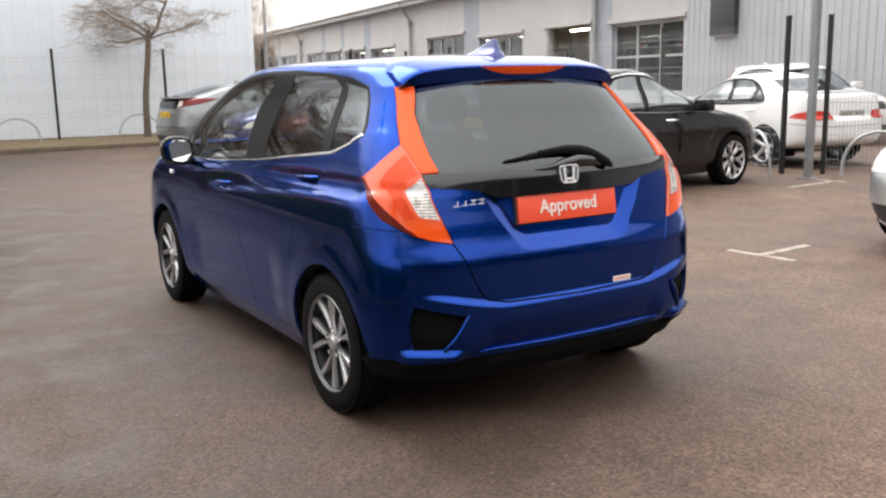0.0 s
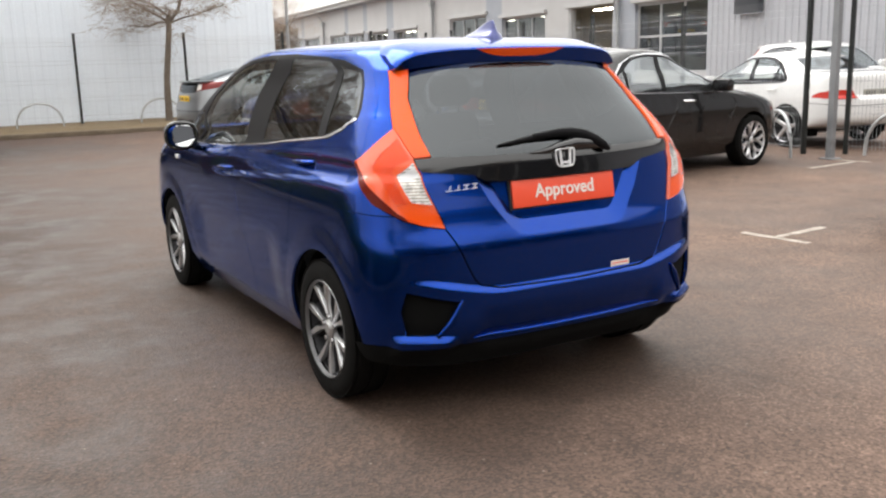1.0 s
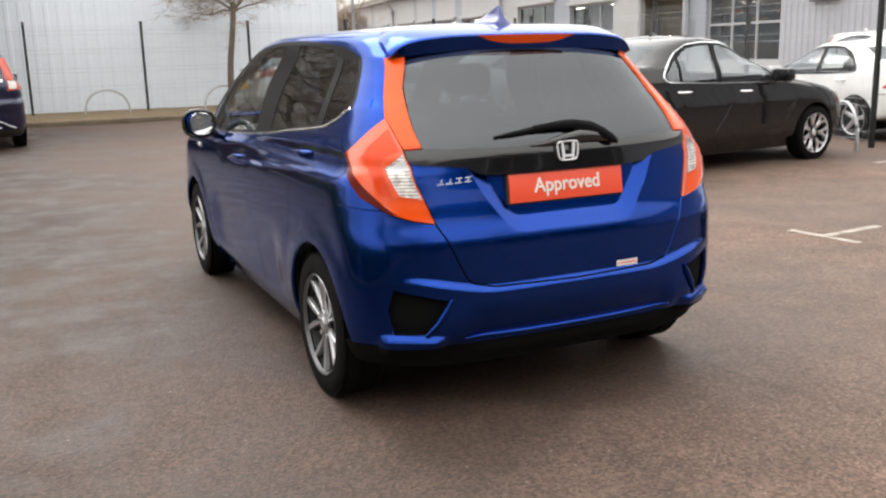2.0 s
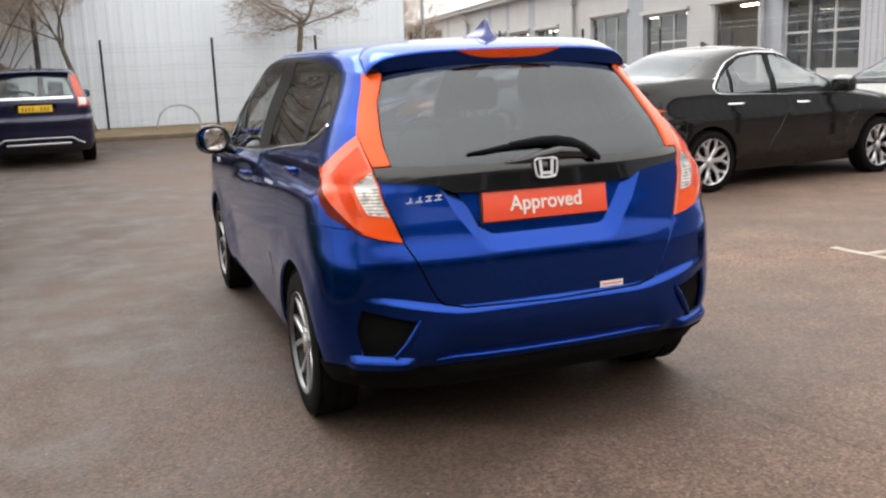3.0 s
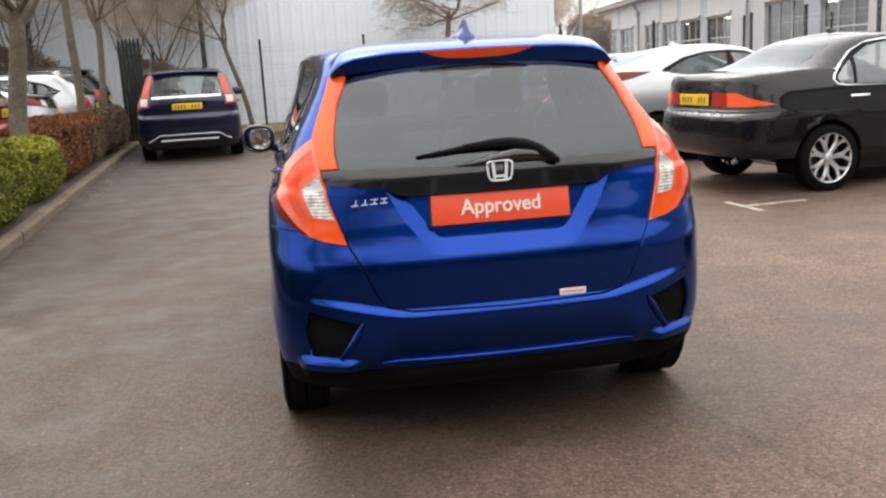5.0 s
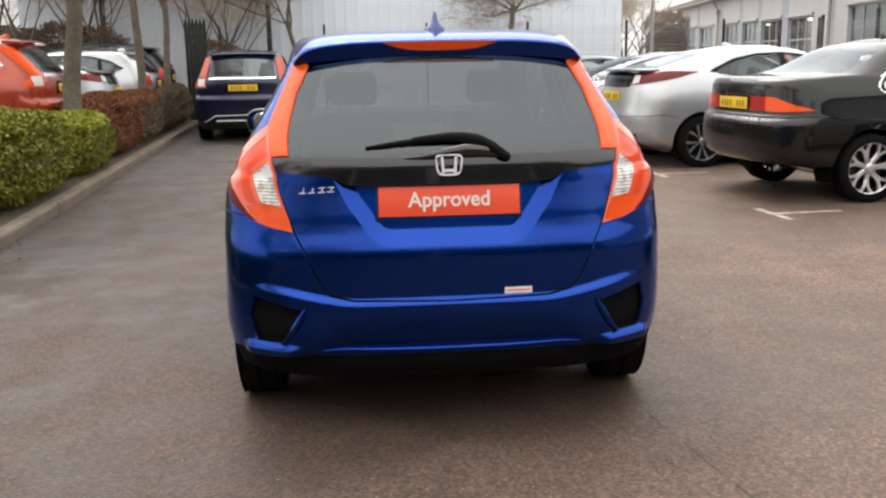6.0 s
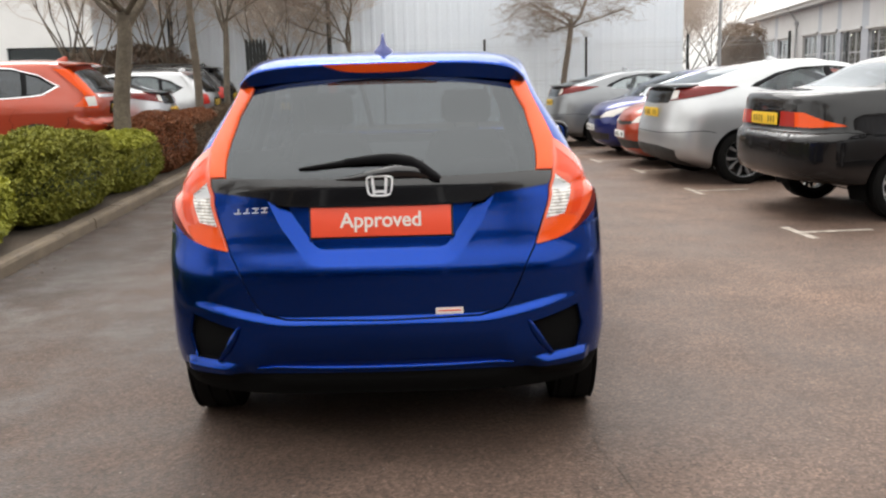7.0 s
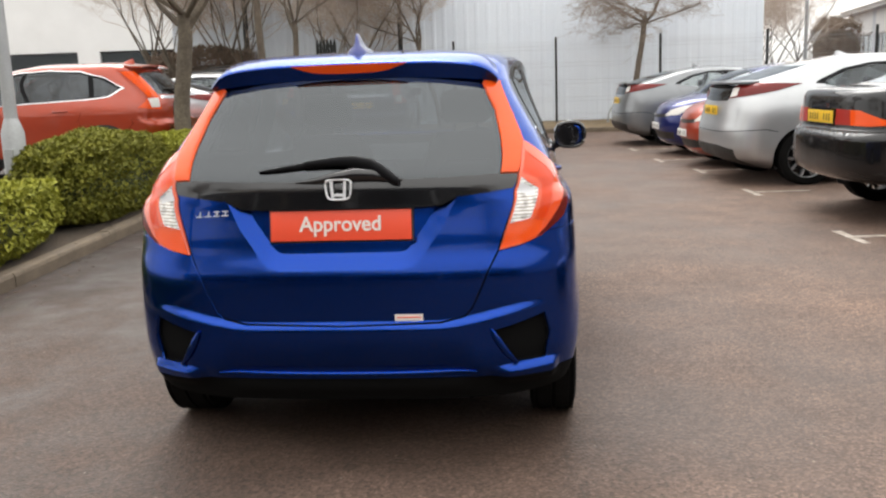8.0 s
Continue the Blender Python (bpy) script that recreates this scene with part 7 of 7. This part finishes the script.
def bare_tree(seed, high, trunk_r, spread, levels, first, bark, lean=(0, 0), thin=0.0025, wild=1.0, twig=None, rise=1.15, flat=0.0, bow=0.06, many=(5, 5, 5, 4, 4)):
    """Trunk and limbs in one mesh, the thin crown of twigs in another. flat: how far the limbs keep level."""
    rng = random.Random(seed)
    trunk_bm, crown_bm = bmesh.new(), bmesh.new()

    def grow(p, d, length, r, level):
        pts, radii = [p.copy()], [r]
        steps = 1 if level >= levels else (4 if level < 3 else 2)
        for k in range(steps):
            d = (d + Vector((rng.uniform(-1, 1), rng.uniform(-1, 1), rng.uniform(-0.5 - 0.2 * flat, 0.8 - 0.35 * flat))) * (0.16 + 0.06 * level) * wild).normalized()
            p = p + d * length / steps
            pts.append(p.copy())
            radii.append(r * (1 - 0.5 * (k + 1) / steps))
        tube(trunk_bm if level <= 1 else crown_bm, pts, radii, 6 if level == 1 else 3, level <= 1)
        if level >= levels:
            return
        for k in range(many[level - 1]):
            t = rng.uniform(0.3, 1.0)
            i = min(int(t * steps), steps - 1)
            q = pts[i].lerp(pts[i + 1], t * steps - i)
            a = rng.uniform(0, 2 * math.pi)
            side = Vector((math.cos(a), math.sin(a), 0.0))
            nd = (d * (0.75 - 0.08 * level) + side * spread + Vector((0, 0, 0.14 * (1 - flat)))).normalized()
            grow(q, nd, length * rng.uniform(0.5, 0.78), max(radii[i] * 0.55, thin), level + 1)

    flare = [(0, 0, -0.05), (0, 0, 0.08), (0.0, 0.0, 0.4)]
    tube(trunk_bm, flare, [trunk_r * 1.4, trunk_r * 1.15, trunk_r], 10)
    d0 = Vector((lean[0], lean[1], 1)).normalized()
    base = Vector((0, 0, 0.35))
    a0 = rng.uniform(0, 2 * math.pi)
    stem = []
    for k in range(7):
        t = k / 6
        sway = bow * math.sin(t * 5.2) * (1 - 0.3 * t)
        stem.append(base + d0 * first * t + Vector((math.cos(a0) * sway, math.sin(a0) * sway, 0)))
    top = stem[-1]
    tube(trunk_bm, [base - Vector((0, 0, 0.02))] + stem[1:], [trunk_r * (1 - 0.22 * k / 6) for k in range(7)], 10)
    for k in range(6):
        a = 2 * math.pi * k / 6 + rng.uniform(-0.4, 0.4)
        nd = Vector((math.cos(a) * spread, math.sin(a) * spread, rise * (rng.uniform(0.5, 1.2) if k else 1.5))).normalized()
        grow(top - d0 * rng.uniform(0, 0.14) * first, nd, (high - first) * rng.uniform(0.42, 0.58), trunk_r * (0.55 if k == 0 else rng.uniform(0.3, 0.42)), 1)
    return bm_mesh("trunk", trunk_bm, bark, True, 60), bm_mesh("crown", crown_bm, twig or M_TWIG)


TREES = [bare_tree(11, 5.6, 0.125, 1.1, 5, 1.95, M_BARK, (0.04, 0.02), 0.0028, 1.2),
         bare_tree(23, 6.5, 0.085, 0.6, 5, 2.6, M_BARK, bow=0.05),
         bare_tree(37, 7.0, 0.07, 0.7, 6, 1.5, M_BARK, (0.05, 0), 0.0026, 1.5, M_PALETWIG, bow=0.12, many=(4, 4, 4, 4, 4)),
         bare_tree(58, 4.9, 0.085, 1.0, 5, 2.35, M_DARKBARK, (0.1, 0), 0.0032, 1.9, rise=0.5, flat=0.8, bow=0.12)]


def tree(kind, label, x, y, turn, scale, z=0.1, lean=0.0):
    t = thing("bare_tree", label, "tree", pose(x, y, z, 0, lean, turn) @ Matrix.Diagonal((scale, scale, scale, 1)), "bare trees")
    trunk, crown = TREES[kind]
    part("trunk", trunk, t, "grey-brown bark")
    part("crown", crown, t, "leafless twigs")
    return t


tree(0, "leafless winter tree with a stout trunk in the bed", -4.08, 9.2, 20, 1.0)
tree(1, "slender leafless tree in the bed", -4.42, 14.3, 90, 1.0)
tree(1, "slender leafless tree in the bed", -4.5, 17.2, 200, 0.9)
tree(3, "small spreading leafless tree before the warehouse", 3.38, 20.75, 30, 1.0)
tree(1, "slender leaning leafless tree before the warehouse", -1.62, 20.95, 0, 0.8, 0.1, -14)
far = random.Random(5)
for x, y, k, size in ((-3.5, 21.2, 2, 0.72), (-4.4, 20.6, 2, 0.75), (-6.9, 20.9, 2, 0.9), (-7.6, 21.3, 2, 1.0), (-8.6, 20.5, 2, 0.9), (-10.2, 22.5, 2, 1.1), (-3.95, 20.95, 2, 0.85)):
    tree(k, "leafless tree in the thicket", x, y, far.uniform(0, 360), size)
for x, y, size in ((9.5, 33, 0.8), (11.5, 36, 0.9), (10.2, 40, 1.0), (8.9, 29.5, 0.7)):
    tree(2, "leafless tree between the buildings", x, y, far.uniform(0, 360), size, 0)
# trees behind the camera, seen in the glass
for x, y, k, size in ((-6.0, -4.5, 0, 1.2), (-9.5, 0.5, 2, 1.1), (-11.0, -6.0, 2, 1.2), (-3.5, -10.0, 0, 1.2), (-7.5, -12.0, 2, 1.1), (-12.5, 3.0, 2, 1.2), (6.5, -14.0, 0, 1.3)):
    tree(k, "leafless tree across the car park", x, y, far.uniform(0, 360), size, 0)
bush("shrub", "tall round brown leafless shrub beyond the fence", "shrub", 20.7, 60.0, 0.0, 3.2, 3.0, 4.2, M_DRYTWIG, M_DRYTWIG, 9000, 20, 0.09, 41)
bush("shrub", "brown leafless thicket growth beside the palisade", "shrub", -4.0, 20.75, 0.0, 1.5, 0.9, 1.9, M_BROWNLEAF, M_DRYTWIG, 4000, 0, 0.045, 43)
bush("shrub", "brown leafless thicket growth behind the bed", "shrub", -8.0, 21.3, 0.0, 3.6, 1.2, 2.3, M_DRYTWIG, M_DRYTWIG, 9000, 4, 0.07, 42)
